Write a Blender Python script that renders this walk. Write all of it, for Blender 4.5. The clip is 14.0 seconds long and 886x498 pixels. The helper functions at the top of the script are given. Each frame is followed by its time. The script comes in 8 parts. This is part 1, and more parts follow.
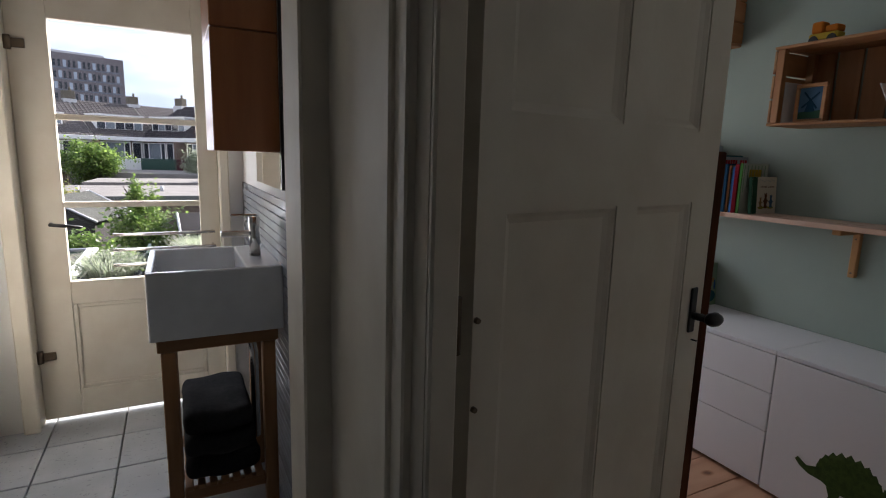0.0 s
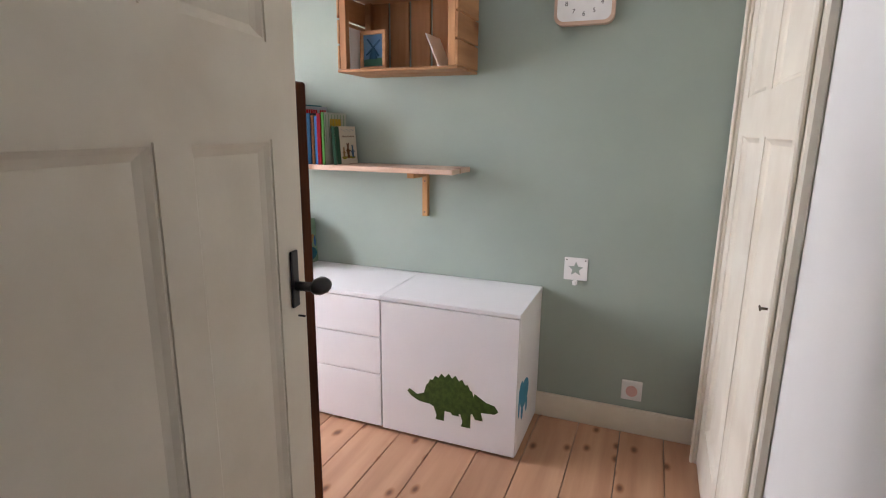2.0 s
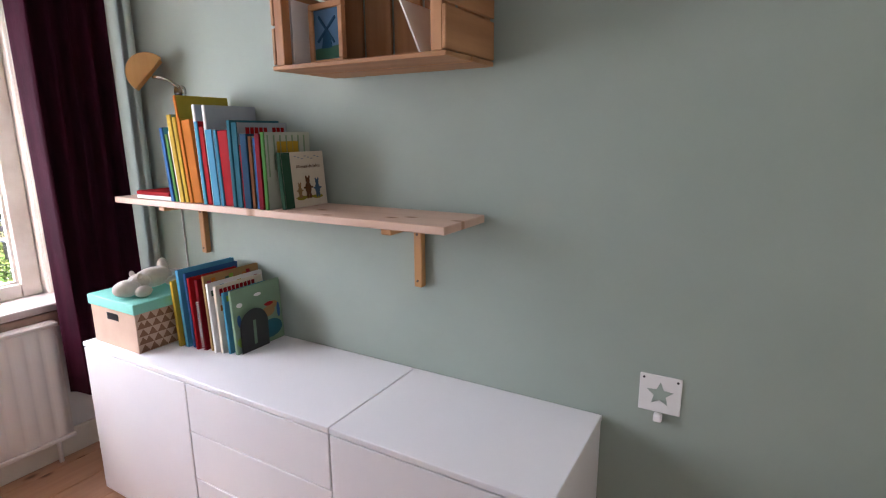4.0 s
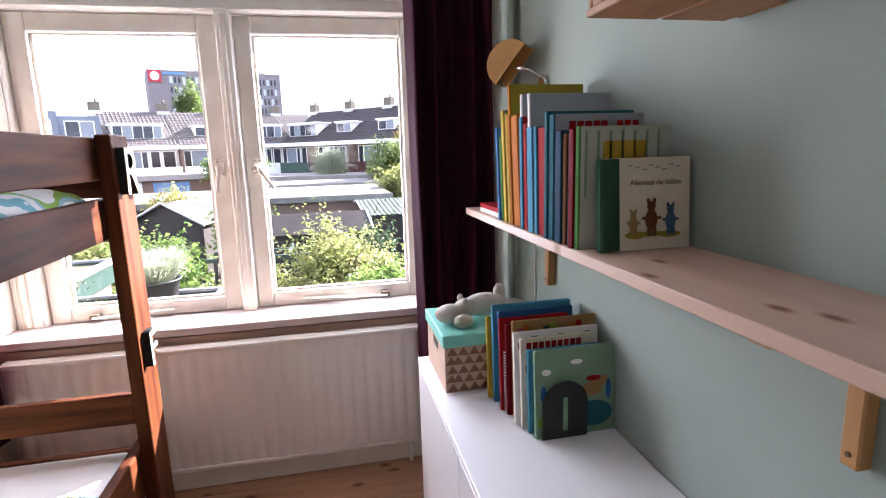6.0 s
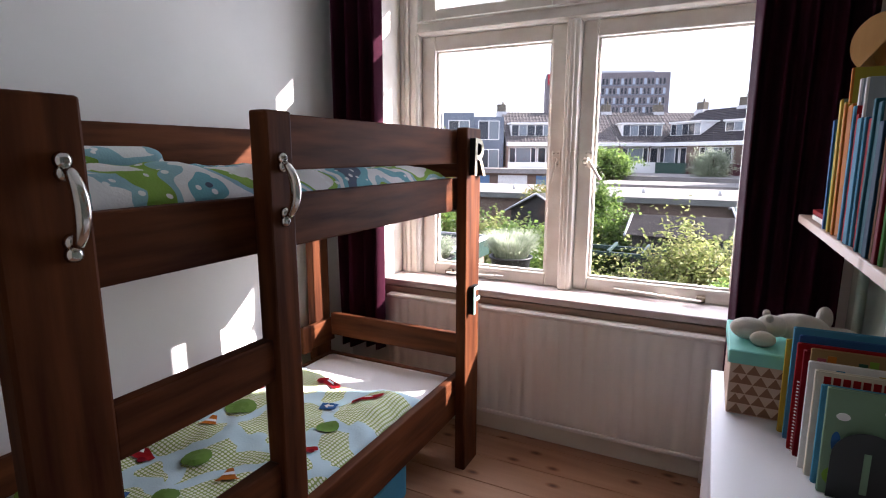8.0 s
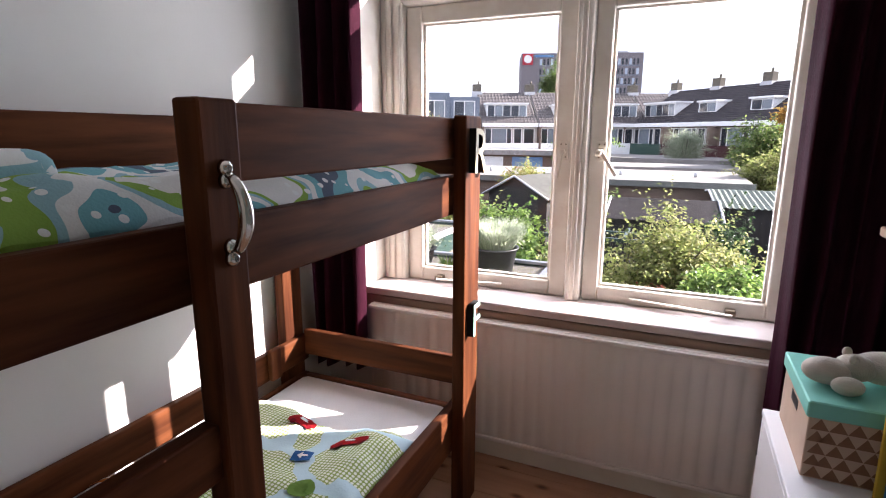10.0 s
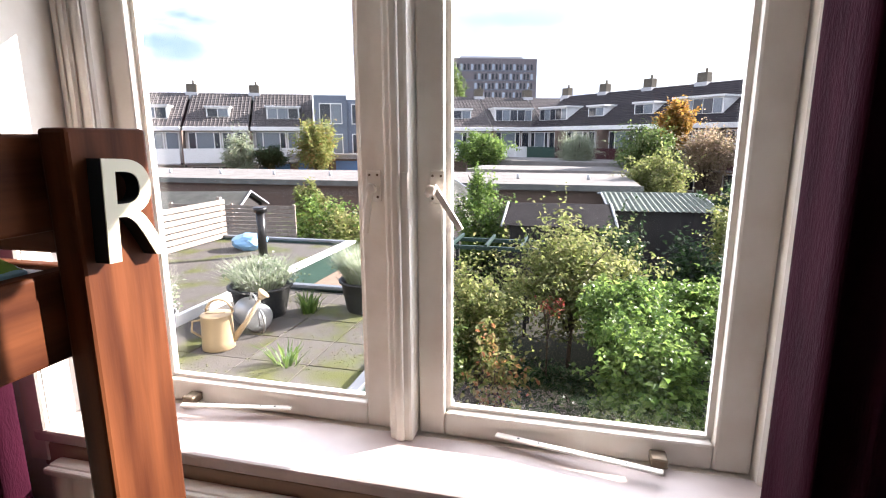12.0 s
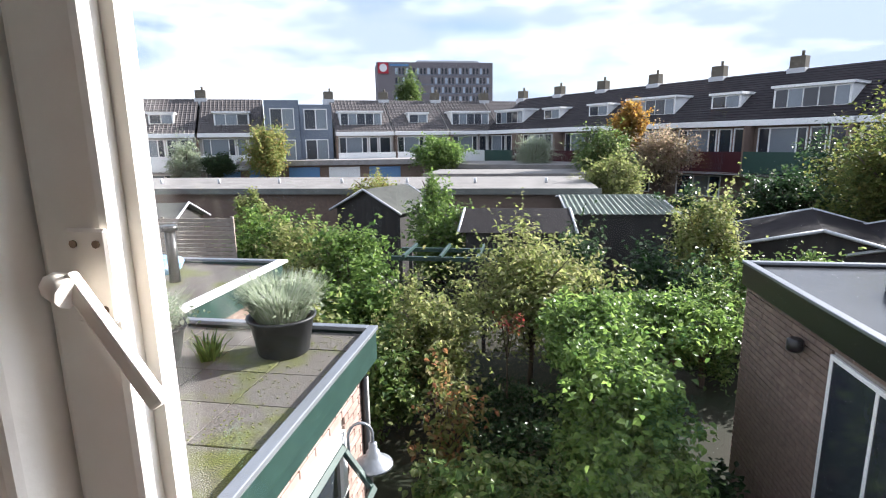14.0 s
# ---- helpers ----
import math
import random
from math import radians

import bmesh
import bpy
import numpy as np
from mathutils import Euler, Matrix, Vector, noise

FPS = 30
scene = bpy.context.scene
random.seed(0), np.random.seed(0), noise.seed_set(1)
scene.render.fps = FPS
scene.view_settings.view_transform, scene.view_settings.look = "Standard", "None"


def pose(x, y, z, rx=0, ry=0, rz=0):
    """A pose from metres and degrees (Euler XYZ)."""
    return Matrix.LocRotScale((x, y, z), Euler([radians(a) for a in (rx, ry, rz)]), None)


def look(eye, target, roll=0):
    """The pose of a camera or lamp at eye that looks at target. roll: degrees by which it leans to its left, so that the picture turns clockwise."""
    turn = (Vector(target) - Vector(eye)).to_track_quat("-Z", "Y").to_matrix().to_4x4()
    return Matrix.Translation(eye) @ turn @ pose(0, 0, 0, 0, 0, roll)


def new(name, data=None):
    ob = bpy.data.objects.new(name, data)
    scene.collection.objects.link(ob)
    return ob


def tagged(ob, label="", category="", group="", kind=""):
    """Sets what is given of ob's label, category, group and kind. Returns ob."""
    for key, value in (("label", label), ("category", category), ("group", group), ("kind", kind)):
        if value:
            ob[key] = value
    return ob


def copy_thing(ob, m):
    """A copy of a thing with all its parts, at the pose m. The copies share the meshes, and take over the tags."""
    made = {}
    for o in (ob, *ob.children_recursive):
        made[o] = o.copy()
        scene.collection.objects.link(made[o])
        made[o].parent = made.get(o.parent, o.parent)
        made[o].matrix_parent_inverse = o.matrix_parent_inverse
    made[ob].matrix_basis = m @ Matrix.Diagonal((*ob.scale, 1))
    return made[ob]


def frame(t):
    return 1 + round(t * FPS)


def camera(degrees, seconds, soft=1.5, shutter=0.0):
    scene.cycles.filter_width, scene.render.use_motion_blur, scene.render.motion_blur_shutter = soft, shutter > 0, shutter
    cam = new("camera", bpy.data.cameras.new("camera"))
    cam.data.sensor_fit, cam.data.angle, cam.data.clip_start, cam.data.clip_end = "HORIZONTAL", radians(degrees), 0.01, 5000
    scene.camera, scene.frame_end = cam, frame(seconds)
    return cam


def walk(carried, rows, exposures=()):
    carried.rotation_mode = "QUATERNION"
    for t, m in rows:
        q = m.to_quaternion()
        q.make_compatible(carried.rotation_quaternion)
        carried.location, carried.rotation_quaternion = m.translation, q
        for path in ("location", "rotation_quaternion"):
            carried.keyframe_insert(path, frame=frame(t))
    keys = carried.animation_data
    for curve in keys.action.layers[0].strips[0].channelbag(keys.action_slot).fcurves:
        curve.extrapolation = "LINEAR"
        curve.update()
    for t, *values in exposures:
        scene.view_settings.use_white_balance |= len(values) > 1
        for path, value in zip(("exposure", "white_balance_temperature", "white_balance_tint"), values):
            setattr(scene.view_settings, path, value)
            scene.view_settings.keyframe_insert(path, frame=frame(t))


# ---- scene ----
cam = camera(79.7, 14.0, soft=1.1)
PATH = [
    (0, (-1.495, -3.026, 1.365), (-0.605, -1.268, 1.023), 1.6),
    (0.5, (-1.46, -3.021, 1.342), (-0.207, -1.504, 0.984), 1.4),
    (1, (-1.397, -2.993, 1.311), (0.119, -1.744, 0.934), 1.1),
    (1.5, (-1.332, -2.932, 1.307), (0.382, -1.988, 0.897), 1.2),
    (2, (-1.21, -2.823, 1.3), (0.605, -2.106, 0.864), 0.6),
    (4.5, (-0.029, -2.632, 1.373), (1.504, -1.419, 0.95), -1.2),
    (5, (0.155, -2.524, 1.369), (1.38, -0.999, 0.956), -1.5),
    (5.5, (0.306, -2.407, 1.364), (1.144, -0.636, 0.961), -2.0),
    (6, (0.406, -2.353, 1.34), (0.805, -0.428, 0.97), -1.7),
    (6.5, (0.519, -2.354, 1.352), (0.473, -0.387, 0.995), -1.6),
    (7, (0.595, -2.393, 1.346), (0.167, -0.469, 1.01), -1.2),
    (7.5, (0.615, -2.437, 1.327), (-0.095, -0.596, 1.001), -0.7),
    (8, (0.616, -2.458, 1.316), (-0.266, -0.699, 0.961), 0.1),
    (10.5, (0.379, -1.975, 1.385), (-0.34, -0.161, 0.948), 0.3),
    (11, (0.38, -1.719, 1.41), (-0.238, 0.135, 0.982), 0.0),
    (11.5, (0.396, -1.432, 1.398), (-0.158, 0.444, 0.98), -0.3),
    (12, (0.411, -1.149, 1.399), (-0.057, 0.751, 0.987), -0.1),
    (12.5, (0.44, -0.886, 1.381), (0.038, 1.032, 0.981), -0.6),
    (13, (0.459, -0.616, 1.375), (0.102, 1.311, 0.974), -0.5),
    (13.5, (0.446, -0.425, 1.375), (0.107, 1.505, 0.974), -0.5),
    (14, (0.441, -0.348, 1.386), (0.112, 1.584, 0.988), -0.9),
]
EXPOSURE = [(0.0, 1.8, 6150, 16), (0.5, 2.5, 6550, 18), (1.0, 3.35, 6800, 20), (2.0, 3.95, 6350, 20), (4.5, 3.6, 6100, 22), (5.2, 3.68, 6020, 22), (6.0, 3.35, 6000, 22), (7.0, 2.8, 6020, 21), (8.0, 2.57, 6060, 21), (11.0, 2.5, 6250, 20), (12.0, 2.25, 6200, 17), (12.5, 2.0, 6150, 15), (14.0, 1.77, 5920, 12)]
walk(cam, [(t, look(eye, target, roll)) for t, eye, target, roll in PATH], EXPOSURE)

# ---- world, sun, exposure ----
SUN_EL, SUN_AZ = radians(25.5), radians(54)   # azimuth clockwise from +y
world = bpy.data.worlds.new("sky")
scene.world = world
world.use_nodes = True
wt = world.node_tree
wt.nodes.clear()
wout = wt.nodes.new("ShaderNodeOutputWorld")
wbg = wt.nodes.new("ShaderNodeBackground")
sky = wt.nodes.new("ShaderNodeTexSky")
sky.sky_type, sky.sun_disc = "NISHITA", False
sky.sun_elevation, sky.sun_rotation = SUN_EL, SUN_AZ
wco = wt.nodes.new("ShaderNodeTexCoord")
wmap = wt.nodes.new("ShaderNodeMapping")
wmap.inputs["Scale"].default_value = (1.0, 1.0, 3.2)
wmap.inputs["Location"].default_value = (0.35, 0.0, 0.2)
wn = wt.nodes.new("ShaderNodeTexNoise")
wn.inputs["Scale"].default_value, wn.inputs["Detail"].default_value, wn.inputs["Roughness"].default_value = 2.6, 7, 0.52
wr = wt.nodes.new("ShaderNodeValToRGB")
wr.color_ramp.elements[0].position, wr.color_ramp.elements[0].color = 0.36, (0, 0, 0, 1)
wr.color_ramp.elements[1].position, wr.color_ramp.elements[1].color = 0.52, (1, 1, 1, 1)
wn2 = wt.nodes.new("ShaderNodeTexNoise")
wn2.inputs["Scale"].default_value, wn2.inputs["Detail"].default_value = 3.1, 5
wr2 = wt.nodes.new("ShaderNodeValToRGB")
wr2.color_ramp.elements[0].position, wr2.color_ramp.elements[0].color = 0.40, (4.6, 5.3, 6.6, 1)
wr2.color_ramp.elements[1].position, wr2.color_ramp.elements[1].color = 0.60, (10.6, 10.7, 11.0, 1)
wmix = wt.nodes.new("ShaderNodeMix")
wmix.data_type = "RGBA"
lk = wt.links.new
lk(wco.outputs["Generated"], wmap.inputs["Vector"])
lk(wmap.outputs["Vector"], wn.inputs["Vector"])
lk(wmap.outputs["Vector"], wn2.inputs["Vector"])
lk(wn.outputs["Fac"], wr.inputs["Fac"])
lk(wn2.outputs["Fac"], wr2.inputs["Fac"])
lk(wr.outputs["Color"], wmix.inputs["Factor"])
lk(sky.outputs["Color"], wmix.inputs["A"])
lk(wr2.outputs["Color"], wmix.inputs["B"])
lk(wmix.outputs["Result"], wbg.inputs["Color"])
wbg.inputs["Strength"].default_value = 0.05
lk(wbg.outputs["Background"], wout.inputs["Surface"])

sun_data = bpy.data.lights.new("sun", "SUN")
sun_data.energy, sun_data.angle, sun_data.color = 5.0, radians(0.5), (1.0, 0.93, 0.82)
sun = new("sun", sun_data)
SUN_DIR = Vector((math.sin(SUN_AZ) * math.cos(SUN_EL), math.cos(SUN_AZ) * math.cos(SUN_EL), math.sin(SUN_EL)))
sun.matrix_basis = look(SUN_DIR * 60, (0, 0, 0))


def sky_lamp(name, x, y, z, w, h, power, rz=0):
    """Sky light entering through an opening."""
    d = bpy.data.lights.new(name, "AREA")
    d.shape, d.size, d.size_y, d.energy, d.color = "RECTANGLE", w, h, power, (0.92, 0.96, 1.0)
    o = new(name, d)
    o.matrix_basis = pose(x, y, z, -90, 0, rz)
    return o


sky_lamp("window_skylight", 0.03, 0.12, 1.55, 1.55, 1.5, 8.5)
sky_lamp("bathroom_skylight", -1.76, 0.3, 1.4, 0.6, 1.3, 2.6)


# ---- materials ----
def nodes_of(m):
    m.use_nodes = True
    return m.node_tree, m.node_tree.nodes["Principled BSDF"]


def surface(name, c1, c2=None, scale=8.0, rough=0.6, bump=0.1, metal=0.0, stretch=(1, 1, 1), fine=60.0, vary=0.0, detail=5, spread=(0.35, 0.65), coat=0.0, sheen=0.0):
    """A painted, woody or mineral surface: two colours mixed by a noise, a finer noise in relief and roughness, and a shift per object."""
    m = bpy.data.materials.new(name)
    t, p = nodes_of(m)
    n, l = t.nodes, t.links.new
    c2 = c2 or tuple(v * 0.86 for v in c1)
    co = n.new("ShaderNodeTexCoord")
    mp = n.new("ShaderNodeMapping")
    mp.inputs["Scale"].default_value = stretch
    l(co.outputs["Object"], mp.inputs["Vector"])
    vec = mp.outputs["Vector"]
    info = n.new("ShaderNodeObjectInfo")
    if vary:
        off = n.new("ShaderNodeVectorMath")
        off.operation = "MULTIPLY_ADD"
        cmb = n.new("ShaderNodeCombineXYZ")
        for k in range(3):
            l(info.outputs["Random"], cmb.inputs[k])
        l(cmb.outputs["Vector"], off.inputs[0])
        off.inputs[1].default_value = (31, 17, 23)
        l(vec, off.inputs[2])
        vec = off.outputs["Vector"]
    a = n.new("ShaderNodeTexNoise")
    a.inputs["Scale"].default_value, a.inputs["Detail"].default_value = scale, detail
    l(vec, a.inputs["Vector"])
    r = n.new("ShaderNodeValToRGB")
    r.color_ramp.elements[0].position, r.color_ramp.elements[0].color = spread[0], (*c1, 1)
    r.color_ramp.elements[1].position, r.color_ramp.elements[1].color = spread[1], (*c2, 1)
    l(a.outputs["Fac"], r.inputs["Fac"])
    col = r.outputs["Color"]
    if vary:
        h = n.new("ShaderNodeHueSaturation")
        mr = n.new("ShaderNodeMapRange")
        mr.inputs["To Min"].default_value, mr.inputs["To Max"].default_value = 1 - vary, 1 + vary
        l(info.outputs["Random"], mr.inputs["Value"])
        l(mr.outputs["Result"], h.inputs["Value"])
        l(col, h.inputs["Color"])
        col = h.outputs["Color"]
    l(col, p.inputs["Base Color"])
    b = n.new("ShaderNodeTexNoise")
    b.inputs["Scale"].default_value, b.inputs["Detail"].default_value = fine, 4
    l(vec, b.inputs["Vector"])
    bp = n.new("ShaderNodeBump")
    bp.inputs["Strength"].default_value, bp.inputs["Distance"].default_value = bump, 0.004
    l(b.outputs["Fac"], bp.inputs["Height"])
    l(bp.outputs["Normal"], p.inputs["Normal"])
    rr = n.new("ShaderNodeMapRange")
    rr.inputs["To Min"].default_value, rr.inputs["To Max"].default_value = max(0.03, rough - 0.09), min(1, rough + 0.09)
    l(b.outputs["Fac"], rr.inputs["Value"])
    l(rr.outputs["Result"], p.inputs["Roughness"])
    p.inputs["Metallic"].default_value = metal
    p.inputs["Coat Weight"].default_value = coat
    p.inputs["Specular IOR Level"].default_value = 0.5 if rough < 0.5 else 0.3
    p.inputs["Coat Roughness"].default_value = 0.25
    p.inputs["Sheen Weight"].default_value = sheen
    return m


def wood(name, c1, c2, along="x", rough=0.5, knots=0.0, vary=0.08, grain=26.0, coat=0.0, level=False):
    """Boards with grain along one axis and dark knots."""
    st = {"x": (0.09, 1, 1), "y": (1, 0.09, 1), "z": (1, 1, 0.09)}[along]
    m = surface(name, c1, c2, grain, rough, 0.12, 0, st, 90, vary, 6, (0.3, 0.72), coat)
    if knots:
        t = m.node_tree
        n, l = t.nodes, t.links.new
        p = n["Principled BSDF"]
        co = n.new("ShaderNodeTexCoord")
        mp = n.new("ShaderNodeMapping")
        mp.inputs["Scale"].default_value = {"x": (0.55, 1, 1), "y": (1, 0.55, 1), "z": (1, 1, 0.55)}[along]
        info = n.new("ShaderNodeObjectInfo")
        cmb = n.new("ShaderNodeCombineXYZ")
        for k in range(3):
            l(info.outputs["Random"], cmb.inputs[k])
        off = n.new("ShaderNodeVectorMath")
        off.operation = "MULTIPLY_ADD"
        off.inputs[1].default_value = (13, 29, 7)
        l(co.outputs["Object"], mp.inputs["Vector"])
        l(cmb.outputs["Vector"], off.inputs[0])
        l(mp.outputs["Vector"], off.inputs[2])
        v = n.new("ShaderNodeTexVoronoi")
        v.voronoi_dimensions = "2D" if level else "3D"
        v.inputs["Scale"].default_value = knots
        l(off.outputs["Vector"], v.inputs["Vector"])
        r = n.new("ShaderNodeValToRGB")
        r.color_ramp.elements[0].position, r.color_ramp.elements[0].color = 0.03, (0.30, 0.19, 0.12, 1)
        r.color_ramp.elements[1].position, r.color_ramp.elements[1].color = 0.13, (1, 1, 1, 1)
        e = r.color_ramp.elements.new(0.09)
        e.color = (0.80, 0.68, 0.58, 1)
        l(v.outputs["Distance"], r.inputs["Fac"])
        mx = n.new("ShaderNodeMix")
        mx.data_type, mx.blend_type = "RGBA", "MULTIPLY"
        mx.inputs["Factor"].default_value = 1.0
        old = p.inputs["Base Color"].links[0].from_socket
        l(old, mx.inputs["A"])
        l(r.outputs["Color"], mx.inputs["B"])
        l(mx.outputs["Result"], p.inputs["Base Color"])
    return m


def plain(name, c, rough=0.5, metal=0.0, emit=0.0):
    return surface(name, c, tuple(v * 0.93 for v in c), 14, rough, 0.04, metal)


def glass_material(name, tint=(1, 1, 1), rough=0.0):
    """Thin pane: clear, with more mirror towards grazing views."""
    m = bpy.data.materials.new(name)
    m.use_nodes = True
    t = m.node_tree
    t.nodes.clear()
    o = t.nodes.new("ShaderNodeOutputMaterial")
    mx = t.nodes.new("ShaderNodeMixShader")
    tr = t.nodes.new("ShaderNodeBsdfTransparent")
    gl = t.nodes.new("ShaderNodeBsdfGlossy")
    lw = t.nodes.new("ShaderNodeLayerWeight")
    lw.inputs["Blend"].default_value = 0.5
    pw = t.nodes.new("ShaderNodeMath")
    pw.operation, pw.inputs[1].default_value = "POWER", 4.0
    sc = t.nodes.new("ShaderNodeMath")
    sc.operation, sc.inputs[1].default_value, sc.inputs[2].default_value = "MULTIPLY_ADD", 0.45, 0.02
    tr.inputs["Color"].default_value = (*tint, 1)
    gl.inputs["Roughness"].default_value = rough
    t.links.new(lw.outputs["Facing"], pw.inputs[0])
    t.links.new(pw.outputs["Value"], sc.inputs[0])
    t.links.new(sc.outputs["Value"], mx.inputs["Fac"])
    t.links.new(tr.outputs["BSDF"], mx.inputs[1])
    t.links.new(gl.outputs["BSDF"], mx.inputs[2])
    t.links.new(mx.outputs["Shader"], o.inputs["Surface"])
    return m


def leaf_material(name, cols, gloss=0.6):
    """Leaves: colour by leaf, with light let through."""
    m = bpy.data.materials.new(name)
    t, p = nodes_of(m)
    n, l = t.nodes, t.links.new
    g = n.new("ShaderNodeNewGeometry")
    r = n.new("ShaderNodeValToRGB")
    while len(r.color_ramp.elements) < len(cols):
        r.color_ramp.elements.new(0.5)
    for k, c in enumerate(cols):
        r.color_ramp.elements[k].position = k / (len(cols) - 1)
        r.color_ramp.elements[k].color = (*c, 1)
    l(g.outputs["Random Per Island"], r.inputs["Fac"])
    l(r.outputs["Color"], p.inputs["Base Color"])
    p.inputs["Roughness"].default_value = gloss
    p.inputs["Specular IOR Level"].default_value = 0.2
    tl = n.new("ShaderNodeBsdfTranslucent")
    hs = n.new("ShaderNodeHueSaturation")
    hs.inputs["Value"].default_value = 1.9
    l(r.outputs["Color"], hs.inputs["Color"])
    l(hs.outputs["Color"], tl.inputs["Color"])
    mx = n.new("ShaderNodeMixShader")
    mx.inputs["Fac"].default_value = 0.46
    l(p.outputs["BSDF"], mx.inputs[1])
    l(tl.outputs["BSDF"], mx.inputs[2])
    l(mx.outputs["Shader"], n["Material Output"].inputs["Surface"])
    return m


M_WHITE = surface("white_wall_paint", (0.745, 0.735, 0.705), (0.705, 0.695, 0.665), 3, 0.8, 0.07, fine=140)
M_GREEN = surface("sage_wall_paint", (0.315, 0.372, 0.322), (0.29, 0.345, 0.297), 2.5, 0.75, 0.10, fine=150)
M_CEIL = surface("ceiling_paint", (0.78, 0.78, 0.77), (0.74, 0.74, 0.73), 3, 0.85, 0.2)
M_CREAM = surface("cream_gloss_paint", (0.74, 0.69, 0.58), (0.66, 0.60, 0.49), 5, 0.62, 0.10, fine=45)
M_FRAME = surface("window_frame_paint", (0.80, 0.76, 0.69), (0.71, 0.65, 0.57), 9, 0.48, 0.2, fine=50)
M_SILL = surface("white_sill_paint", (0.58, 0.50, 0.47), (0.50, 0.42, 0.39), 9, 0.45, 0.15, fine=40)
M_LEDGE = surface("brown_ledge_wood", (0.36, 0.25, 0.19), (0.28, 0.19, 0.14), 12, 0.5, 0.2, stretch=(0.1, 1, 1))
M_BUNK = {a: wood("bunk_mahogany_stain_" + a, (0.034, 0.0092, 0.0042), (0.122, 0.040, 0.0150), a, 0.55, 4.2, 0.12, 26, 0.0) for a in "xyz"}
for m_ in M_BUNK.values():
    m_.node_tree.nodes["Principled BSDF"].inputs["Specular IOR Level"].default_value = 0.06
M_FLOOR = wood("pine_floorboard", (0.52, 0.30, 0.18), (0.38, 0.195, 0.11), "x", 0.42, 6.5, 0.12, 17, 0.1, True)
M_SHELF = wood("pale_pine_shelf", (0.60, 0.43, 0.33), (0.50, 0.33, 0.24), "y", 0.5, 9.0, 0.05, 17, 0.0, True)
M_BRACK = wood("orange_pine_bracket", (0.50, 0.27, 0.10), (0.40, 0.19, 0.06), "z", 0.45)
M_CRATE = {a: wood("orange_crate_wood_" + a, (0.46, 0.24, 0.11), (0.30, 0.135, 0.055), a, 0.55, 3.2, 0.14, 22) for a in "xyz"}
M_LACQ = surface("white_lacquer", (0.80, 0.79, 0.80), (0.77, 0.76, 0.775), 2, 0.36, 0.0)
M_RAD = surface("radiator_enamel", (0.76, 0.71, 0.66), (0.72, 0.66, 0.60), 3, 0.4, 0.05)
M_PLUM = surface("plum_curtain", (0.034, 0.0042, 0.0128), (0.024, 0.003, 0.0092), 30, 0.9, 0.3, stretch=(1, 1, 0.2), fine=300)
M_PLUM.node_tree.nodes["Principled BSDF"].inputs["Specular IOR Level"].default_value = 0.08
M_BLACK = plain("black_paint", (0.012, 0.012, 0.013), 0.35)
M_STEEL = plain("brushed_chrome", (0.72, 0.70, 0.66), 0.18, 1.0)
M_GLASS = glass_material("window_glass")
M_DARKGLASS = plain("dark_window_glass", (0.03, 0.035, 0.045), 0.06)
M_LITGLASS = plain("curtained_window_glass", (0.19, 0.22, 0.25), 0.12)
M_TOWERLIT = plain("pale_blue_office_glass", (0.42, 0.48, 0.57), 0.2)
M_TILEF = surface("grey_floor_tile", (0.42, 0.44, 0.46), (0.36, 0.38, 0.40), 6, 0.3, 0.05, vary=0.06)
M_GROUT = surface("grout", (0.20, 0.20, 0.20), (0.16, 0.16, 0.16), 20, 0.9, 0.3)
M_CERAMIC = plain("white_ceramic", (0.82, 0.83, 0.84), 0.08)


# ---- building helpers ----
def box(bm, x0, x1, y0, y1, z0, z1, bev=0.0, seg=1):
    g = bmesh.ops.create_cube(bm, size=1.0)["verts"]
    for v in g:
        v.co = Vector((x0 + (v.co.x + 0.5) * (x1 - x0), y0 + (v.co.y + 0.5) * (y1 - y0), z0 + (v.co.z + 0.5) * (z1 - z0)))
    if bev > 0:
        es = list({e for v in g for e in v.link_edges})
        bmesh.ops.bevel(bm, geom=es, offset=bev, segments=seg, profile=0.5, affect="EDGES", clamp_overlap=True)
    return bm


def boxed(*a, **k):
    return box(bmesh.new(), *a, **k)


def tube(bm, pts, r, seg=10, cap=True):
    """A round bar along points; r one radius or one per point."""
    rs = r if isinstance(r, (list, tuple)) else [r] * len(pts)
    pts = [Vector(p) for p in pts]
    rings = []
    up = None
    for k, p in enumerate(pts):
        d = (pts[min(k + 1, len(pts) - 1)] - pts[max(k - 1, 0)]).normalized()
        if up is None:
            up = Vector((0, 0, 1)) if abs(d.z) < 0.9 else Vector((1, 0, 0))
        s = d.cross(up).normalized()
        up = s.cross(d).normalized()
        rings.append([bm.verts.new(p + rs[k] * (math.cos(a) * s + math.sin(a) * up)) for a in (2 * math.pi * i / seg for i in range(seg))])
    for a, b in zip(rings, rings[1:]):
        for i in range(seg):
            f = bm.faces.new((a[i], a[(i + 1) % seg], b[(i + 1) % seg], b[i]))
            f.smooth = True
    if cap:
        bm.faces.new(rings[0][::-1])
        bm.faces.new(rings[-1])
    return bm


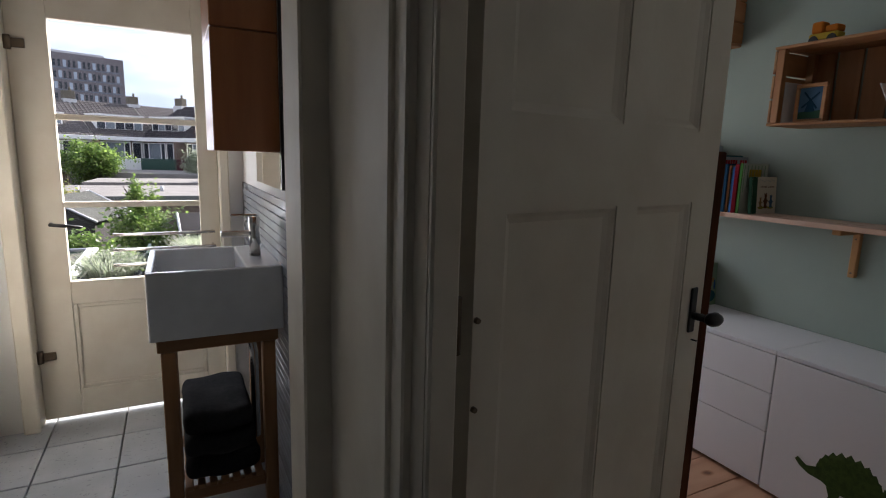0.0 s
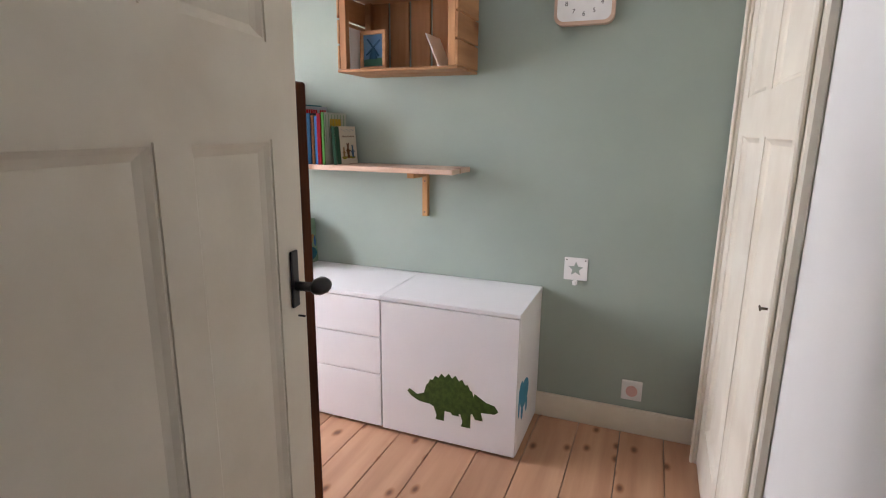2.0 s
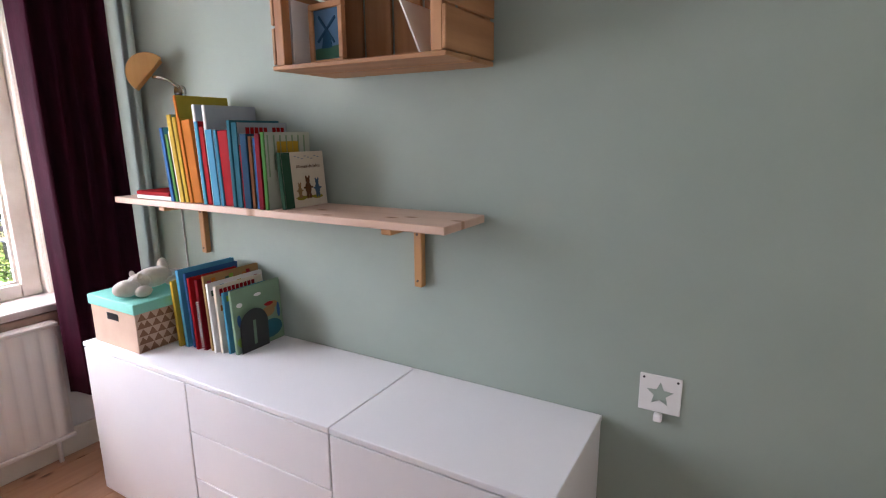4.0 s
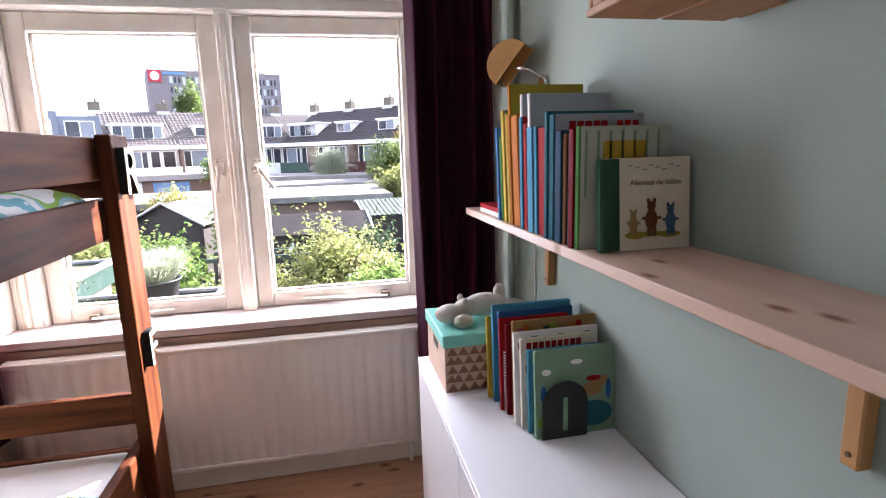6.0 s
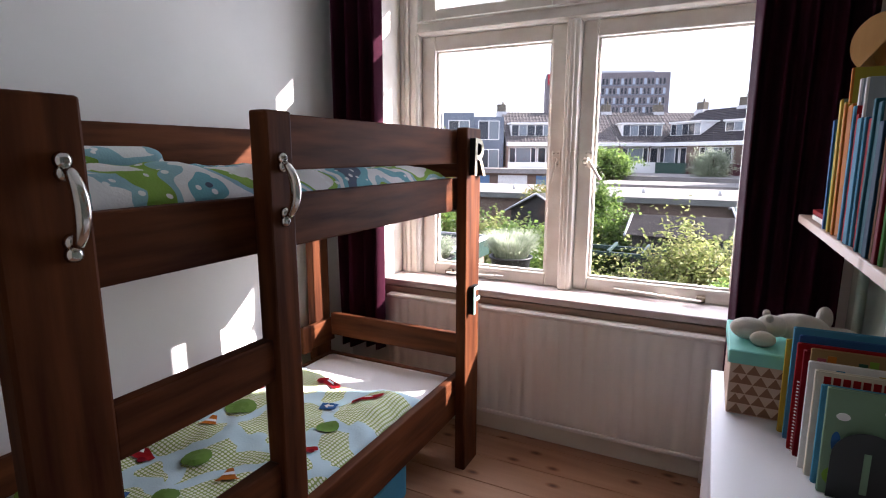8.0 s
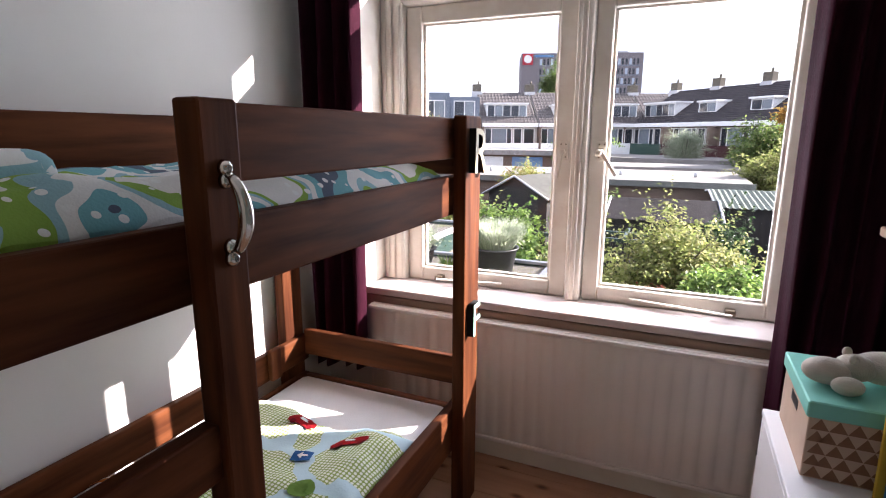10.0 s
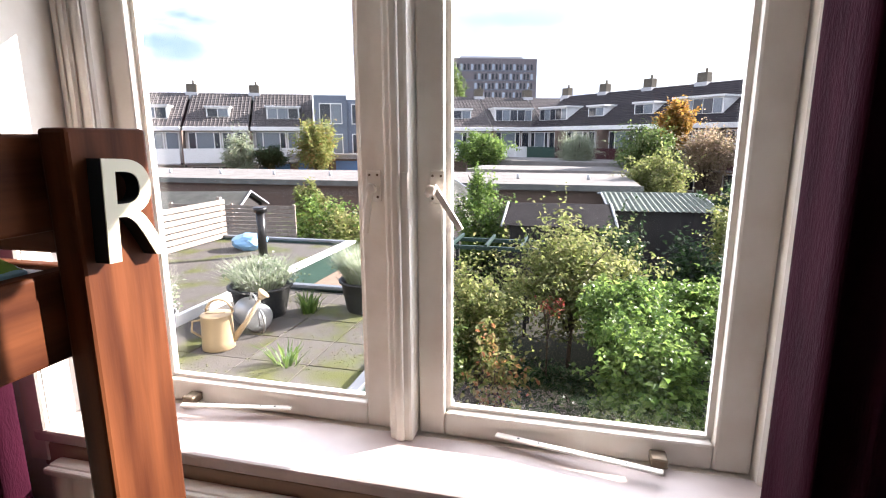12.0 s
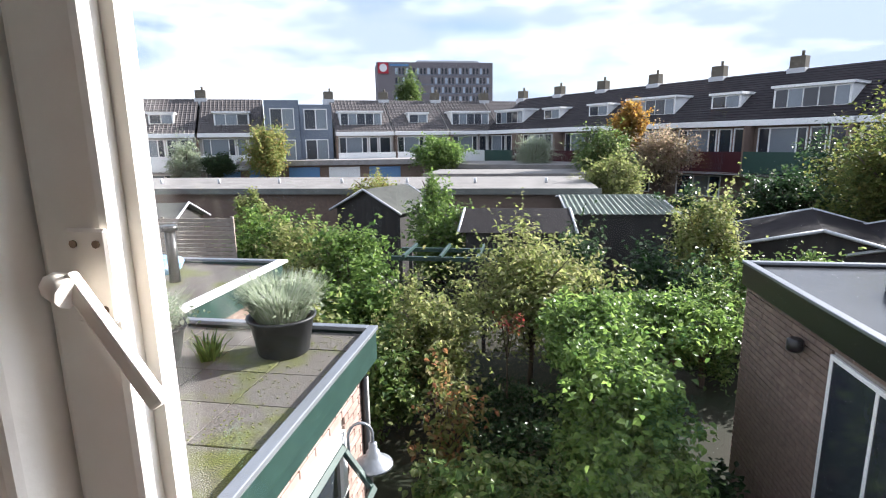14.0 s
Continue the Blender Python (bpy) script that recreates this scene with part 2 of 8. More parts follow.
def lathe(bm, prof, cx=0, cy=0, seg=24, smooth=True):
    """A turned body from (radius, height) pairs."""
    rings = [[bm.verts.new((cx + r * math.cos(2 * math.pi * i / seg), cy + r * math.sin(2 * math.pi * i / seg), z)) for i in range(seg)] for r, z in prof]
    for a, b in zip(rings, rings[1:]):
        for i in range(seg):
            f = bm.faces.new((a[i], a[(i + 1) % seg], b[(i + 1) % seg], b[i]))
            f.smooth = smooth
    bm.faces.new(rings[0][::-1])
    bm.faces.new(rings[-1])
    return bm


def prism(bm, pts, m, depth):
    """A flat outline (pairs) pushed out along the local z of m."""
    lo = [bm.verts.new(m @ Vector((x, y, 0))) for x, y in pts]
    hi = [bm.verts.new(m @ Vector((x, y, depth))) for x, y in pts]
    bm.faces.new(lo[::-1])
    bm.faces.new(hi)
    for i in range(len(pts)):
        j = (i + 1) % len(pts)
        bm.faces.new((lo[i], lo[j], hi[j], hi[i]))
    return bm


def mesh_object(name, bm, material):
    bmesh.ops.recalc_face_normals(bm, faces=bm.faces[:])
    me = bpy.data.meshes.new(name)
    bm.to_mesh(me)
    bm.free()
    for m in material if isinstance(material, (list, tuple)) else [material]:
        me.materials.append(m)
    return new(name, me)


def thing(name, label, category, at=(0, 0, 0), rz=0.0, group="", kind=""):
    e = new(name)
    e.empty_display_size = 0.1
    e.matrix_basis = pose(*at, 0, 0, rz)
    return tagged(e, label, category, group, kind)


def part(name, bm, material, parent, label="", local=False):
    """One mesh under a thing or a part. Places are the world's unless local."""
    root = parent
    while root.parent:
        root = root.parent
    if not local:
        bm.transform(root.matrix_basis.inverted())
    o = mesh_object(name, bm, material)
    o.parent = parent
    return tagged(o, label)


def solid(name, bm, material, label, category, at=None, group="", kind=""):
    """A thing of one mesh, its origin at its base."""
    if at is None:
        lo = [min(v.co[k] for v in bm.verts) for k in range(3)]
        hi = [max(v.co[k] for v in bm.verts) for k in range(3)]
        at = ((lo[0] + hi[0]) / 2, (lo[1] + hi[1]) / 2, lo[2])
    bm.transform(Matrix.Translation(-Vector(at)))
    o = mesh_object(name, bm, material)
    o.location = at
    return tagged(o, label, category, group, kind)


def setting(name, bm, material, label, category):
    return solid(name, bm, material, label, category, (0, 0, 0), kind="structure")


def bar_text(name, text, size, m, material, parent=None, depth=0.0008):
    """Letters from the built-in font, turned into a mesh."""
    c = bpy.data.curves.new(name, "FONT")
    c.body, c.size, c.extrude, c.align_x, c.align_y = text, size, depth, "CENTER", "CENTER"
    t = new(name, c)
    dg = bpy.context.evaluated_depsgraph_get()
    me = bpy.data.meshes.new_from_object(t.evaluated_get(dg))
    bpy.data.objects.remove(t)
    me.transform(m)
    bm = bmesh.new()
    bm.from_mesh(me)
    me.materials.clear()
    if parent is None:
        return bm
    return part(name, bm, material, parent)


# ---- the shell of the bedroom, hall and bathroom ----
XG, XL, YS, YW, H = 1.083, -1.07, -3.09, -0.20, 2.62    # green wall, white wall, closet wall, window wall, ceiling
XB = -1.165                                             # bathroom and hall side of the white wall
DOOR_Y0, DOOR_Y1 = -3.06, -2.33                         # bedroom doorway

floor_base = setting("floor", boxed(-3.4, 1.3, -4.6, 0.10, -0.20, -0.025), M_GROUT, "dark subfloor beneath boards and tiles", "floor")
setting("ceiling", boxed(-3.5, 1.3, -4.7, 0.12, H, H + 0.15), M_CEIL, "plain white plaster ceiling", "ceiling")
setting("wall_east", boxed(XG, XG + 0.22, -4.6, 0.10, -0.2, H), M_GREEN, "sage green painted plaster wall", "wall")

bm = bmesh.new()
box(bm, -1.165, -0.84, YW, 0.12, -0.2, H)
box(bm, 0.89, XG, YW, 0.12, -0.2, H)
box(bm, -0.84, 0.89, YW, 0.12, -0.2, 0.655)
box(bm, -0.84, 0.89, YW, 0.12, 2.31, H)
setting("wall_north", bm, M_WHITE, "white plastered window wall with deep reveal", "wall")

bm = bmesh.new()
box(bm, XB, XL, DOOR_Y1 + 0.045, YW, -0.02, H)
box(bm, XB, XL, YS, DOOR_Y0, -0.02, H)
box(bm, XB, XL, DOOR_Y0, DOOR_Y1, 2.06, H)
setting("wall_west", bm, M_WHITE, "white plastered wall with a doorway", "wall")

CX0, CX1 = -0.03, 0.93                                    # closet door opening
bm = bmesh.new()
box(bm, XL - 0.095, CX0 - 0.02, YS - 0.10, YS, -0.02, H)
box(bm, CX1 + 0.02, XG, YS - 0.10, YS, -0.02, H)
box(bm, CX0 - 0.02, CX1 + 0.02, YS - 0.10, YS, 2.04, H)
setting("wall_south", bm, M_WHITE, "white plastered wall around a closet door", "wall")
setting("wall_closet_back", boxed(-3.4, XG, -4.7, -4.6, -0.2, H), M_WHITE, "plain white back wall", "wall")

# hall and bathroom
bm = bmesh.new()
box(bm, -2.30, -2.20, -4.6, -1.72, -0.02, H)
setting("wall_hall", bm, M_WHITE, "white hall wall", "wall")
bm = bmesh.new()
box(bm, -2.40, -2.26, -1.72, -0.62, -0.02, H)
box(bm, -2.40, -2.20, -0.02, 0.12, -0.02, H)
box(bm, -2.40, -2.30, -0.62, -0.02, -0.02, H)
setting("wall_bathroom_west", bm, M_WHITE, "white bathroom wall", "wall")
bm = bmesh.new()
box(bm, -2.20, -2.16, 0.02, 0.12, -0.2, H)
box(bm, -1.27, XB, 0.02, 0.12, -0.2, H)
box(bm, -2.16, -1.27, 0.02, 0.12, 2.16, H)
setting("wall_bathroom_north", bm, M_WHITE, "white outer wall round the balcony door", "wall")
bm = bmesh.new()
box(bm, -2.40, -2.10, -1.74, -1.64, -0.02, H)
box(bm, -2.10, XB, -1.74, -1.64, 2.08, H)
setting("wall_bathroom_south", bm, M_WHITE, "wall over the bathroom doorway", "wall")

M_BRONZE = plain("aged_bronze", (0.16, 0.12, 0.08), 0.45, 0.7)
# ---- window ----
win = thing("window_1", "cream painted wooden double casement window with top lights", "window", (0.035, 0, 0.65), kind="structure")
bm = bmesh.new()
FY0, FY1 = -0.045, 0.06
box(bm, -0.84, -0.735, FY0, FY1, 0.66, 2.31, 0.006)
box(bm, 0.81, 0.89, FY0, FY1, 0.66, 2.31, 0.006)
box(bm, -0.735, 0.81, FY0, FY1, 2.285, 2.31, 0.006)
box(bm, -0.735, 0.81, FY1, 0.115, 1.83, 1.87, 0.004)
box(bm, -0.735, 0.81, FY0, FY1, 1.885, 1.955, 0.008)
box(bm, -0.735, 0.81, -0.02, FY1, 0.66, 0.683, 0.004)
part("window_frame", bm, M_FRAME, win)
part("mullion", boxed(0.008, 0.066, -0.055, FY1, 0.683, 1.886, 0.008, 2), M_FRAME, win)
part("mullion", boxed(0.008, 0.066, -0.05, FY1, 1.954, 2.286, 0.008, 2), M_FRAME, win)
part("mullion_bead", boxed(0.026, 0.048, -0.066, -0.053, 0.69, 1.88, 0.006, 2), M_FRAME, win)
for sx0, sx1, px0, px1 in ((-0.735, 0.008, -0.658, -0.067), (0.066, 0.81, 0.133, 0.731)):
    bm = bmesh.new()
    box(bm, sx0 + 0.003, px0, -0.008, 0.045, 0.686, 1.882, 0.007, 2)
    box(bm, px1, sx1 - 0.003, -0.008, 0.045, 0.686, 1.882, 0.007, 2)
    box(bm, px0, px1, -0.008, 0.045, 1.812, 1.882, 0.007, 2)
    box(bm, px0, px1, -0.008, 0.045, 0.686, 0.748, 0.007, 2)
    sash = part("sash", bm, M_FRAME, win)
    bm = bmesh.new()
    w = 0.012
    for a in ((px0 - 0.002, px0 + w, 0.75, 1.81), (px1 - w, px1 + 0.002, 0.75, 1.81)):
        box(bm, a[0], a[1], 0.012, 0.03, a[2], a[3])
    box(bm, px0 + w, px1 - w, 0.012, 0.03, 0.746, 0.757)
    box(bm, px0 + w, px1 - w, 0.012, 0.03, 1.803, 1.814)
    part("glazing_bead", bm, M_FRAME, sash)
    pane = part("pane", boxed(px0 - 0.004, px1 + 0.004, 0.031, 0.035, 0.744, 1.816), M_GLASS, sash)
    pane.visible_shadow = False
    bm = bmesh.new()
    box(bm, sx0 + 0.003, px0 + 0.005, -0.008, 0.045, 1.958, 2.283, 0.006)
    box(bm, px1 - 0.005, sx1 - 0.003, -0.008, 0.045, 1.958, 2.283, 0.006)
    box(bm, px0 + 0.005, px1 - 0.005, -0.008, 0.045, 2.135, 2.283, 0.006)
    box(bm, px0 + 0.005, px1 - 0.005, -0.008, 0.045, 1.958, 2.01, 0.006)
    top = part("top_light", bm, M_FRAME, win)
    pane = part("pane", boxed(px0, px1, 0.031, 0.035, 2.005, 2.14), M_GLASS, top)
    pane.visible_shadow = False

for x0, x1, z0, z1 in ((-0.757, -0.745, 0.69, 1.885), (0.818, 0.830, 0.69, 1.885), (0.862, 0.872, 0.69, 2.28), (-0.822, -0.812, 0.69, 2.28)):
    part("frame_bead", boxed(x0, x1, FY0 - 0.007, FY0 - 0.0005, z0, z1, 0.003, 2), M_FRAME, win)
for z0, z1 in ((1.893, 1.903), (1.937, 1.947)):
    part("frame_bead", boxed(-0.735, 0.81, FY0 - 0.008, FY0 - 0.0005, z0, z1, 0.003, 2), M_FRAME, win)

# reveal boards beside the frame
bm = bmesh.new()
box(bm, -0.855, -0.838, YW - 0.012, FY0, 0.69, 2.31, 0.003)
box(bm, -0.90, -0.838, YW - 0.022, YW - 0.001, 0.60, 2.36, 0.005)
box(bm, -0.80, -0.78, FY0 - 0.012, FY0 + 0.002, 0.69, 2.30, 0.005)
part("jamb_lining", bm, M_FRAME, win)
bm = bmesh.new()
box(bm, 0.888, 0.905, YW - 0.012, FY0, 0.69, 2.31, 0.003)
box(bm, 0.888, 0.95, YW - 0.022, YW - 0.001, 0.60, 2.36, 0.005)
box(bm, 0.838, 0.856, FY0 - 0.012, FY0 + 0.002, 0.69, 2.30, 0.005)
part("jamb_lining", bm, M_FRAME, win)

sill = thing("window_sill", "worn pinkish white painted window sill board", "sill", (0.02, -0.15, 0.655), kind="structure")
part("sill_board", boxed(-0.875, 0.925, -0.225, -0.021, 0.656, 0.689, 0.008, 2), M_SILL, sill)
part("ledge", boxed(-0.86, 0.91, -0.218, -0.196, 0.585, 0.652, 0.006, 2), M_LEDGE, sill, "brown wooden ledge under the sill")


def casement_handle(x, side):
    h = part("casement_handle", boxed(x - 0.017, x + 0.018, -0.014, -0.0085, 1.255, 1.327, 0.002), M_FRAME, win, "worn cream painted cast casement handle")
    s2 = x - side * 0.038
    kx = (s2 - 0.012, s2 + 0.012, -0.016, -0.0085) if side < 0 else (0.0495, 0.0655, -0.059, -0.0551)
    part("keeper", boxed(*kx, 1.248, 1.326, 0.002), M_FRAME, h)
    for dx in (-0.009, 0.010):
        for z in (1.266, 1.316):
            bm = bmesh.new()
            tube(bm, [(x + dx, -0.0155, z), (x + dx, -0.0135, z)], 0.003, 8)
            part("screw", bm, M_BRONZE, h)
    bm = bmesh.new()
    if side > 0:
        tube(bm, [(x - 0.018, -0.018, 1.276), (x - 0.010, -0.032, 1.288), (x + 0.004, -0.036, 1.284)], [0.009, 0.011, 0.011], 10)
    else:
        tube(bm, [(x, -0.014, 1.285), (x, -0.036, 1.285)], 0.010, 10)
    part("spindle", bm, M_FRAME, h)
    bm = boxed(-0.007, 0.007, -0.005, 0.005, -0.105, 0.010, 0.003, 2)
    bm.transform(Matrix.Translation((x + (0.002 if side > 0 else 0), -0.03, 1.288)) @ Matrix.Rotation(radians(-33 if side > 0 else 9), 4, "Y"))
    part("lever", bm, M_FRAME, h)


casement_handle(-0.031, -1)
casement_handle(0.117, 1)


def casement_stay(x0, x1, y1):
    s = thing("casement_stay", "white painted metal casement stay with holes", "window stay", (x1, -0.03, 0.70))
    m = Matrix.Translation((x0, -0.022, 0.712)) @ Matrix.Rotation(math.atan2(y1 + 0.022, x1 - x0), 4, "Z")
    ln = math.hypot(x1 - x0, y1 + 0.022)
    bm = boxed(0, ln, -0.009, 0.009, 0, 0.006, 0.002)
    bm.transform(m)
    part("arm", bm, M_FRAME, s)
    for k in range(6):
        bm = bmesh.new()
        lathe(bm, [(0.003, 0.0062), (0.003, 0.0068)], ln * (0.15 + 0.13 * k), 0, 8)
        bm.transform(m)
        part("hole", bm, M_BLACK, s)
    part("bracket", boxed(x1 - 0.02, x1 + 0.015, -0.05, -0.0085, 0.7, 0.722, 0.003), M_BRONZE, s, "brown metal bracket")


casement_stay(-0.27, -0.56, -0.075)
casement_stay(0.26, 0.62, -0.085)

# ---- curtains ----


def curtain(x0, x1, y, zb, zt, folds, phase, label):
    """A hanging pleated cloth, 4 mm thick, gathered at the top."""
    nu, nv = folds * 12, 26
    bm = bmesh.new()
    grid = []
    for side in (0, 1):
        rows = []
        for j in range(nv + 1):
            v = j / nv
            row = []
            for i in range(nu + 1):
                u = i / nu
                z = zb + (zt - zb) * v
                a = 2 * math.pi * folds * u + phase + 0.5 * math.sin(3 * v + 4 * u)
                amp = 0.042 + 0.016 * math.sin(5 * u + phase)
                xx = x0 + (x1 - x0) * u + 0.012 * math.sin(a * 0.5 + 2.2 * v) * (1 - v)
                yy = y + amp * math.sin(a) + 0.012 * math.sin(2 * a + 1.3) + side * 0.004
                row.append(bm.verts.new((xx, yy, z + 0.006 * math.sin(a * 0.5) * (1 - v))))
            rows.append(row)
        grid.append(rows)
    for side, rows in enumerate(grid):
        for j in range(nv):
            for i in range(nu):
                f = bm.faces.new((rows[j][i], rows[j][i + 1], rows[j + 1][i + 1], rows[j + 1][i]))
                f.smooth = True
    for j in range(nv):
        for i in (0, nu):
            bm.faces.new((grid[0][j][i], grid[0][j + 1][i], grid[1][j + 1][i], grid[1][j][i]))
    for i in range(nu):
        for j in (0, nv):
            bm.faces.new((grid[0][j][i], grid[0][j][i + 1], grid[1][j][i + 1], grid[1][j][i]))
    c = thing("curtain", label, "curtain", ((x0 + x1) / 2, y, zb), group="curtains")
    part("cloth", bm, M_PLUM, c)


curtain(-1.03, -0.775, -0.335, 0.36, 2.44, 4, 0.4, "dark plum pleated curtain, drawn open beside the bunk bed")
curtain(0.70, 1.035, -0.385, 0.33, 2.44, 5, 1.9, "dark plum pleated curtain hanging beside the white cabinet")
bm = bmesh.new()
tube(bm, [(-1.06, -0.335, 2.46), (1.07, -0.385, 2.46)], 0.012, 10)
solid("curtain_rod", bm, M_STEEL, "slim metal curtain rod above the window", "curtain rod")

# ---- heating pipe in the corner ----
bm = bmesh.new()
tube(bm, [(1.05, -0.50, 0.0), (1.05, -0.50, 2.6)], 0.014, 12)
M_PIPE = surface("green_painted_pipe", (0.36, 0.43, 0.38), (0.32, 0.39, 0.34), 6, 0.5, 0.1)
solid("heating_pipe", bm, M_PIPE, "sage green painted vertical heating pipe on the wall", "pipe")

# ---- radiator ----
rad = thing("radiator", "cream white ribbed panel radiator under the window", "radiator", (-0.03, -0.24, 0.0))
RX0, RX1, RZ0, RZ1 = -0.80, 0.735, 0.10, 0.625
bm = bmesh.new()
n = 28
prof = []
for i in range(n * 6 + 1):
    u = i / (n * 6)
    s = (u * n) % 1.0
    d = 0.010 if 0.28 < s < 0.72 else (0.0 if s < 0.12 or s > 0.88 else 0.005)
    prof.append((RX0 + 0.015 + (RX1 - RX0 - 0.03) * u, d))
rows = []
for z, k in ((RZ0 + 0.02, 0), (RZ0 + 0.045, 1), (RZ1 - 0.045, 1), (RZ1 - 0.02, 0)):
    rows.append([bm.verts.new((x, -0.262 - d * k, z)) for x, d in prof])
for a, b in zip(rows, rows[1:]):
    for i in range(len(prof) - 1):
        f = bm.faces.new((a[i], a[i + 1], b[i + 1], b[i]))
        f.smooth = True
box(bm, RX0, RX1, -0.259, -0.222, RZ0, RZ1, 0.008, 2)
part("panel", bm, M_RAD, rad)
bm = bmesh.new()
for z in (RZ0 + 0.004, RZ1 - 0.022):
    box(bm, RX0, RX1, -0.272, -0.258, z, z + 0.018, 0.005, 2)
part("rim", bm, M_RAD, rad)
for x in (RX0 + 0.15, RX1 - 0.2):
    part("bracket", boxed(x, x + 0.04, -0.223, YW, 0.2, 0.55), M_RAD, rad)
for x in (RX0 + 0.05, RX1 - 0.06):
    bm = bmesh.new()
    tube(bm, [(x, -0.24, -0.02), (x, -0.24, RZ0 + 0.01)], 0.009, 10)
    part("pipe", bm, M_RAD, rad)

# ---- skirting boards ----
bm = bmesh.new()
box(bm, XL, XG, YW - 0.018, YW, 0.0, 0.115, 0.004)
box(bm, XG - 0.018, XG, YS, -0.218, 0.0, 0.115, 0.004)
box(bm, XL, CX0 - 0.046, YS, YS + 0.016, 0.0, 0.115, 0.004)
box(bm, XL, XL + 0.016, DOOR_Y1 + 0.09, YW - 0.02, 0.0, 0.115, 0.004)
setting("baseboard", bm, M_CREAM, "cream painted wooden skirting board", "baseboard")

# ---- bunk bed ----
bed = thing("bunk_bed", "dark mahogany stained pine bunk bed with ladder", "bunk bed", (-0.66, -1.25, 0))
BX0, BX1 = -1.045, -0.215            # back and front
PY = [(-2.11, -1.98), (-0.60, -0.465)]
for y0, y1 in PY:
    part("post", boxed(BX1 - 0.045, BX1, y0, y1, 0.0, 1.398 if y0 < -1 else 1.412, 0.006, 2), M_BUNK["z"], bed)
    yb = y0 if y0 < -1 else y1 - 0.11
    part("post", boxed(BX0, BX0 + 0.045, yb, yb + 0.11, 0.0, 1.42, 0.006, 2), M_BUNK["z"], bed)
ladder = part("ladder_post", boxed(BX1 - 0.045, BX1 + 0.004, -1.622, -1.545, 0.0, 1.405, 0.006, 2), M_BUNK["z"], bed)
fx0, fx1 = BX1 - 0.078, BX1 - 0.046
for name, z0, z1, ya in (("guard_rail", 1.277, 1.404, -1.585), ("side_rail", 1.097, 1.222, -2.10), ("side_rail", 0.235, 0.405, -2.10)):
    part(name, boxed(fx0, fx1, ya, -0.47, z0, z1, 0.005, 2), M_BUNK["y"], bed)
for z0, z1 in ((1.265, 1.405), (1.08, 1.20), (0.42, 0.53), (0.215, 0.36)):
    part("back_rail", boxed(BX0 + 0.046, BX0 + 0.072, -2.10, -0.47, z0, z1, 0.005, 2), M_BUNK["y"], bed)
for y in (-2.10, -0.50):
    for z0, z1 in ((1.22, 1.40), (1.08, 1.20), (0.45, 0.56), (0.215, 0.36)):
        part("end_rail", boxed(BX0 + 0.074, fx0 - 0.002, y, y + 0.028, z0, z1, 0.005, 2), M_BUNK["x"], bed)
for z in (0.81, 0.51, 0.235):
    part("rung", boxed(BX1 - 0.042, BX1 - 0.008, -1.981, -1.621, z, z + 0.098, 0.005, 2), M_BUNK["y"], bed)
for zz in (0.235, 1.115):
    for k in range(13):
        y = -2.06 + k * 0.123
        part("bed_slat", boxed(BX0 + 0.074, fx0 - 0.001, y, y + 0.07, zz - 0.02, zz, 0.003), M_BRACK, bed)
# small block on the back rail
part("rail_block", boxed(BX0 + 0.073, BX0 + 0.098, -0.72, -0.665, 0.425, 0.548, 0.004), M_BUNK["z"], bed)


def grab_handle(y):
    z0, z1, x = 1.178, 1.296, BX1 + 0.004
    bm = bmesh.new()
    pts = []
    for k in range(13):
        u = k / 12
        pts.append((x + 0.006 + 0.030 * math.sin(math.pi * u) ** 0.6, y, z0 + (z1 - z0) * u))
    tube(bm, pts, [0.0075 + 0.0045 * math.sin(math.pi * k / 12) for k in range(13)], 14)
    h = part("grab_handle", bm, M_STEEL, bed, "curved polished nickel grab handle")
    for z in (z0, z1):
        for dz in (-0.009, 0.009):
            bm = bmesh.new()
            tube(bm, [(x - 0.001, y, z + dz), (x + 0.007, y, z + dz), (x + 0.012, y, z + dz)], [0.013, 0.012, 0.005], 14)
            part("foot", bm, M_STEEL, h)


grab_handle(-2.018)
grab_handle(-1.582)


# ---- cabinet units ----
def cabinet_unit(y0, y1, kind):
    """60 cm unit on the floor against the green wall; fronts face the room."""
    label = {"door": "low white lacquered cabinet with a plain door", "drawers": "low white lacquered cabinet with three drawers", "dino": "low white lacquered cabinet door with a dinosaur sticker"}[kind]
    c = thing("cabinet", label, "cabinet", (0.875, (y0 + y1) / 2, 0.0), group="white cabinets along the wall")
    part("body", boxed(0.69, XG - 0.003, y0, y1, 0.012, 0.604, 0.002), M_LACQ, c)
    if kind == "drawers":
        for z0, z1 in ((0.018, 0.262), (0.266, 0.432), (0.436, 0.600)):
            part("drawer", boxed(0.668, 0.688, y0 + 0.002, y1 - 0.002, z0, z1, 0.0015), M_LACQ, c)
    else:
        d = part("door", boxed(0.668, 0.688, y0 + 0.002, y1 - 0.002, 0.014, 0.600, 0.0015), M_LACQ, c)
        return c, d
    return c, None


cab_a, _ = cabinet_unit(-1.199, -0.60, "door")
cab_b, _ = cabinet_unit(-1.799, -1.201, "drawers")
cab_c, dino_door = cabinet_unit(-2.399, -1.801, "dino")
part("top", boxed(0.667, XG - 0.003, -1.7995, -0.598, 0.6045, 0.622, 0.002), M_LACQ, cab_a)
part("top", boxed(0.667, XG - 0.003, -2.401, -1.8015, 0.6045, 0.622, 0.002), M_LACQ, cab_c)

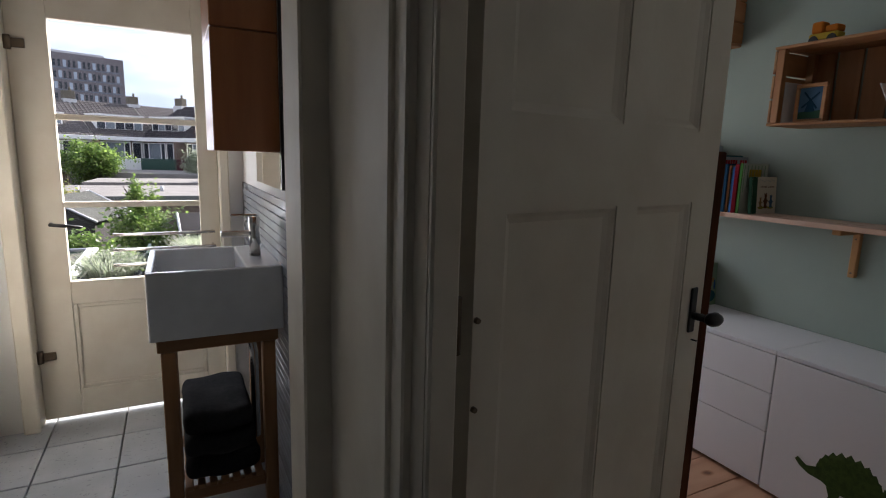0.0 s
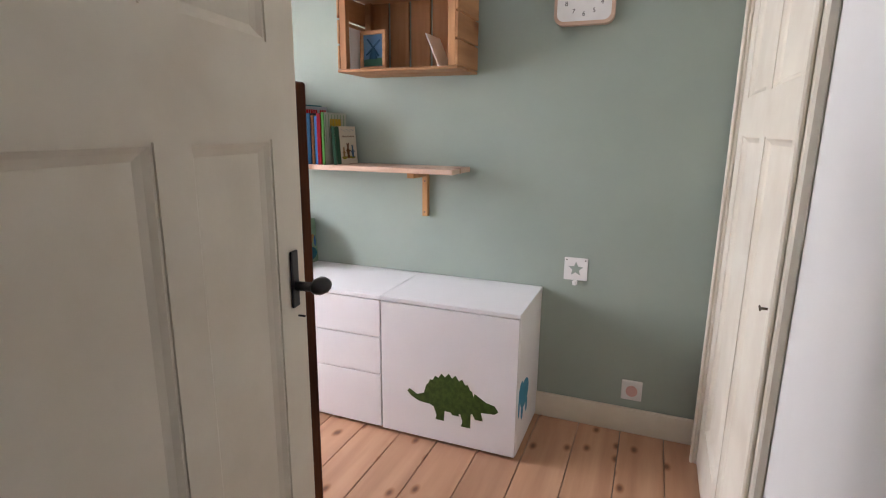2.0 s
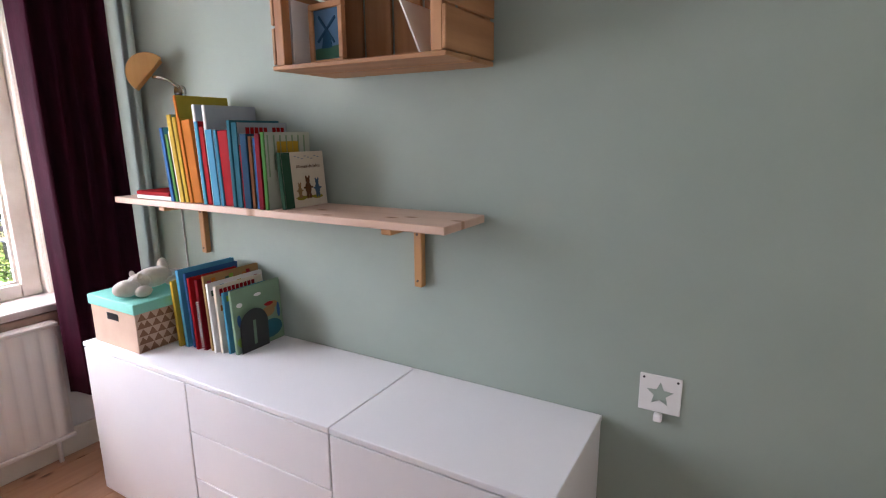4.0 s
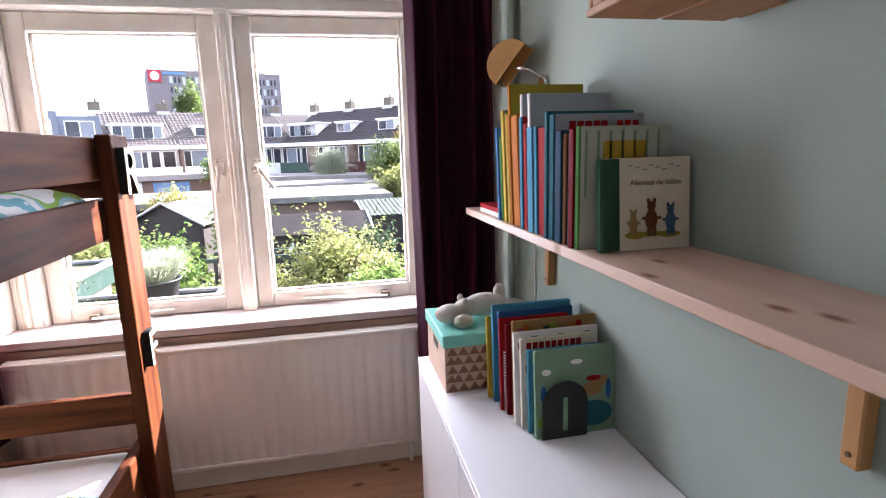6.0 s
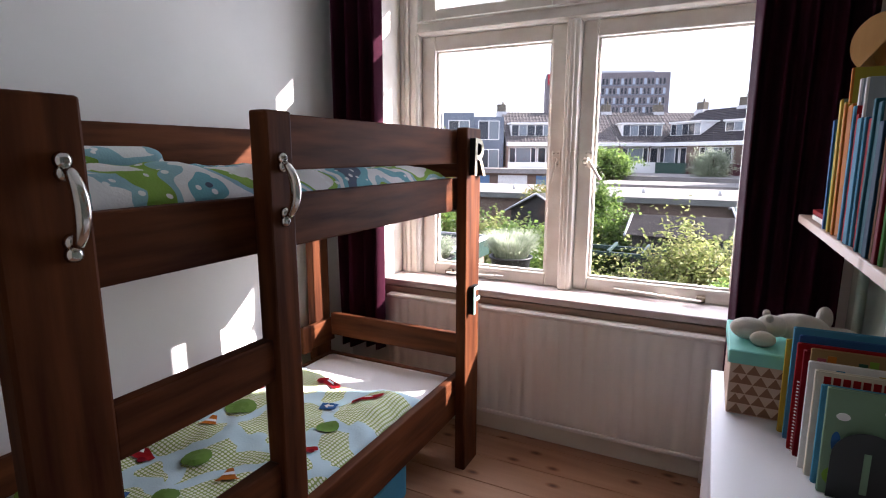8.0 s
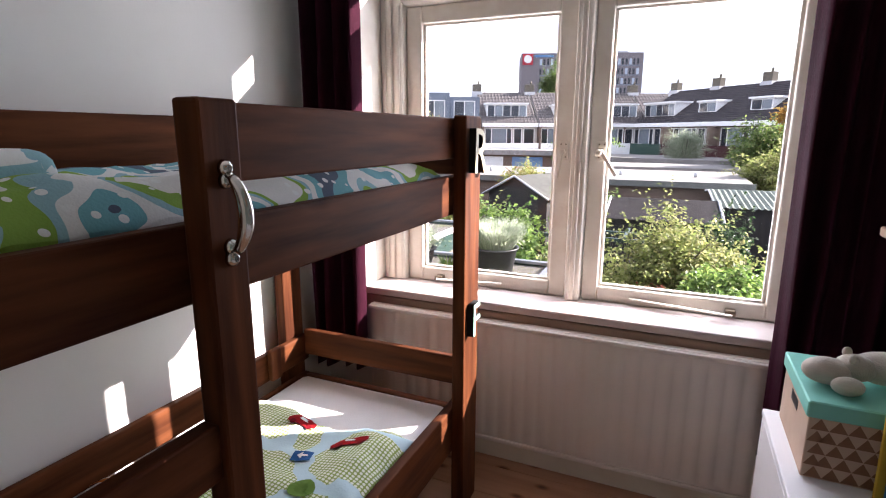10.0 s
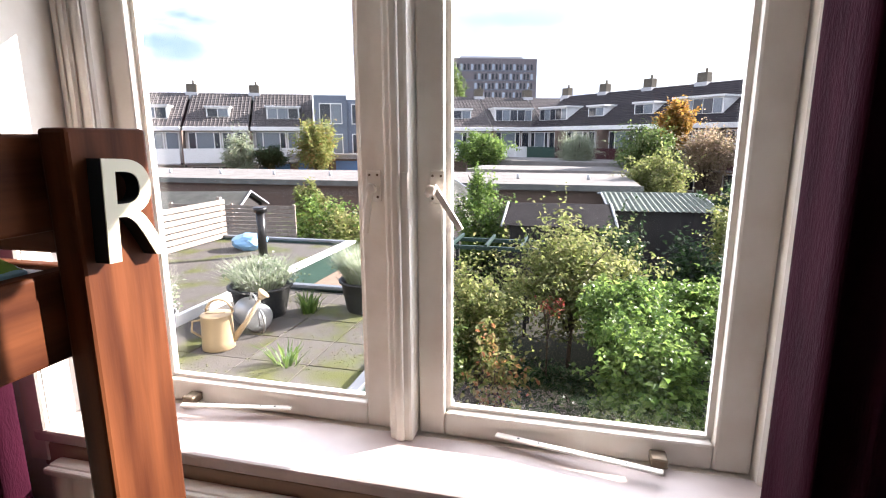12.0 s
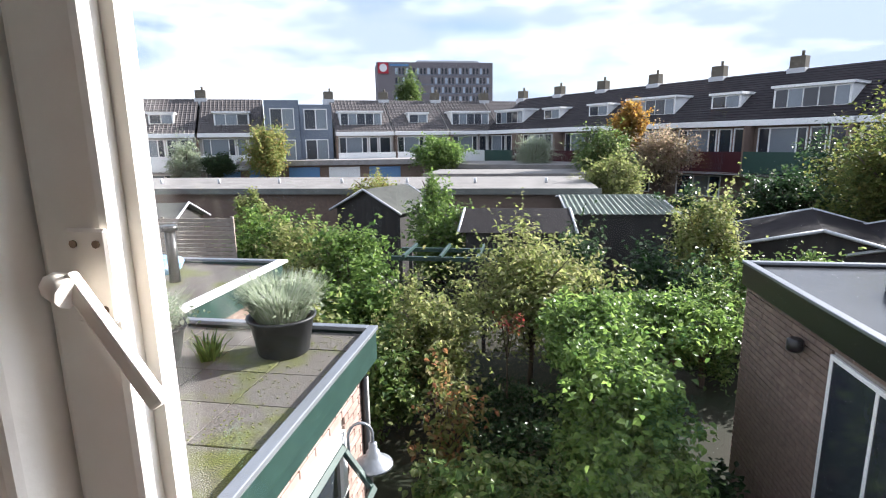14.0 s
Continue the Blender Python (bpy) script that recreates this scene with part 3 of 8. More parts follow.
# ---- shelf ----
shelf = thing("wall_shelf", "pale pine wall shelf on two orange wooden brackets", "shelf", (0.97, -1.32, 1.12))
part("board", boxed(0.855, XG - 0.001, -2.045, -0.595, 1.119, 1.141, 0.002), M_SHELF, shelf)
for y in (-1.85, -0.83):
    b = part("bracket", boxed(XG - 0.026, XG - 0.001, y + 0.003, y + 0.031, 0.905, 1.118, 0.003), M_BRACK, shelf, "orange varnished pine bracket")
    part("bracket_arm", boxed(0.90, XG - 0.027, y, y + 0.035, 1.094, 1.118, 0.003), M_BRACK, b)
    for z in (0.925, 1.07):
        bm = bmesh.new()
        tube(bm, [(XG - 0.0255, y + 0.0175, z), (XG - 0.0285, y + 0.0175, z)], 0.004, 8)
        part("screw", bm, M_BRONZE, b)


# ---- bedroom door leaf ----
def panel_door(parent, w, h, t, panels, mat, style, start=0.0):
    """Leaf in local x (0..w), thickness in y (0..t): stiles with sunken panels and a moulding on both faces."""
    bm = bmesh.new()
    xs = sorted({start, w} | {p[0] for p in panels} | {p[1] for p in panels})
    zs = sorted({0, h} | {p[2] for p in panels} | {p[3] for p in panels})
    for xa, xb in zip(xs, xs[1:]):
        for za, zb in zip(zs, zs[1:]):
            mx, mz = (xa + xb) / 2, (za + zb) / 2
            inside = any(p[0] < mx < p[1] and p[2] < mz < p[3] for p in panels)
            if not inside:
                box(bm, xa, xb, 0, t, za, zb)
    bmesh.ops.remove_doubles(bm, verts=bm.verts[:], dist=1e-5)
    leaf = part("leaf", bm, mat, parent, local=True)
    for p in panels:
        part("panel", boxed(p[0], p[1], t * 0.36, t * 0.64, p[2], p[3]), mat, leaf, local=True)
        for ya, yb in ((0.002, t * 0.36), (t * 0.64, t - 0.002)):
            near = ya < t * 0.3
            yo, yi = (ya + 0.001, yb) if near else (yb - 0.001, ya)
            rings = []
            for e, yy in ((0.0, yi), (0.0, yo), (style * 0.22, yo), (style * 0.55, yo + (yi - yo) * 0.55), (style, yi)):
                rings.append([(p[0] + e, yy, p[2] + e), (p[1] - e, yy, p[2] + e), (p[1] - e, yy, p[3] - e), (p[0] + e, yy, p[3] - e)])
            bm = bmesh.new()
            vs_ = [[bm.verts.new(c) for c in r] for r in rings]
            for a, b in zip(vs_, vs_[1:] + vs_[:1]):
                for q in range(4):
                    bm.faces.new((a[q], a[(q + 1) % 4], b[(q + 1) % 4], b[q]))
            part("moulding", bm, mat, leaf, local=True)
    return leaf


LEAF = math.degrees(math.atan2(0.12, 0.72))
door = thing("door_1", "open cream painted panelled bedroom door", "door", (-1.12, -2.34, 0.008), LEAF, kind="structure")
leaf = panel_door(door, 0.73, 2.02, 0.04, [(0.09, 0.375, 0.22, 1.275), (0.44, 0.64, 0.22, 1.275), (0.09, 0.375, 1.425, 1.93), (0.44, 0.64, 1.425, 1.93)], M_CREAM, 0.022, 0.031)
h = part("door_handle", boxed(0.674, 0.698, -0.006, -0.0005, 0.972, 1.078, 0.0055, 3), M_BLACK, door, "black oval lever handle on a long plate", local=True)
bm = bmesh.new()
tube(bm, [(0.687, -0.005, 1.012), (0.687, -0.036, 1.012)], [0.009, 0.009], 12)
tube(bm, [(0.672, -0.046, 1.012), (0.678, -0.046, 1.012), (0.690, -0.047, 1.012), (0.706, -0.048, 1.011), (0.720, -0.048, 1.009), (0.726, -0.048, 1.008)], [0.004, 0.011, 0.016, 0.0165, 0.012, 0.004], 14)
tube(bm, [(0.687, -0.0065, 0.955), (0.687, -0.02, 0.955)], 0.002, 6)
part("lever", bm, M_BLACK, h, local=True)
for z in (0.25, 1.06, 1.75):
    bm = bmesh.new()
    tube(bm, [(-0.006, -0.006, z), (-0.006, -0.006, z + 0.09)], 0.008, 10)
    part("hinge", bm, M_BRONZE, door, "tarnished brass hinge", local=True)
for z in (0.955, 1.105):
    bm = bmesh.new()
    tube(bm, [(0.038, 0.0, z), (0.038, -0.007, z)], [0.0055, 0.0045], 10)
    part("knob", bm, M_BRONZE, door, local=True)

# door frame with moulded casing on both sides
bm = bmesh.new()
jy0, jy1 = DOOR_Y0, DOOR_Y1
box(bm, XB - 0.012, -1.132, jy1 - 0.018, jy1 + 0.0445, 0, 2.09)
box(bm, XB - 0.012, XL + 0.012, jy0 - 0.026, jy0 + 0.016, 0, 2.09)
box(bm, XB - 0.012, XL + 0.012, jy0 + 0.016, jy1 - 0.018, 2.042, 2.09)
box(bm, XB - 0.012, XB + 0.035, jy1 - 0.034, jy1 - 0.018, 0, 2.042, 0.004)
box(bm, XB - 0.012, XB + 0.035, jy0 + 0.016, jy0 + 0.028, 0, 2.042, 0.004)
for y, s in ((jy1 + 0.03, 1),):
    for d0, d1, px in ((0.0, 0.03, 0.028), (0.03, 0.075, 0.018), (0.075, 0.10, 0.026), (0.10, 0.13, 0.012)):
        box(bm, XB - px, XB - 0.0005, y + s * d0, y + s * d1, 0, 2.12, 0.004)
    box(bm, XL + 0.0005, XL + 0.018, y - 0.01, y + s * 0.075, 0, 2.12, 0.004)
box(bm, XB - 0.009, XB - 0.0005, jy1 + 0.161, -1.801, 0, 2.12)
setting("door_frame", bm, M_CREAM, "cream moulded door frame and casing", "door frame")

# ---- closet door ----
closet = thing("door_2", "closed cream panelled closet door with a key", "door", ((CX0 + CX1) / 2, YS, 0.01), kind="structure")
bm = bmesh.new()
box(bm, CX0 - 0.045, CX0, YS - 0.0, YS + 0.022, 0, 2.12, 0.005)
box(bm, CX0 - 0.025, CX0, YS + 0.022, YS + 0.034, 0, 2.05, 0.004)
box(bm, CX1, CX1 + 0.135, YS - 0.0, YS + 0.022, 0, 2.12, 0.005)
box(bm, CX1, CX1 + 0.025, YS + 0.022, YS + 0.034, 0, 2.05, 0.004)
box(bm, CX0, CX1, YS - 0.0, YS + 0.022, 2.02, 2.12, 0.005)
part("casing", bm, M_CREAM, closet)
holder = thing("door_3", "leaf of the cream panelled closet door", "door", (CX0 + 0.004, YS - 0.03, 0.012), kind="structure")
panel_door(holder, CX1 - CX0 - 0.008, 2.0, 0.04, [(0.12, 0.44, 0.2, 1.28), (0.52, 0.84, 0.2, 1.28), (0.12, 0.44, 1.40, 1.90), (0.52, 0.84, 1.40, 1.90)], M_CREAM, 0.02)
bm = bmesh.new()
tube(bm, [(0.05, 0.041, 0.93), (0.05, 0.065, 0.93)], 0.003, 8)
tube(bm, [(0.05, 0.066, 0.925), (0.062, 0.066, 0.932), (0.072, 0.066, 0.925), (0.062, 0.066, 0.915), (0.05, 0.066, 0.925)], 0.002, 6)
part("key", bm, M_BRONZE, holder, "dark iron key in the lock", local=True)
for z in (0.3, 1.1, 1.6):
    bm = bmesh.new()
    tube(bm, [(CX1 - CX0, 0.046, z), (CX1 - CX0, 0.046, z + 0.08)], 0.006, 8)
    part("hinge", bm, M_CREAM, holder, local=True)

def speckle(m):
    """Pale and dark mineral grains over a surface."""
    t = m.node_tree
    n, l = t.nodes, t.links.new
    p = n["Principled BSDF"]
    co = n.new("ShaderNodeTexCoord")
    w = n.new("ShaderNodeTexNoise")
    w.inputs["Scale"].default_value, w.inputs["Detail"].default_value = 130, 3
    l(co.outputs["Object"], w.inputs["Vector"])
    r = n.new("ShaderNodeValToRGB")
    r.color_ramp.elements[0].position, r.color_ramp.elements[0].color = 0.36, (0.35, 0.35, 0.35, 1)
    r.color_ramp.elements[1].position, r.color_ramp.elements[1].color = 0.64, (1.75, 1.72, 1.7, 1)
    l(w.outputs["Fac"], r.inputs["Fac"])
    mx = n.new("ShaderNodeMix")
    mx.data_type, mx.blend_type = "RGBA", "MULTIPLY"
    mx.inputs["Factor"].default_value = 1.0
    l(p.inputs["Base Color"].links[0].from_socket, mx.inputs["A"])
    l(r.outputs["Color"], mx.inputs["B"])
    l(mx.outputs["Result"], p.inputs["Base Color"])
    return m


# ---- outdoors: ground, flat roofs, gardens, houses ----
G = -2.9
# Earth and grass colour lowered to hold the deep shade beneath the planting.
M_EARTH = surface("shade_darkened_earth_and_grass", (0.016, 0.021, 0.009), (0.026, 0.023, 0.015), 0.8, 0.95, 0.5, fine=9)
M_FELT = speckle(surface("mossy_roofing_felt", (0.098, 0.090, 0.082), (0.080, 0.090, 0.024), 2.4, 0.95, 1.0, fine=90, spread=(0.50, 0.68), vary=0.10, detail=9))
M_TRIM = plain("grey_aluminium_trim", (0.235, 0.25, 0.275), 0.42, 0.5)
M_GREENP = surface("dark_green_paint", (0.022, 0.05, 0.042), (0.016, 0.038, 0.032), 6, 0.4, 0.1)
M_BRICK = surface("red_brick", (0.39, 0.285, 0.245), (0.31, 0.215, 0.18), 5, 0.85, 0.4, vary=0.2)
M_BRICKD = surface("brown_brick", (0.20, 0.145, 0.115), (0.15, 0.11, 0.09), 14, 0.9, 0.6, fine=40, vary=0.15)
M_MORTAR = surface("mortar", (0.30, 0.28, 0.25), (0.24, 0.22, 0.2), 30, 0.95, 0.4)
M_PVC = plain("white_painted_joinery", (0.80, 0.80, 0.79), 0.4)
M_ROOFT = surface("dark_roof_tiles", (0.036, 0.031, 0.034), (0.025, 0.022, 0.025), 2.0, 0.9, 0.5, fine=6, vary=0.12)
M_ROOFB = surface("brown_roof_tiles", (0.108, 0.096, 0.094), (0.08, 0.071, 0.071), 2.0, 0.75, 0.5, fine=6, vary=0.12)
M_CHIM = surface("chimney_brick", (0.13, 0.115, 0.09), (0.09, 0.08, 0.065), 6, 0.9, 0.6, fine=20)
M_LEAD = plain("lead_flashing", (0.45, 0.46, 0.48), 0.5)
M_BLUE = plain("blue_garage_door", (0.10, 0.22, 0.42), 0.45)
M_REDP = plain("dark_red_panel", (0.055, 0.012, 0.016), 0.5)
M_CONC = surface("pale_concrete", (0.31, 0.29, 0.28), (0.25, 0.235, 0.23), 2.5, 0.9, 0.4, fine=12)
M_GRAVEL = surface("gravelled_roof", (0.225, 0.212, 0.203), (0.165, 0.156, 0.148), 1.2, 0.95, 0.8, fine=25)
M_SLATE = surface("grey_blue_cladding", (0.17, 0.20, 0.25), (0.14, 0.165, 0.21), 1, 0.6, 0.2)
M_SHEDW = surface("black_shed_boards", (0.025, 0.024, 0.024), (0.04, 0.036, 0.034), 8, 0.7, 0.4, stretch=(1, 1, 0.2))
M_CORR = surface("corrugated_green_grey_sheet", (0.33, 0.37, 0.32), (0.25, 0.29, 0.25), 3, 0.6, 0.2)
M_SHEDR = surface("grey_shed_felt", (0.16, 0.165, 0.15), (0.12, 0.125, 0.115), 3, 0.9, 0.4)
M_SLAT = surface("weathered_fence_slats", (0.32, 0.275, 0.235), (0.24, 0.20, 0.165), 9, 0.8, 0.3, stretch=(1, 0.15, 1), vary=0.12)

setting("ground", boxed(-1500, 1500, -400, 2500, G - 1, G), M_EARTH, "garden earth with patchy grass, darkened for shade", "ground")

# own extension with flat roof
ext = thing("extension", "brick rear extension with mossy felt roof and green fascia", "extension", (-1.65, 1.7, G), kind="structure")
EX0, EX1, EY1 = -2.56, -0.72, 3.42
part("wall", boxed(EX0, EX1 - 0.06, 0.125, EY1 - 0.36, G, -0.12), M_MORTAR, ext)
part("soffit", boxed(EX0, EX1 - 0.045, EY1 - 0.36, EY1 - 0.045, -0.19, -0.12), M_GREENP, ext)
for j in range(8):
    y0 = 0.125 + j * 0.412
    for i in range(4):
        xa = EX0 + i * 0.447
        part("roof_felt", boxed(xa + 0.003, min(xa + 0.444, EX1 - 0.075), y0 + 0.003, min(y0 + 0.409, EY1 - 0.075), -0.11, -0.054 + 0.0015 * ((i + 2 * j) % 3), 0.003), M_FELT, ext)
part("fascia", boxed(EX1 - 0.04, EX1 - 0.005, 0.125, EY1 - 0.04, -0.26, -0.035, 0.004), M_GREENP, ext)
part("fascia", boxed(EX0, EX1 - 0.041, EY1 - 0.04, EY1 - 0.005, -0.26, -0.035, 0.004), M_GREENP, ext)
part("roof_trim", boxed(EX1 - 0.07, EX1, 0.125, EY1, -0.034, 0.0, 0.006, 2), M_TRIM, ext)
part("roof_trim", boxed(EX0, EX1 - 0.071, EY1 - 0.07, EY1, -0.034, 0.0, 0.006, 2), M_TRIM, ext)
part("roof_trim", boxed(EX0 - 0.05, EX0, 0.125, EY1, -0.10, 0.03, 0.006, 2), M_PVC, ext, "white painted upstand between two roofs")
# window wall of the extension towards the garden
xw = EX1 - 0.058
bm = bmesh.new()
for y0, y1, z0, z1 in ((0.5, 2.68, -0.52, -0.46), (0.5, 2.68, -0.98, -0.90), (0.5, 0.58, -2.6, -0.52), (2.60, 2.68, -2.6, -0.52), (1.2, 1.27, -2.6, -0.52), (1.95, 2.02, -2.6, -0.52), (0.5, 2.68, -2.68, -2.6)):
    box(bm, xw - 0.02, xw + 0.035, y0, y1, z0, z1)
wf = part("window_frame", bm, M_PVC, ext)
part("pane", boxed(xw - 0.01, xw + 0.012, 0.58, 2.60, -2.6, -0.98), M_DARKGLASS, wf)
part("pane", boxed(xw - 0.01, xw + 0.012, 0.58, 2.60, -0.90, -0.52), M_DARKGLASS, wf)
bm = bmesh.new()
for a in ((0, 0.62, 0, 0.045), (0, 0.62, 0.335, 0.38), (0, 0.045, 0.045, 0.335), (0.575, 0.62, 0.045, 0.335)):
    box(bm, a[0], a[1], 0, 0.035, a[2], a[3], 0.004)
bm.transform(Matrix.Translation((xw + 0.04, 2.62, -0.52)) @ Matrix.Rotation(radians(-90), 4, "Z") @ Matrix.Rotation(radians(215), 4, "X") @ Matrix.Translation((0, 0, 0)))
ow = part("vent_window", bm, M_GREENP, ext, "green framed top-hung window standing open")
bm = boxed(0.045, 0.575, 0.012, 0.018, 0.045, 0.335)
bm.transform(Matrix.Translation((xw + 0.04, 2.62, -0.52)) @ Matrix.Rotation(radians(-90), 4, "Z") @ Matrix.Rotation(radians(215), 4, "X"))
part("pane", bm, M_GLASS, ow)
bm = bmesh.new()
tube(bm, [(EX1 - 0.02, EY1 - 0.33, G), (EX1 - 0.02, EY1 - 0.33, -0.27)], 0.033, 12)
part("downpipe", bm, M_BLACK, ext)

# barn lamp on the corner
LY = 2.73
lamp = thing("wall_lamp", "weathered zinc barn lamp on a curved arm", "wall lamp", (-0.60, LY, -0.85))
bm = bmesh.new()
tube(bm, [(-0.72, LY - 0.07, -0.66), (-0.722, LY - 0.07, -0.52)] + [(-0.65 + 0.072 * math.cos(radians(a)), LY - 0.07 + 0.07 * (180 - a) / 180, -0.50 + 0.085 * math.sin(radians(a))) for a in range(180, -1, -20)] + [(-0.578, LY, -0.585)], 0.010, 10)
part("arm", bm, M_TRIM, lamp)
bm = bmesh.new()
lathe(bm, [(0.016, -0.565), (0.028, -0.575), (0.030, -0.625), (0.044, -0.635), (0.048, -0.66), (0.060, -0.672), (0.090, -0.70), (0.128, -0.722), (0.132, -0.735), (0.120, -0.732), (0.05, -0.69)], -0.578, LY, 28)
part("shade", bm, M_TRIM, lamp)
bm = bmesh.new()
lathe(bm, [(0.02, -0.69), (0.038, -0.72), (0.036, -0.755), (0.012, -0.775)], -0.578, LY, 16)
part("bulb", bm, plain("milky_bulb", (0.7, 0.7, 0.66), 0.2), lamp)

# neighbour's flat roof on the left
nb = thing("neighbour_extension", "neighbouring flat felt roof with green fascia and trim", "extension", (-3.5, 3, G), kind="structure")
part("wall", boxed(-4.6, -2.62, 0.125, 5.5, G, -0.12), M_BRICKD, nb)
part("roof_felt", boxed(-4.6, -2.62, 0.125, 5.5, -0.12, -0.06), M_FELT, nb)
part("fascia", boxed(-2.62, -2.53, EY1 + 0.01, 5.5, -0.30, -0.035, 0.004), M_GREENP, nb)
part("fascia", boxed(-4.6, -2.62, 5.5, 5.54, -0.30, -0.035, 0.004), M_GREENP, nb)
part("roof_trim", boxed(-2.62, -2.49, EY1 + 0.01, 5.58, -0.034, 0.0, 0.006), M_PVC, nb)
part("roof_trim", boxed(-4.6, -2.621, 5.50, 5.58, -0.034, 0.0, 0.006), M_TRIM, nb)


def slat_fence(x0, y0, x1, y1, z0, n, pitch, h, label):
    f = thing("fence", label, "fence", ((x0 + x1) / 2, (y0 + y1) / 2, z0), math.degrees(math.atan2(y1 - y0, x1 - x0)))
    ln = math.hypot(x1 - x0, y1 - y0)
    for k in range(n):
        part("slat", boxed(-ln / 2, ln / 2, -0.012, 0.012, 0.02 + k * pitch, 0.02 + k * pitch + h, 0.003), M_SLAT, f, local=True)
    m = max(2, int(ln / 1.4) + 1)
    for k in range(m):
        xk = -ln / 2 + 0.05 + (ln - 0.1) * k / (m - 1)
        part("post", boxed(xk - 0.03, xk + 0.03, 0.012, 0.07, 0.0 if z0 > -1 else 0, n * pitch + 0.04, 0.003), M_SLAT, f, local=True)


slat_fence(-4.55, 1.2, -4.55, 5.6, -0.06, 7, 0.082, 0.066, "pale weathered horizontal slat fence along the flat roof")
slat_fence(-9.9, 10.6, -6.4, 10.9, G, 26, 0.10, 0.085, "dark weathered slat fence behind the gardens")
bm = bmesh.new()
tube(bm, [(-3.35, 4.65, -0.06), (-3.35, 4.65, 0.50)], 0.055, 14)
tube(bm, [(-3.35, 4.65, 0.50), (-3.35, 4.65, 0.56)], 0.085, 14)
solid("vent_pipe", bm, M_BLACK, "black vent pipe standing on a flat roof", "vent pipe")
bm = bmesh.new()
bmesh.ops.create_icosphere(bm, subdivisions=3, radius=0.2)
for v in bm.verts:
    v.co = Vector((v.co.x * 1.2, v.co.y, max(-0.1, v.co.z * 0.6))) * (1 + 0.25 * noise.noise(v.co * 9))
bm.transform(Matrix.Translation((-3.75, 5.0, 0.04)))
solid("plastic_bag", bm, plain("pale_blue_plastic", (0.25, 0.48, 0.75), 0.3), "crumpled light blue plastic bag on the roof", "bag")


# ---- foliage ----
def leaf_cloud(centre, radii, clumps, per, size, seed, flat=0.55, shell=0.55, clump=0.30, droop=0.3, shoots=0, wide=0.36, oval=False):
    """Vertices and faces of many folded leaves, gathered in clumps within an uneven ellipsoid, with shoots that stick out."""
    g = np.random.default_rng(seed)
    c = g.normal(size=(clumps, 3))
    c /= np.linalg.norm(c, axis=1)[:, None]
    rad = g.uniform(shell, 1.0, clumps) * (0.82 + 0.3 * np.sin(c[:, 0] * 5 + seed) * np.cos(c[:, 1] * 4 + c[:, 2] * 3))
    c = c * rad[:, None]
    p = np.repeat(c, per, 0) + g.normal(size=(clumps * per, 3)) * clump * g.uniform(0.5, 1.2, (clumps * per, 1))
    if shoots:
        o = g.normal(size=(shoots, 3))
        o[:, 2] = np.abs(o[:, 2]) * 0.7
        o /= np.linalg.norm(o, axis=1)[:, None]
        reach = g.uniform(0.25, 0.65, (shoots, 1))
        run = np.linspace(0, 1, 14)[None, :, None]
        s_ = o[:, None, :] * (0.85 + reach[:, None] * run) + np.array([0, 0, -0.35])[None, None] * run ** 2 * g.uniform(-0.6, 1.2, (shoots, 1, 1))
        p = np.concatenate([p, (s_ + g.normal(size=s_.shape) * 0.018).reshape(-1, 3)], 0)
    p = p * np.array(radii) + np.array(centre)
    n = len(p)
    d = g.normal(size=(n, 3))
    d[:, 2] = d[:, 2] * flat - droop
    d /= np.linalg.norm(d, axis=1)[:, None]
    up = np.tile([0.25, -0.1, 1.0], (n, 1)) + g.normal(size=(n, 3)) * 0.38
    s = np.cross(d, up)
    s /= np.linalg.norm(s, axis=1)[:, None] + 1e-9
    nn = np.cross(s, d)
    L = size * g.uniform(0.6, 1.35, (n, 1))
    w = L * wide
    v = np.stack([p, p + d * L * 0.5 + s * w + nn * w * 0.35, p + d * L, p + d * L * 0.5 - s * w + nn * w * 0.35], 1).reshape(-1, 3)
    if oval:
        e = nn * w * 0.35
        v = np.stack([p, p + d * L * 0.22 + s * w * 0.86 + e, p + d * L * 0.55 + s * w * 0.80 + e, p + d * L - nn * w * 0.3, p + d * L * 0.55 - s * w * 0.80 + e, p + d * L * 0.22 - s * w * 0.86 + e], 1).reshape(-1, 3)
        k = np.arange(n)[:, None] * 6
        f = np.concatenate([k + np.array([[0, a, a + 1]]) for a in (1, 2, 3, 4)], 0)
        return v, f
    k = np.arange(n)[:, None] * 4
    f = np.concatenate([k + np.array([[0, 1, 2]]), k + np.array([[0, 2, 3]])], 0)
    return v, f


def cloud_object(name, v, f, material, parent):
    me = bpy.data.meshes.new(name)
    root = parent.matrix_basis.inverted()
    v = v + np.array(root.translation)
    me.from_pydata(v.tolist(), [], f.tolist())
    me.materials.append(material)
    o = new(name, me)
    o.parent = parent
    o["kind"] = "stuff"
    return o


LEAF_MID = leaf_material("garden_leaves", [(0.030, 0.058, 0.018), (0.080, 0.130, 0.036), (0.150, 0.200, 0.055), (0.045, 0.085, 0.024), (0.210, 0.235, 0.095)], 0.4)
LEAF_LIME = leaf_material("bright_leaves", [(0.045, 0.085, 0.020), (0.115, 0.185, 0.042), (0.205, 0.285, 0.075), (0.030, 0.062, 0.016), (0.150, 0.220, 0.055), (0.065, 0.125, 0.030)], 0.38)
LEAF_APPLE = leaf_material("yellowing_tree_leaves", [(0.120, 0.155, 0.045), (0.225, 0.245, 0.085), (0.160, 0.195, 0.055), (0.290, 0.280, 0.130), (0.055, 0.085, 0.024), (0.215, 0.200, 0.085)])
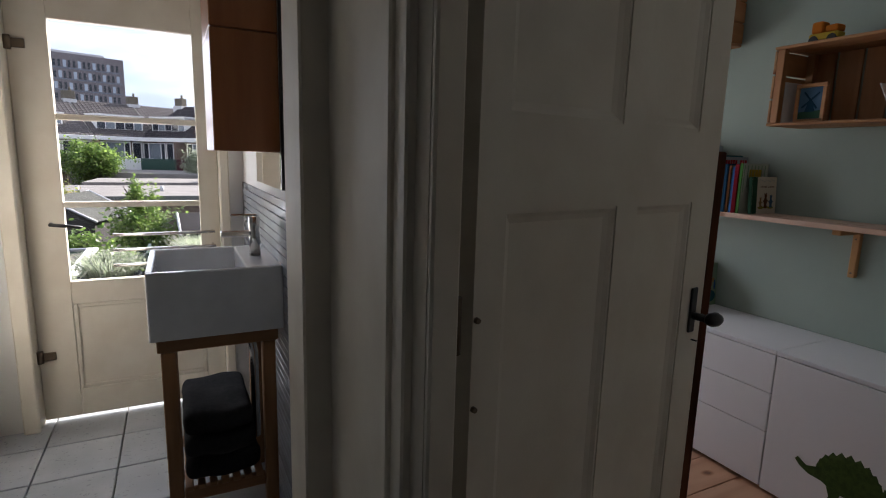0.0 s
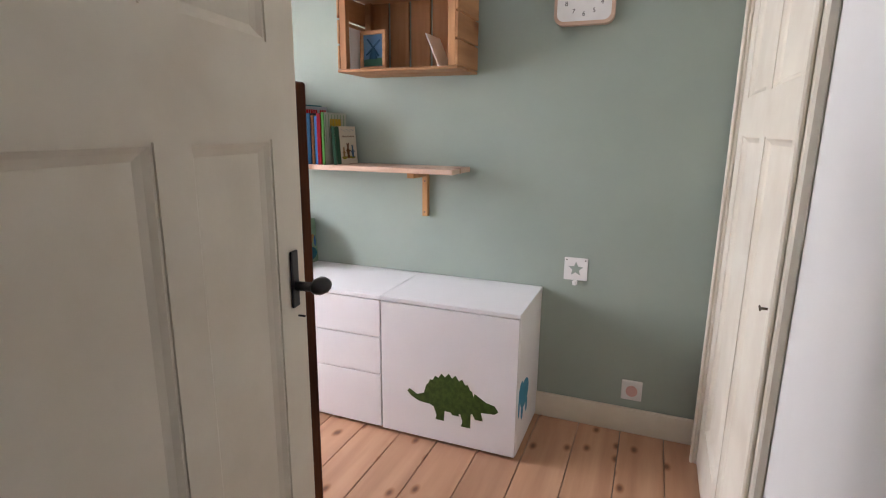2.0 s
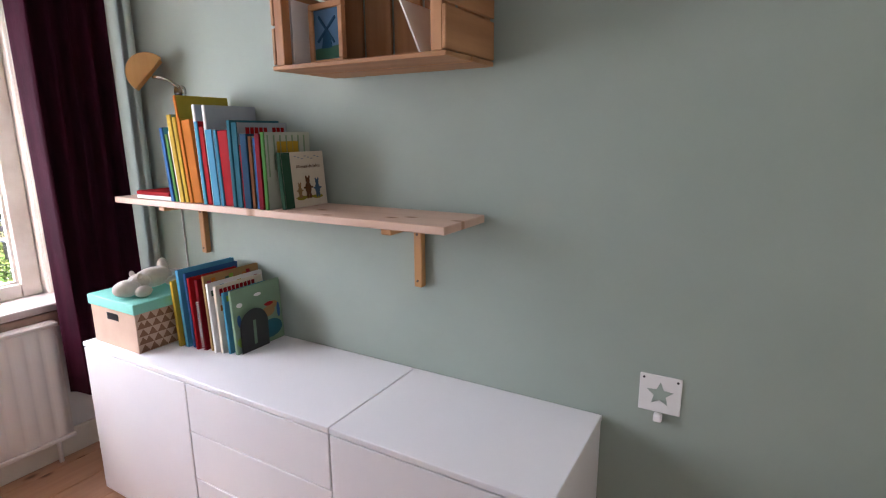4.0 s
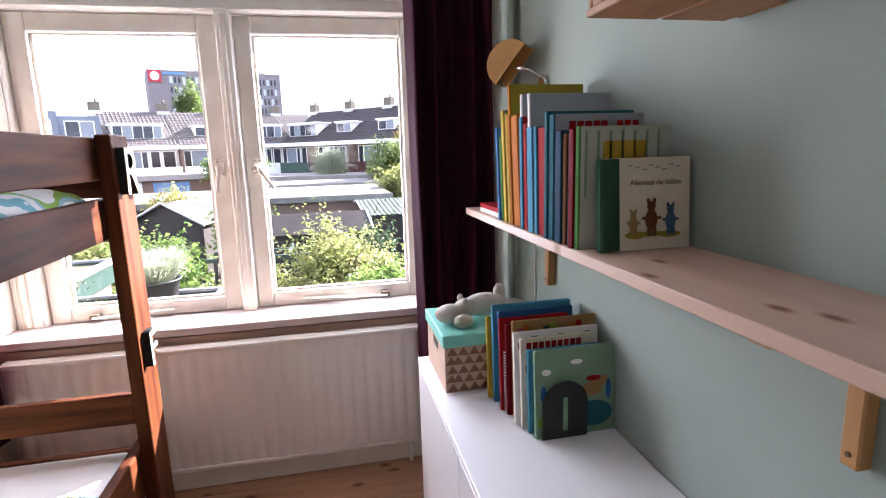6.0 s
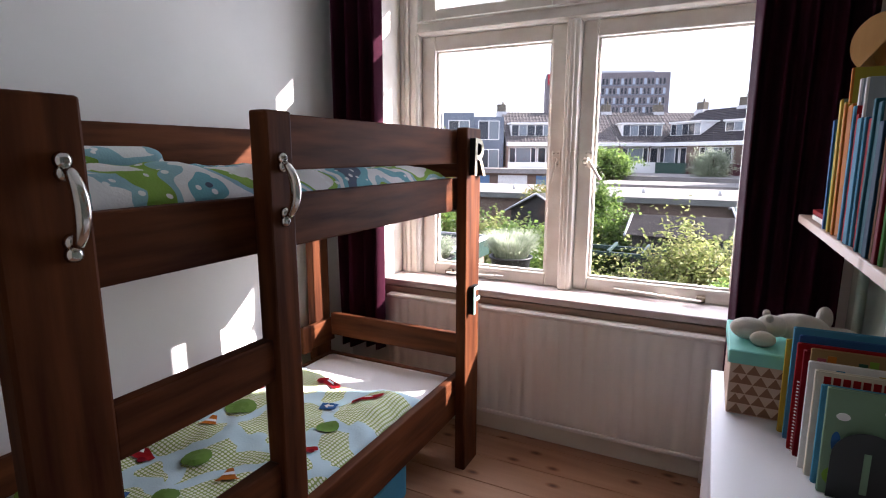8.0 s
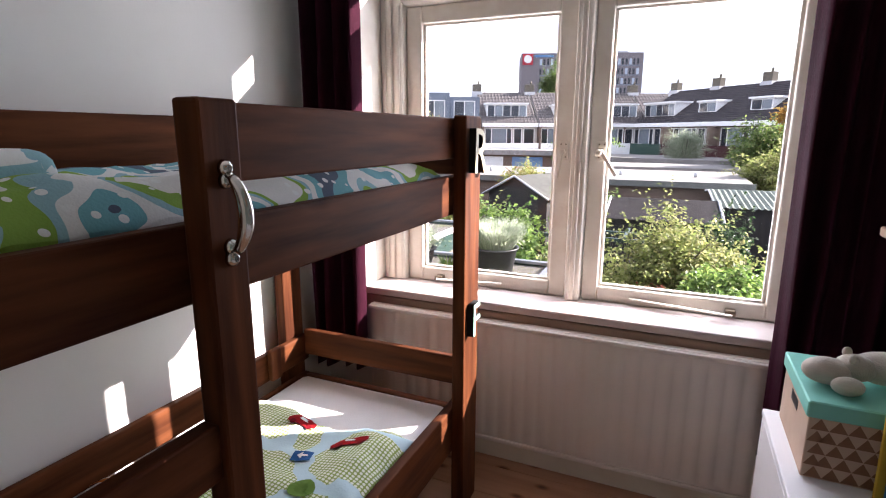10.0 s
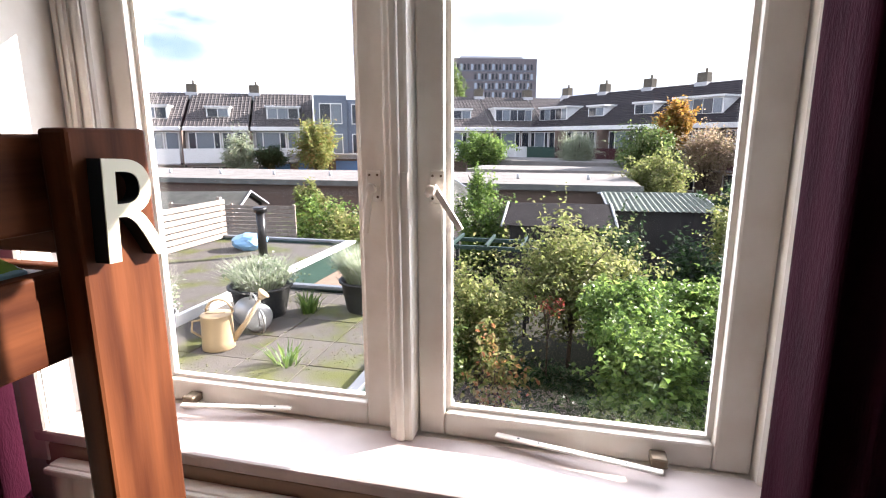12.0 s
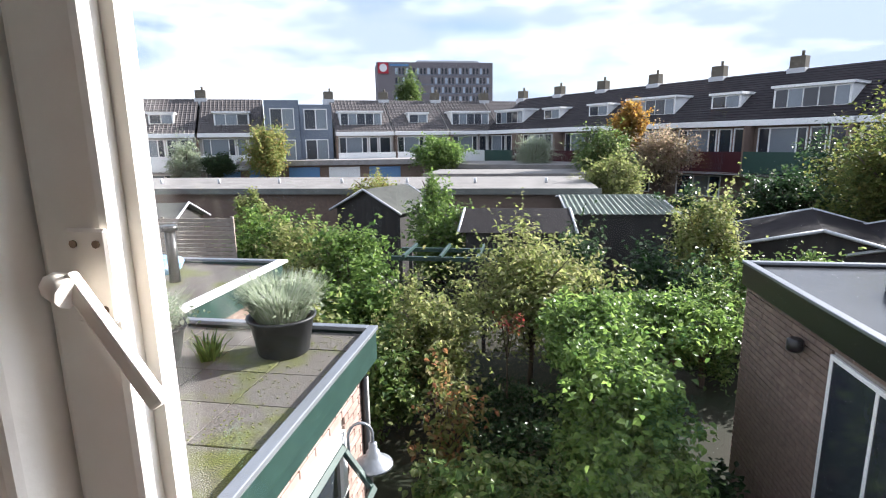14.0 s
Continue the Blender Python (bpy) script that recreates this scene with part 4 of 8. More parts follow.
# Near-black greens: dark-leaved plants, and garden shade put into the leaf colour.
LEAF_DARK_SHADE = leaf_material("dark_glossy_shaded_leaves", [(0.009, 0.022, 0.009), (0.018, 0.040, 0.014), (0.030, 0.060, 0.020), (0.065, 0.090, 0.048)], 0.3)
LEAF_RED = leaf_material("autumn_leaves", [(0.112, 0.161, 0.042), (0.238, 0.266, 0.084), (0.168, 0.210, 0.056), (0.336, 0.322, 0.126), (0.084, 0.126, 0.035), (0.294, 0.182, 0.070), (0.210, 0.266, 0.084)])
LEAF_ROSE = leaf_material("reddish_young_leaves", [(0.108, 0.144, 0.036), (0.192, 0.180, 0.060), (0.240, 0.096, 0.048), (0.144, 0.168, 0.048), (0.096, 0.120, 0.036), (0.288, 0.240, 0.120)])
LEAF_BERRY = leaf_material("red_leaves", [(0.17, 0.03, 0.025), (0.22, 0.05, 0.035), (0.08, 0.10, 0.03), (0.12, 0.10, 0.04)])
LEAF_ORANGE = leaf_material("orange_leaves", [(0.30, 0.16, 0.03), (0.35, 0.22, 0.05), (0.20, 0.15, 0.04), (0.25, 0.10, 0.03)])
LEAF_PALE = leaf_material("withered_leaves", [(0.26, 0.19, 0.13), (0.32, 0.25, 0.19), (0.20, 0.15, 0.09), (0.24, 0.22, 0.12)])
LEAF_OLIVE = leaf_material("olive_tree_leaves", [(0.045, 0.065, 0.018), (0.08, 0.105, 0.03), (0.13, 0.14, 0.04), (0.06, 0.08, 0.02), (0.17, 0.15, 0.05)])
LEAF_GREY = leaf_material("lavender_leaves", [(0.22, 0.26, 0.17), (0.32, 0.35, 0.26), (0.14, 0.18, 0.11), (0.38, 0.38, 0.34)])
M_BARK = surface("bark", (0.10, 0.075, 0.055), (0.06, 0.045, 0.035), 12, 0.9, 0.7, stretch=(1, 1, 0.3))


def bush(name, label, category, x, y, top, rx, ry, rz, clumps, per, size, mat, seed, base=G, limbs=6, stem=1.0, **kw):
    """A shrub or tree: stems that fork into limbs, and a crown of leaves."""
    t = thing(name, label, category, (x, y, base), group="garden plants")
    cz = top - rz
    g = random.Random(seed)
    bm = bmesh.new()
    h0 = max(0.25, (cz - rz * 0.4) - base)
    r0 = (0.02 + 0.022 * (top - base)) * stem
    tube(bm, [(x, y, base), (x + g.uniform(-0.05, 0.05), y, base + h0 * 0.6), (x, y, base + h0)], [r0, r0 * 0.8, r0 * 0.6], 8)
    for k in range(limbs):
        a = 2 * math.pi * k / limbs + g.uniform(-0.4, 0.4)
        e = g.uniform(0.45, 0.85)
        q = (x + math.cos(a) * rx * e, y + math.sin(a) * ry * e, cz + rz * g.uniform(-0.1, 0.7))
        mid = (x + math.cos(a) * rx * e * 0.45, y + math.sin(a) * ry * e * 0.45, base + h0 + (q[2] - base - h0) * 0.6)
        tube(bm, [(x, y, base + h0 * g.uniform(0.5, 0.95)), mid, q], [r0 * 0.5, r0 * 0.33, r0 * 0.1], 6)
    part("trunk", bm, M_BARK, t)
    v, f = leaf_cloud((x, y, cz), (rx, ry, rz), clumps, per, size, seed, **kw)
    v[:, 2] = np.maximum(v[:, 2], base + 0.01)
    cloud_object("crown", v, f, mat, t)
    return t


B = bush
B("climbing_vine", "dense climbing vine with pointed green leaves, sunlit", "vine", 1.36, 4.8, -0.64, 0.62, 1.1, 0.95, 230, 92, 0.070, LEAF_LIME, 1, shell=0.62, clump=0.13, shoots=46, wide=0.44, oval=True)
B("climbing_vine", "dense climbing vine with pointed green leaves, sunlit", "vine", 1.36, 3.5, -1.0, 0.62, 0.9, 0.85, 210, 92, 0.070, LEAF_LIME, 2, shell=0.62, clump=0.13, shoots=36, wide=0.44, oval=True)
B("climbing_vine", "leafy vine sprawling over a garden arch", "vine", 1.20, 6.3, -0.52, 0.6, 1.0, 0.6, 170, 80, 0.072, LEAF_LIME, 3, shell=0.62, clump=0.14, shoots=30, wide=0.42, oval=True)
B("hedge", "clipped green hedge covered in small leaves", "hedge", 2.25, 6.9, -0.75, 0.85, 0.8, 0.36, 120, 60, 0.08, LEAF_LIME, 4, shell=0.6, clump=0.15, shoots=24, oval=True)
B("hedge", "clipped green hedge covered in small leaves", "hedge", 2.0, 8.3, -1.05, 0.9, 0.7, 0.45, 90, 60, 0.08, LEAF_LIME, 5, shell=0.6, clump=0.15, shoots=20, oval=True)
B("apple_tree", "small garden tree with yellowing leaves and red berries", "tree", 0.45, 8.6, 0.05, 1.3, 1.2, 1.25, 230, 46, 0.082, LEAF_APPLE, 6, stem=0.55, shell=0.25, clump=0.12, limbs=12, shoots=60, oval=True)
B("rose_bush", "tall rose bush with sparse green leaves", "bush", -1.05, 7.3, -0.55, 0.85, 0.95, 1.1, 130, 66, 0.075, LEAF_APPLE, 7, shell=0.45, clump=0.13, limbs=9, shoots=40, oval=True)
B("rose_bush", "shrub with reddish young leaves beside the extension", "bush", -0.45, 5.1, -1.05, 0.40, 0.5, 0.8, 44, 20, 0.07, LEAF_ROSE, 8, stem=0.45, shell=0.35, clump=0.14, limbs=16, shoots=20, oval=True)
B("red_shrub", "small shrub with scarlet leaves below the garden tree", "bush", 0.1, 7.4, -1.12, 0.3, 0.3, 0.22, 14, 15, 0.055, LEAF_BERRY, 61, stem=0.3, shell=0.3, clump=0.2, oval=True)
# Ivy colour follows the light: mid green where sunlit, near-black where shaded.
B("ivy_mound", "ivy mound with glossy leaves, their green set by sun and shade", "ivy", 0.15, 3.95, -1.45, 0.85, 0.6, 0.65, 150, 66, 0.078, LEAF_MID, 9, shell=0.68, clump=0.13, shoots=20, wide=0.44, oval=True)
B("ivy_mound", "ivy mound with glossy leaves, their green set by sun and shade", "ivy", 0.15, 2.9, -1.75, 0.85, 0.7, 0.7, 100, 60, 0.09, LEAF_DARK_SHADE, 10, shell=0.7, clump=0.13, wide=0.44, oval=True)
B("ivy_mound", "low ivy at the foot of the wall, darkened for shade", "ivy", 0.5, 2.4, -2.0, 0.9, 0.6, 0.5, 80, 60, 0.09, LEAF_DARK_SHADE, 11, shell=0.7, clump=0.13, wide=0.44, oval=True)
B("rose_bush", "leafy shrub between the extension and the pergola", "bush", -1.7, 6.4, -0.95, 0.8, 0.9, 0.95, 110, 56, 0.085, LEAF_MID, 37, shell=0.5, clump=0.13, shoots=30, oval=True)
# Low dark planting added to make the shaded hollows and lawn dark.
B("fern_bed", "low dark planting added for the shade in the garden middle", "plants", 0.6, 6.2, -2.25, 1.2, 1.4, 0.45, 90, 50, 0.09, LEAF_DARK_SHADE, 38, shell=0.5, clump=0.14, oval=True)
B("fern_bed", "low dark leaves standing for shaded lawn below the garden tree", "plants", 0.2, 7.4, -2.45, 1.3, 1.3, 0.38, 110, 60, 0.07, LEAF_DARK_SHADE, 40, shell=0.3, clump=0.16, oval=True)
B("fern_bed", "low dark planting added for the shade at the brick wall", "plants", 2.2, 3.0, -2.3, 0.75, 1.2, 0.4, 90, 50, 0.08, LEAF_DARK_SHADE, 39, shell=0.5, clump=0.14, oval=True)
# This low laurel is added to cover pale ground that lies in shade.
B("laurel", "low dark laurel added for the shaded ground at the brick wall", "bush", 2.35, 4.3, -2.0, 0.52, 1.5, 0.75, 150, 56, 0.085, LEAF_DARK_SHADE, 36, shell=0.6, clump=0.13, shoots=24)
B("laurel", "dark laurel shrub in deep shade", "bush", 2.9, 10.6, -0.55, 1.6, 1.3, 1.5, 120, 57, 0.103, LEAF_DARK_SHADE, 12, shell=0.6, clump=0.13, shoots=24)
B("laurel", "dark laurel shrub in deep shade", "bush", 1.4, 10.8, -0.35, 0.6, 0.7, 1.1, 60, 57, 0.092, LEAF_DARK_SHADE, 13, shell=0.6, clump=0.13, shoots=24)
B("tall_shrub", "tall light green shrub above the hedges", "bush", 4.15, 11.6, 0.5, 0.8, 0.8, 1.6, 130, 60, 0.09, LEAF_APPLE, 14, shell=0.45, clump=0.13, shoots=24)
B("ivy_mound", "ivy covered garden wall", "ivy", 4.9, 10.2, -0.65, 1.5, 0.8, 1.0, 100, 57, 0.092, LEAF_MID, 15, shell=0.65, clump=0.13, shoots=24, oval=True)
B("ivy_mound", "ivy covered garden wall", "ivy", 3.4, 8.9, -0.95, 1.0, 0.7, 0.9, 75, 57, 0.086, LEAF_MID, 35, shell=0.65, clump=0.13, shoots=24, oval=True)
B("conifer", "bright green upright garden conifer", "tree", -2.35, 15.2, 0.10, 1.05, 0.95, 1.6, 120, 57, 0.115, LEAF_LIME, 16, shell=0.55, clump=0.13, shoots=24)
B("conifer", "bright green upright garden conifer", "tree", -2.6, 15.6, 0.5, 0.38, 0.38, 0.8, 60, 34, 0.09, LEAF_LIME, 17, shell=0.4, clump=0.2)
B("yellow_shrub", "yellow-green shrub before the garages", "bush", -5.2, 18.4, 0.35, 1.0, 0.9, 0.8, 120, 30, 0.10, LEAF_RED, 18, shell=0.5, clump=0.18)
for k, (x, y, top, rx, rz) in enumerate(((-6.3, 12.2, -0.12, 1.1, 1.2), (-5.0, 11.5, -0.30, 1.2, 1.2), (-3.7, 11.0, -0.28, 1.0, 1.2), (-7.2, 13.2, 0.15, 0.5, 0.9), (-2.9, 9.6, -1.0, 1.0, 0.9), (-3.3, 7.6, -1.2, 0.9, 0.9))):
    B("garden_shrub", "leafy green garden shrub along a fence", "bush", x, y, top, rx, rx * 0.85, rz, 95, 54, 0.11, LEAF_APPLE if k % 2 else LEAF_LIME, 20 + k, shell=0.5, clump=0.13, shoots=26)
for k, (x, y, top, rx, rz, m, s, lab) in enumerate((
        (10.3, 15.8, 2.2, 2.0, 2.2, LEAF_OLIVE, 0.13, "broad green tree in leaf"),
        (12.4, 18.5, 2.5, 2.6, 2.4, LEAF_OLIVE, 0.14, "broad green tree in leaf"),
        (4.4, 32.0, 2.2, 1.9, 1.9, LEAF_MID, 0.15, "dense round dark green tree"),
        (6.2, 34.0, 3.5, 1.0, 1.4, LEAF_ORANGE, 0.18, "small orange autumn tree in leaf"),
        (7.4, 30.5, 2.2, 1.9, 1.7, LEAF_PALE, 0.11, "sparse brownish tree with thin leaves"),
        (4.0, 24.0, 0.85, 1.6, 1.5, LEAF_APPLE, 0.13, "rounded yellow-green garden tree"),
        (-6.4, 39.0, 1.9, 2.1, 1.5, LEAF_LIME, 0.18, "light green tree before the houses"),
        (0.6, 40.0, 1.9, 1.5, 1.6, LEAF_GREY, 0.11, "thin pale tree with few leaves"),
        (-19.6, 38.0, 2.9, 1.7, 2.2, LEAF_RED, 0.18, "yellowing tree before the modern house"),
        (-24.5, 35.0, 1.9, 1.2, 1.9, LEAF_GREY, 0.14, "small grey-green tree before balconies"),
        (-22.5, 36.0, 0.8, 1.2, 0.9, LEAF_DARK_SHADE, 0.14, "dark green shrub at the balcony"),
        (-18.4, 82.0, 11.6, 2.4, 4.6, LEAF_MID, 0.35, "tall tree rising behind the roofs"),
        (-33.5, 25.0, 1.6, 1.5, 1.7, LEAF_RED, 0.16, "brownish tree before the houses"),
        (-46.0, 44.0, 7.0, 4.0, 4.0, LEAF_RED, 0.35, "large pale autumn tree behind the roofs"),
        (13.5, 24.0, 1.6, 2.4, 2.2, LEAF_DARK_SHADE, 0.16, "dark green tree at the balconies"),
        (9.4, 20.5, 0.3, 1.7, 1.4, LEAF_DARK_SHADE, 0.13, "dark green shrub beside the sheds"),
        (5.2, 17.6, -0.2, 1.0, 1.2, LEAF_DARK_SHADE, 0.12, "dark hedge behind the corrugated shed"))):
    B("tree", lab, "tree", x, y, top, rx, rx, rz, 240, 52, s, m, 50 + k, shell=0.4, clump=0.13, limbs=8, shoots=24)


# ---- sheds ----
def shed(x, y, w, d, h, rise, rz, roofmat, label, corrugated=False, wallmat=None):
    """A garden shed with a pitched roof whose ridge runs along local x."""
    s = thing("shed", label, "shed", (x, y, G), rz)
    part("wall", boxed(-w / 2, w / 2, -d / 2, d / 2, 0, h), wallmat or M_SHEDW, s, local=True)
    o = 0.18
    for sgn in (-1, 1):
        bm = bmesh.new()
        ny = 2
        nx = int(w / 0.15) * 2 if corrugated else 2
        pts = []
        for j in range(ny):
            row = []
            for i in range(nx + 1):
                xx = -w / 2 - o + (w + 2 * o) * i / nx
                yy = sgn * (d / 2 + o) * j
                zz = h + rise * (1 - j * (d / 2 + o) / (d / 2)) + (0.055 * (i % 2) if corrugated else 0)
                row.append(bm.verts.new((xx, yy, zz + 0.03)))
            pts.append(row)
        for i in range(nx):
            bm.faces.new((pts[0][i], pts[0][i + 1], pts[1][i + 1], pts[1][i]))
        bmesh.ops.solidify(bm, geom=bm.faces[:], thickness=0.03)
        part("roof", bm, roofmat, s, local=True)
    for e in (-1, 1):
        bm = bmesh.new()
        prism(bm, [(-d / 2, h), (d / 2, h), (0, h + rise)], Matrix(((0, 0, 1, e * w / 2 - 0.02), (1, 0, 0, 0), (0, 1, 0, 0), (0, 0, 0, 1))), 0.04)
        part("gable", bm, wallmat or M_SHEDW, s, local=True)
        for sg in (-1, 1):
            bm = bmesh.new()
            tube(bm, [(e * (w / 2 + o + 0.01), 0, h + rise + 0.03), (e * (w / 2 + o + 0.01), sg * (d / 2 + o), h - rise * o / (d / 2) + 0.02)], 0.04, 4)
            part("barge_board", bm, M_LEAD, s, local=True)


shed(3.0, 18.6, 2.9, 5.0, 2.05, 0.28, 3, M_CORR, "black shed with a corrugated green-grey roof", True)
shed(0.0, 14.9, 2.6, 3.6, 2.0, 0.35, 2, M_ROOFT, "dark shed with a tiled roof among shrubs")
shed(-4.6, 17.6, 2.2, 2.6, 2.1, 0.65, 70, M_SHEDR, "grey felt gabled garden shed")
shed(-11.6, 13.8, 3.2, 3.2, 2.0, 0.55, 15, M_SHEDR, "low dark shed with green-grey felt roof")
shed(-14.6, 13.0, 2.4, 3.0, 2.0, 0.5, 15, M_SHEDR, "low dark shed with green-grey felt roof")
shed(7.2, 13.6, 3.6, 3.4, 1.85, 0.45, 68, M_ROOFT, "dark gabled shed with pale barge boards")
shed(9.4, 12.6, 3.2, 3.6, 1.85, 0.5, 68, M_ROOFT, "dark gabled shed with pale barge boards")
perg = thing("pergola", "green wooden garden pergola among the shrubs", "pergola", (-1.4, 10.4, G))
for x, y in ((-2.2, 10.0), (-0.5, 10.0), (-2.2, 10.9), (-0.5, 10.9)):
    part("post", boxed(x - 0.04, x + 0.04, y - 0.04, y + 0.04, G, -1.0, 0.004), M_SHEDW, perg)
for y in (10.0, 10.9):
    part("beam", boxed(-2.4, -0.2, y - 0.035, y + 0.035, -0.998, -0.91, 0.004), M_GREENP, perg)
for x in (-2.1, -1.35, -0.6):
    part("rafter", boxed(x - 0.03, x + 0.03, 9.8, 11.1, -0.908, -0.84, 0.004), M_GREENP, perg)

# ---- neighbour's extension on the right ----
nr = thing("brick_extension", "brown brick extension with dark fascia and flat roof", "extension", (4.4, 3.0, G), kind="structure")
part("wall", boxed(2.90, 6.5, 0.2, 6.0, G, -0.06), M_MORTAR, nr)
part("fascia", boxed(2.83, 2.875, 0.2, 6.04, -0.27, -0.03, 0.004), M_BLACK, nr)
part("fascia", boxed(2.876, 6.5, 6.0, 6.04, -0.27, -0.03, 0.004), M_BLACK, nr)
part("roof_trim", boxed(2.82, 2.90, 0.2, 6.06, -0.03, 0.0, 0.005), M_TRIM, nr)
part("roof_trim", boxed(2.901, 6.5, 5.97, 6.06, -0.03, 0.0, 0.005), M_TRIM, nr)
part("roof_sheet", boxed(2.90, 6.5, 0.2, 5.96, -0.06, -0.045), surface("wet_black_felt", (0.02, 0.021, 0.022), (0.045, 0.046, 0.048), 1.5, 0.2, 0.4, fine=30), nr)
bm = bmesh.new()
for y0, y1, z0, z1 in ((2.2, 4.20, -0.41, -0.37), (2.2, 4.20, -2.29, -2.25), (4.16, 4.20, -2.25, -0.41), (3.56, 3.595, -2.25, -0.41), (2.9, 2.935, -2.25, -0.41)):
    box(bm, 2.868, 2.896, y0, y1, z0, z1, 0.003)
nf = part("window_frame", bm, M_PVC, nr)
part("pane", boxed(2.876, 2.884, 2.2, 4.16, -2.25, -0.41), M_DARKGLASS, nf)
bm = bmesh.new()
lathe(bm, [(0.06, -0.52), (0.07, -0.5), (0.07, -0.42), (0.05, -0.40)], 2.80, 4.63, 16)
part("wall_light", bm, M_BLACK, nr)
for x, y in ((4.1, 4.6), (5.0, 4.4)):
    d = thing("roof_light", "domed acrylic roof light on a flat roof", "roof light", (x, y, -0.045))
    part("kerb", boxed(x - 0.42, x + 0.42, y - 0.42, y + 0.42, -0.045, 0.10, 0.01), M_TRIM, d)
    bm = bmesh.new()
    lathe(bm, [(0.40, 0.101), (0.38, 0.17), (0.28, 0.24), (0.12, 0.28), (0.01, 0.285)], x, y, 20)
    part("dome", bm, plain("frosted_acrylic", (0.5, 0.53, 0.55), 0.12), d)
# bare branch leaning out of the ivy below the wall lamp
bm = bmesh.new()
tube(bm, [(-0.02, 3.0, -1.55), (0.06, 2.75, -1.62), (0.2, 2.5, -1.78), (0.3, 2.3, -2.0), (0.34, 2.2, -2.89)], [0.012, 0.02, 0.026, 0.03, 0.034], 10)
solid("bare_branch", bm, M_BARK, "bare brown branch rising out of the ivy", "branch")

# ---- terraced houses ----
HW, EAVE, RIDGE = 5.0, 5.15, 8.15


def wall_window(parent, x0, x1, z0, z1, y, bars, glass):
    bm = bmesh.new()
    t = 0.07
    box(bm, x0, x1, y - 0.05, y + 0.04, z0, z0 + t)
    box(bm, x0, x1, y - 0.05, y + 0.04, z1 - t, z1)
    box(bm, x0, x0 + t, y - 0.05, y + 0.04, z0 + t, z1 - t)
    box(bm, x1 - t, x1, y - 0.05, y + 0.04, z0 + t, z1 - t)
    for b in bars:
        xb = x0 + (x1 - x0) * b
        box(bm, xb - 0.04, xb + 0.04, y - 0.05, y + 0.04, z0 + t, z1 - t)
    w = part("window", bm, M_PVC, parent, local=True)
    edges = [x0 + t] + [x0 + (x1 - x0) * b for b in bars] + [x1 - t]
    for k, (a, c) in enumerate(zip(edges, edges[1:])):
        part("pane", boxed(a + 0.03, c - 0.03, y - 0.012, y + 0.01, z0 + t, z1 - t), glass[k % len(glass)], w, local=True)


def dormer(parent, x0, x1, zb, h, bars, glass, roofslope):
    """A flat-topped box dormer standing out of the front slope."""
    yf = (zb - EAVE) / roofslope - 0.05
    yb = (zb + h - EAVE) / roofslope + 0.15
    bm = bmesh.new()
    prism(bm, [(yf, zb), (yf, zb + h), (yb, zb + h)], Matrix(((0, 0, 1, x0), (1, 0, 0, 0), (0, 1, 0, 0), (0, 0, 0, 1))), x1 - x0)
    d = part("dormer", bm, M_PVC, parent, local=True)
    part("dormer_roof", boxed(x0 - 0.12, x1 + 0.12, yf - 0.16, yb, zb + h, zb + h + 0.14), M_PVC, d, local=True)
    bm = bmesh.new()
    t = 0.08
    edges = [x0 + t] + [x0 + (x1 - x0) * b for b in bars] + [x1 - t]
    for k, (a, c) in enumerate(zip(edges, edges[1:])):
        part("pane", boxed(a + 0.04, c - 0.04, yf - 0.03, yf - 0.004, zb + 0.13, zb + h - 0.1), glass[k % len(glass)], d, local=True)


def roof_slope(parent, w, mat, y0, z0, y1, z1, pitch):
    """Courses of tiles, each a low ridge across the slope."""
    n = 20
    bm = bmesh.new()
    for k in range(n):
        a, b = k / n, (k + 1) / n
        ya, yb = y0 + (y1 - y0) * a, y0 + (y1 - y0) * b
        za, zb = z0 + (z1 - z0) * a, z0 + (z1 - z0) * b
        q = [bm.verts.new(c) for c in ((0, ya, za + 0.05), (w, ya, za + 0.05), (w, yb, zb + 0.01), (0, yb, zb + 0.01))]
        bm.faces.new(q)
        r = [bm.verts.new(c) for c in ((0, ya, za - 0.04), (w, ya, za - 0.04))]
        bm.faces.new((r[0], r[1], q[1], q[0]))
    if pitch:
        m = int(w / 0.3)
        for i in range(m):
            xx = (i + 0.5) * w / m
            tube(bm, [(xx, y0, z0 + 0.03), (xx, y1, z1 + 0.03)], 0.045, 5, False)
    return part("roof", bm, mat, parent, local=True)


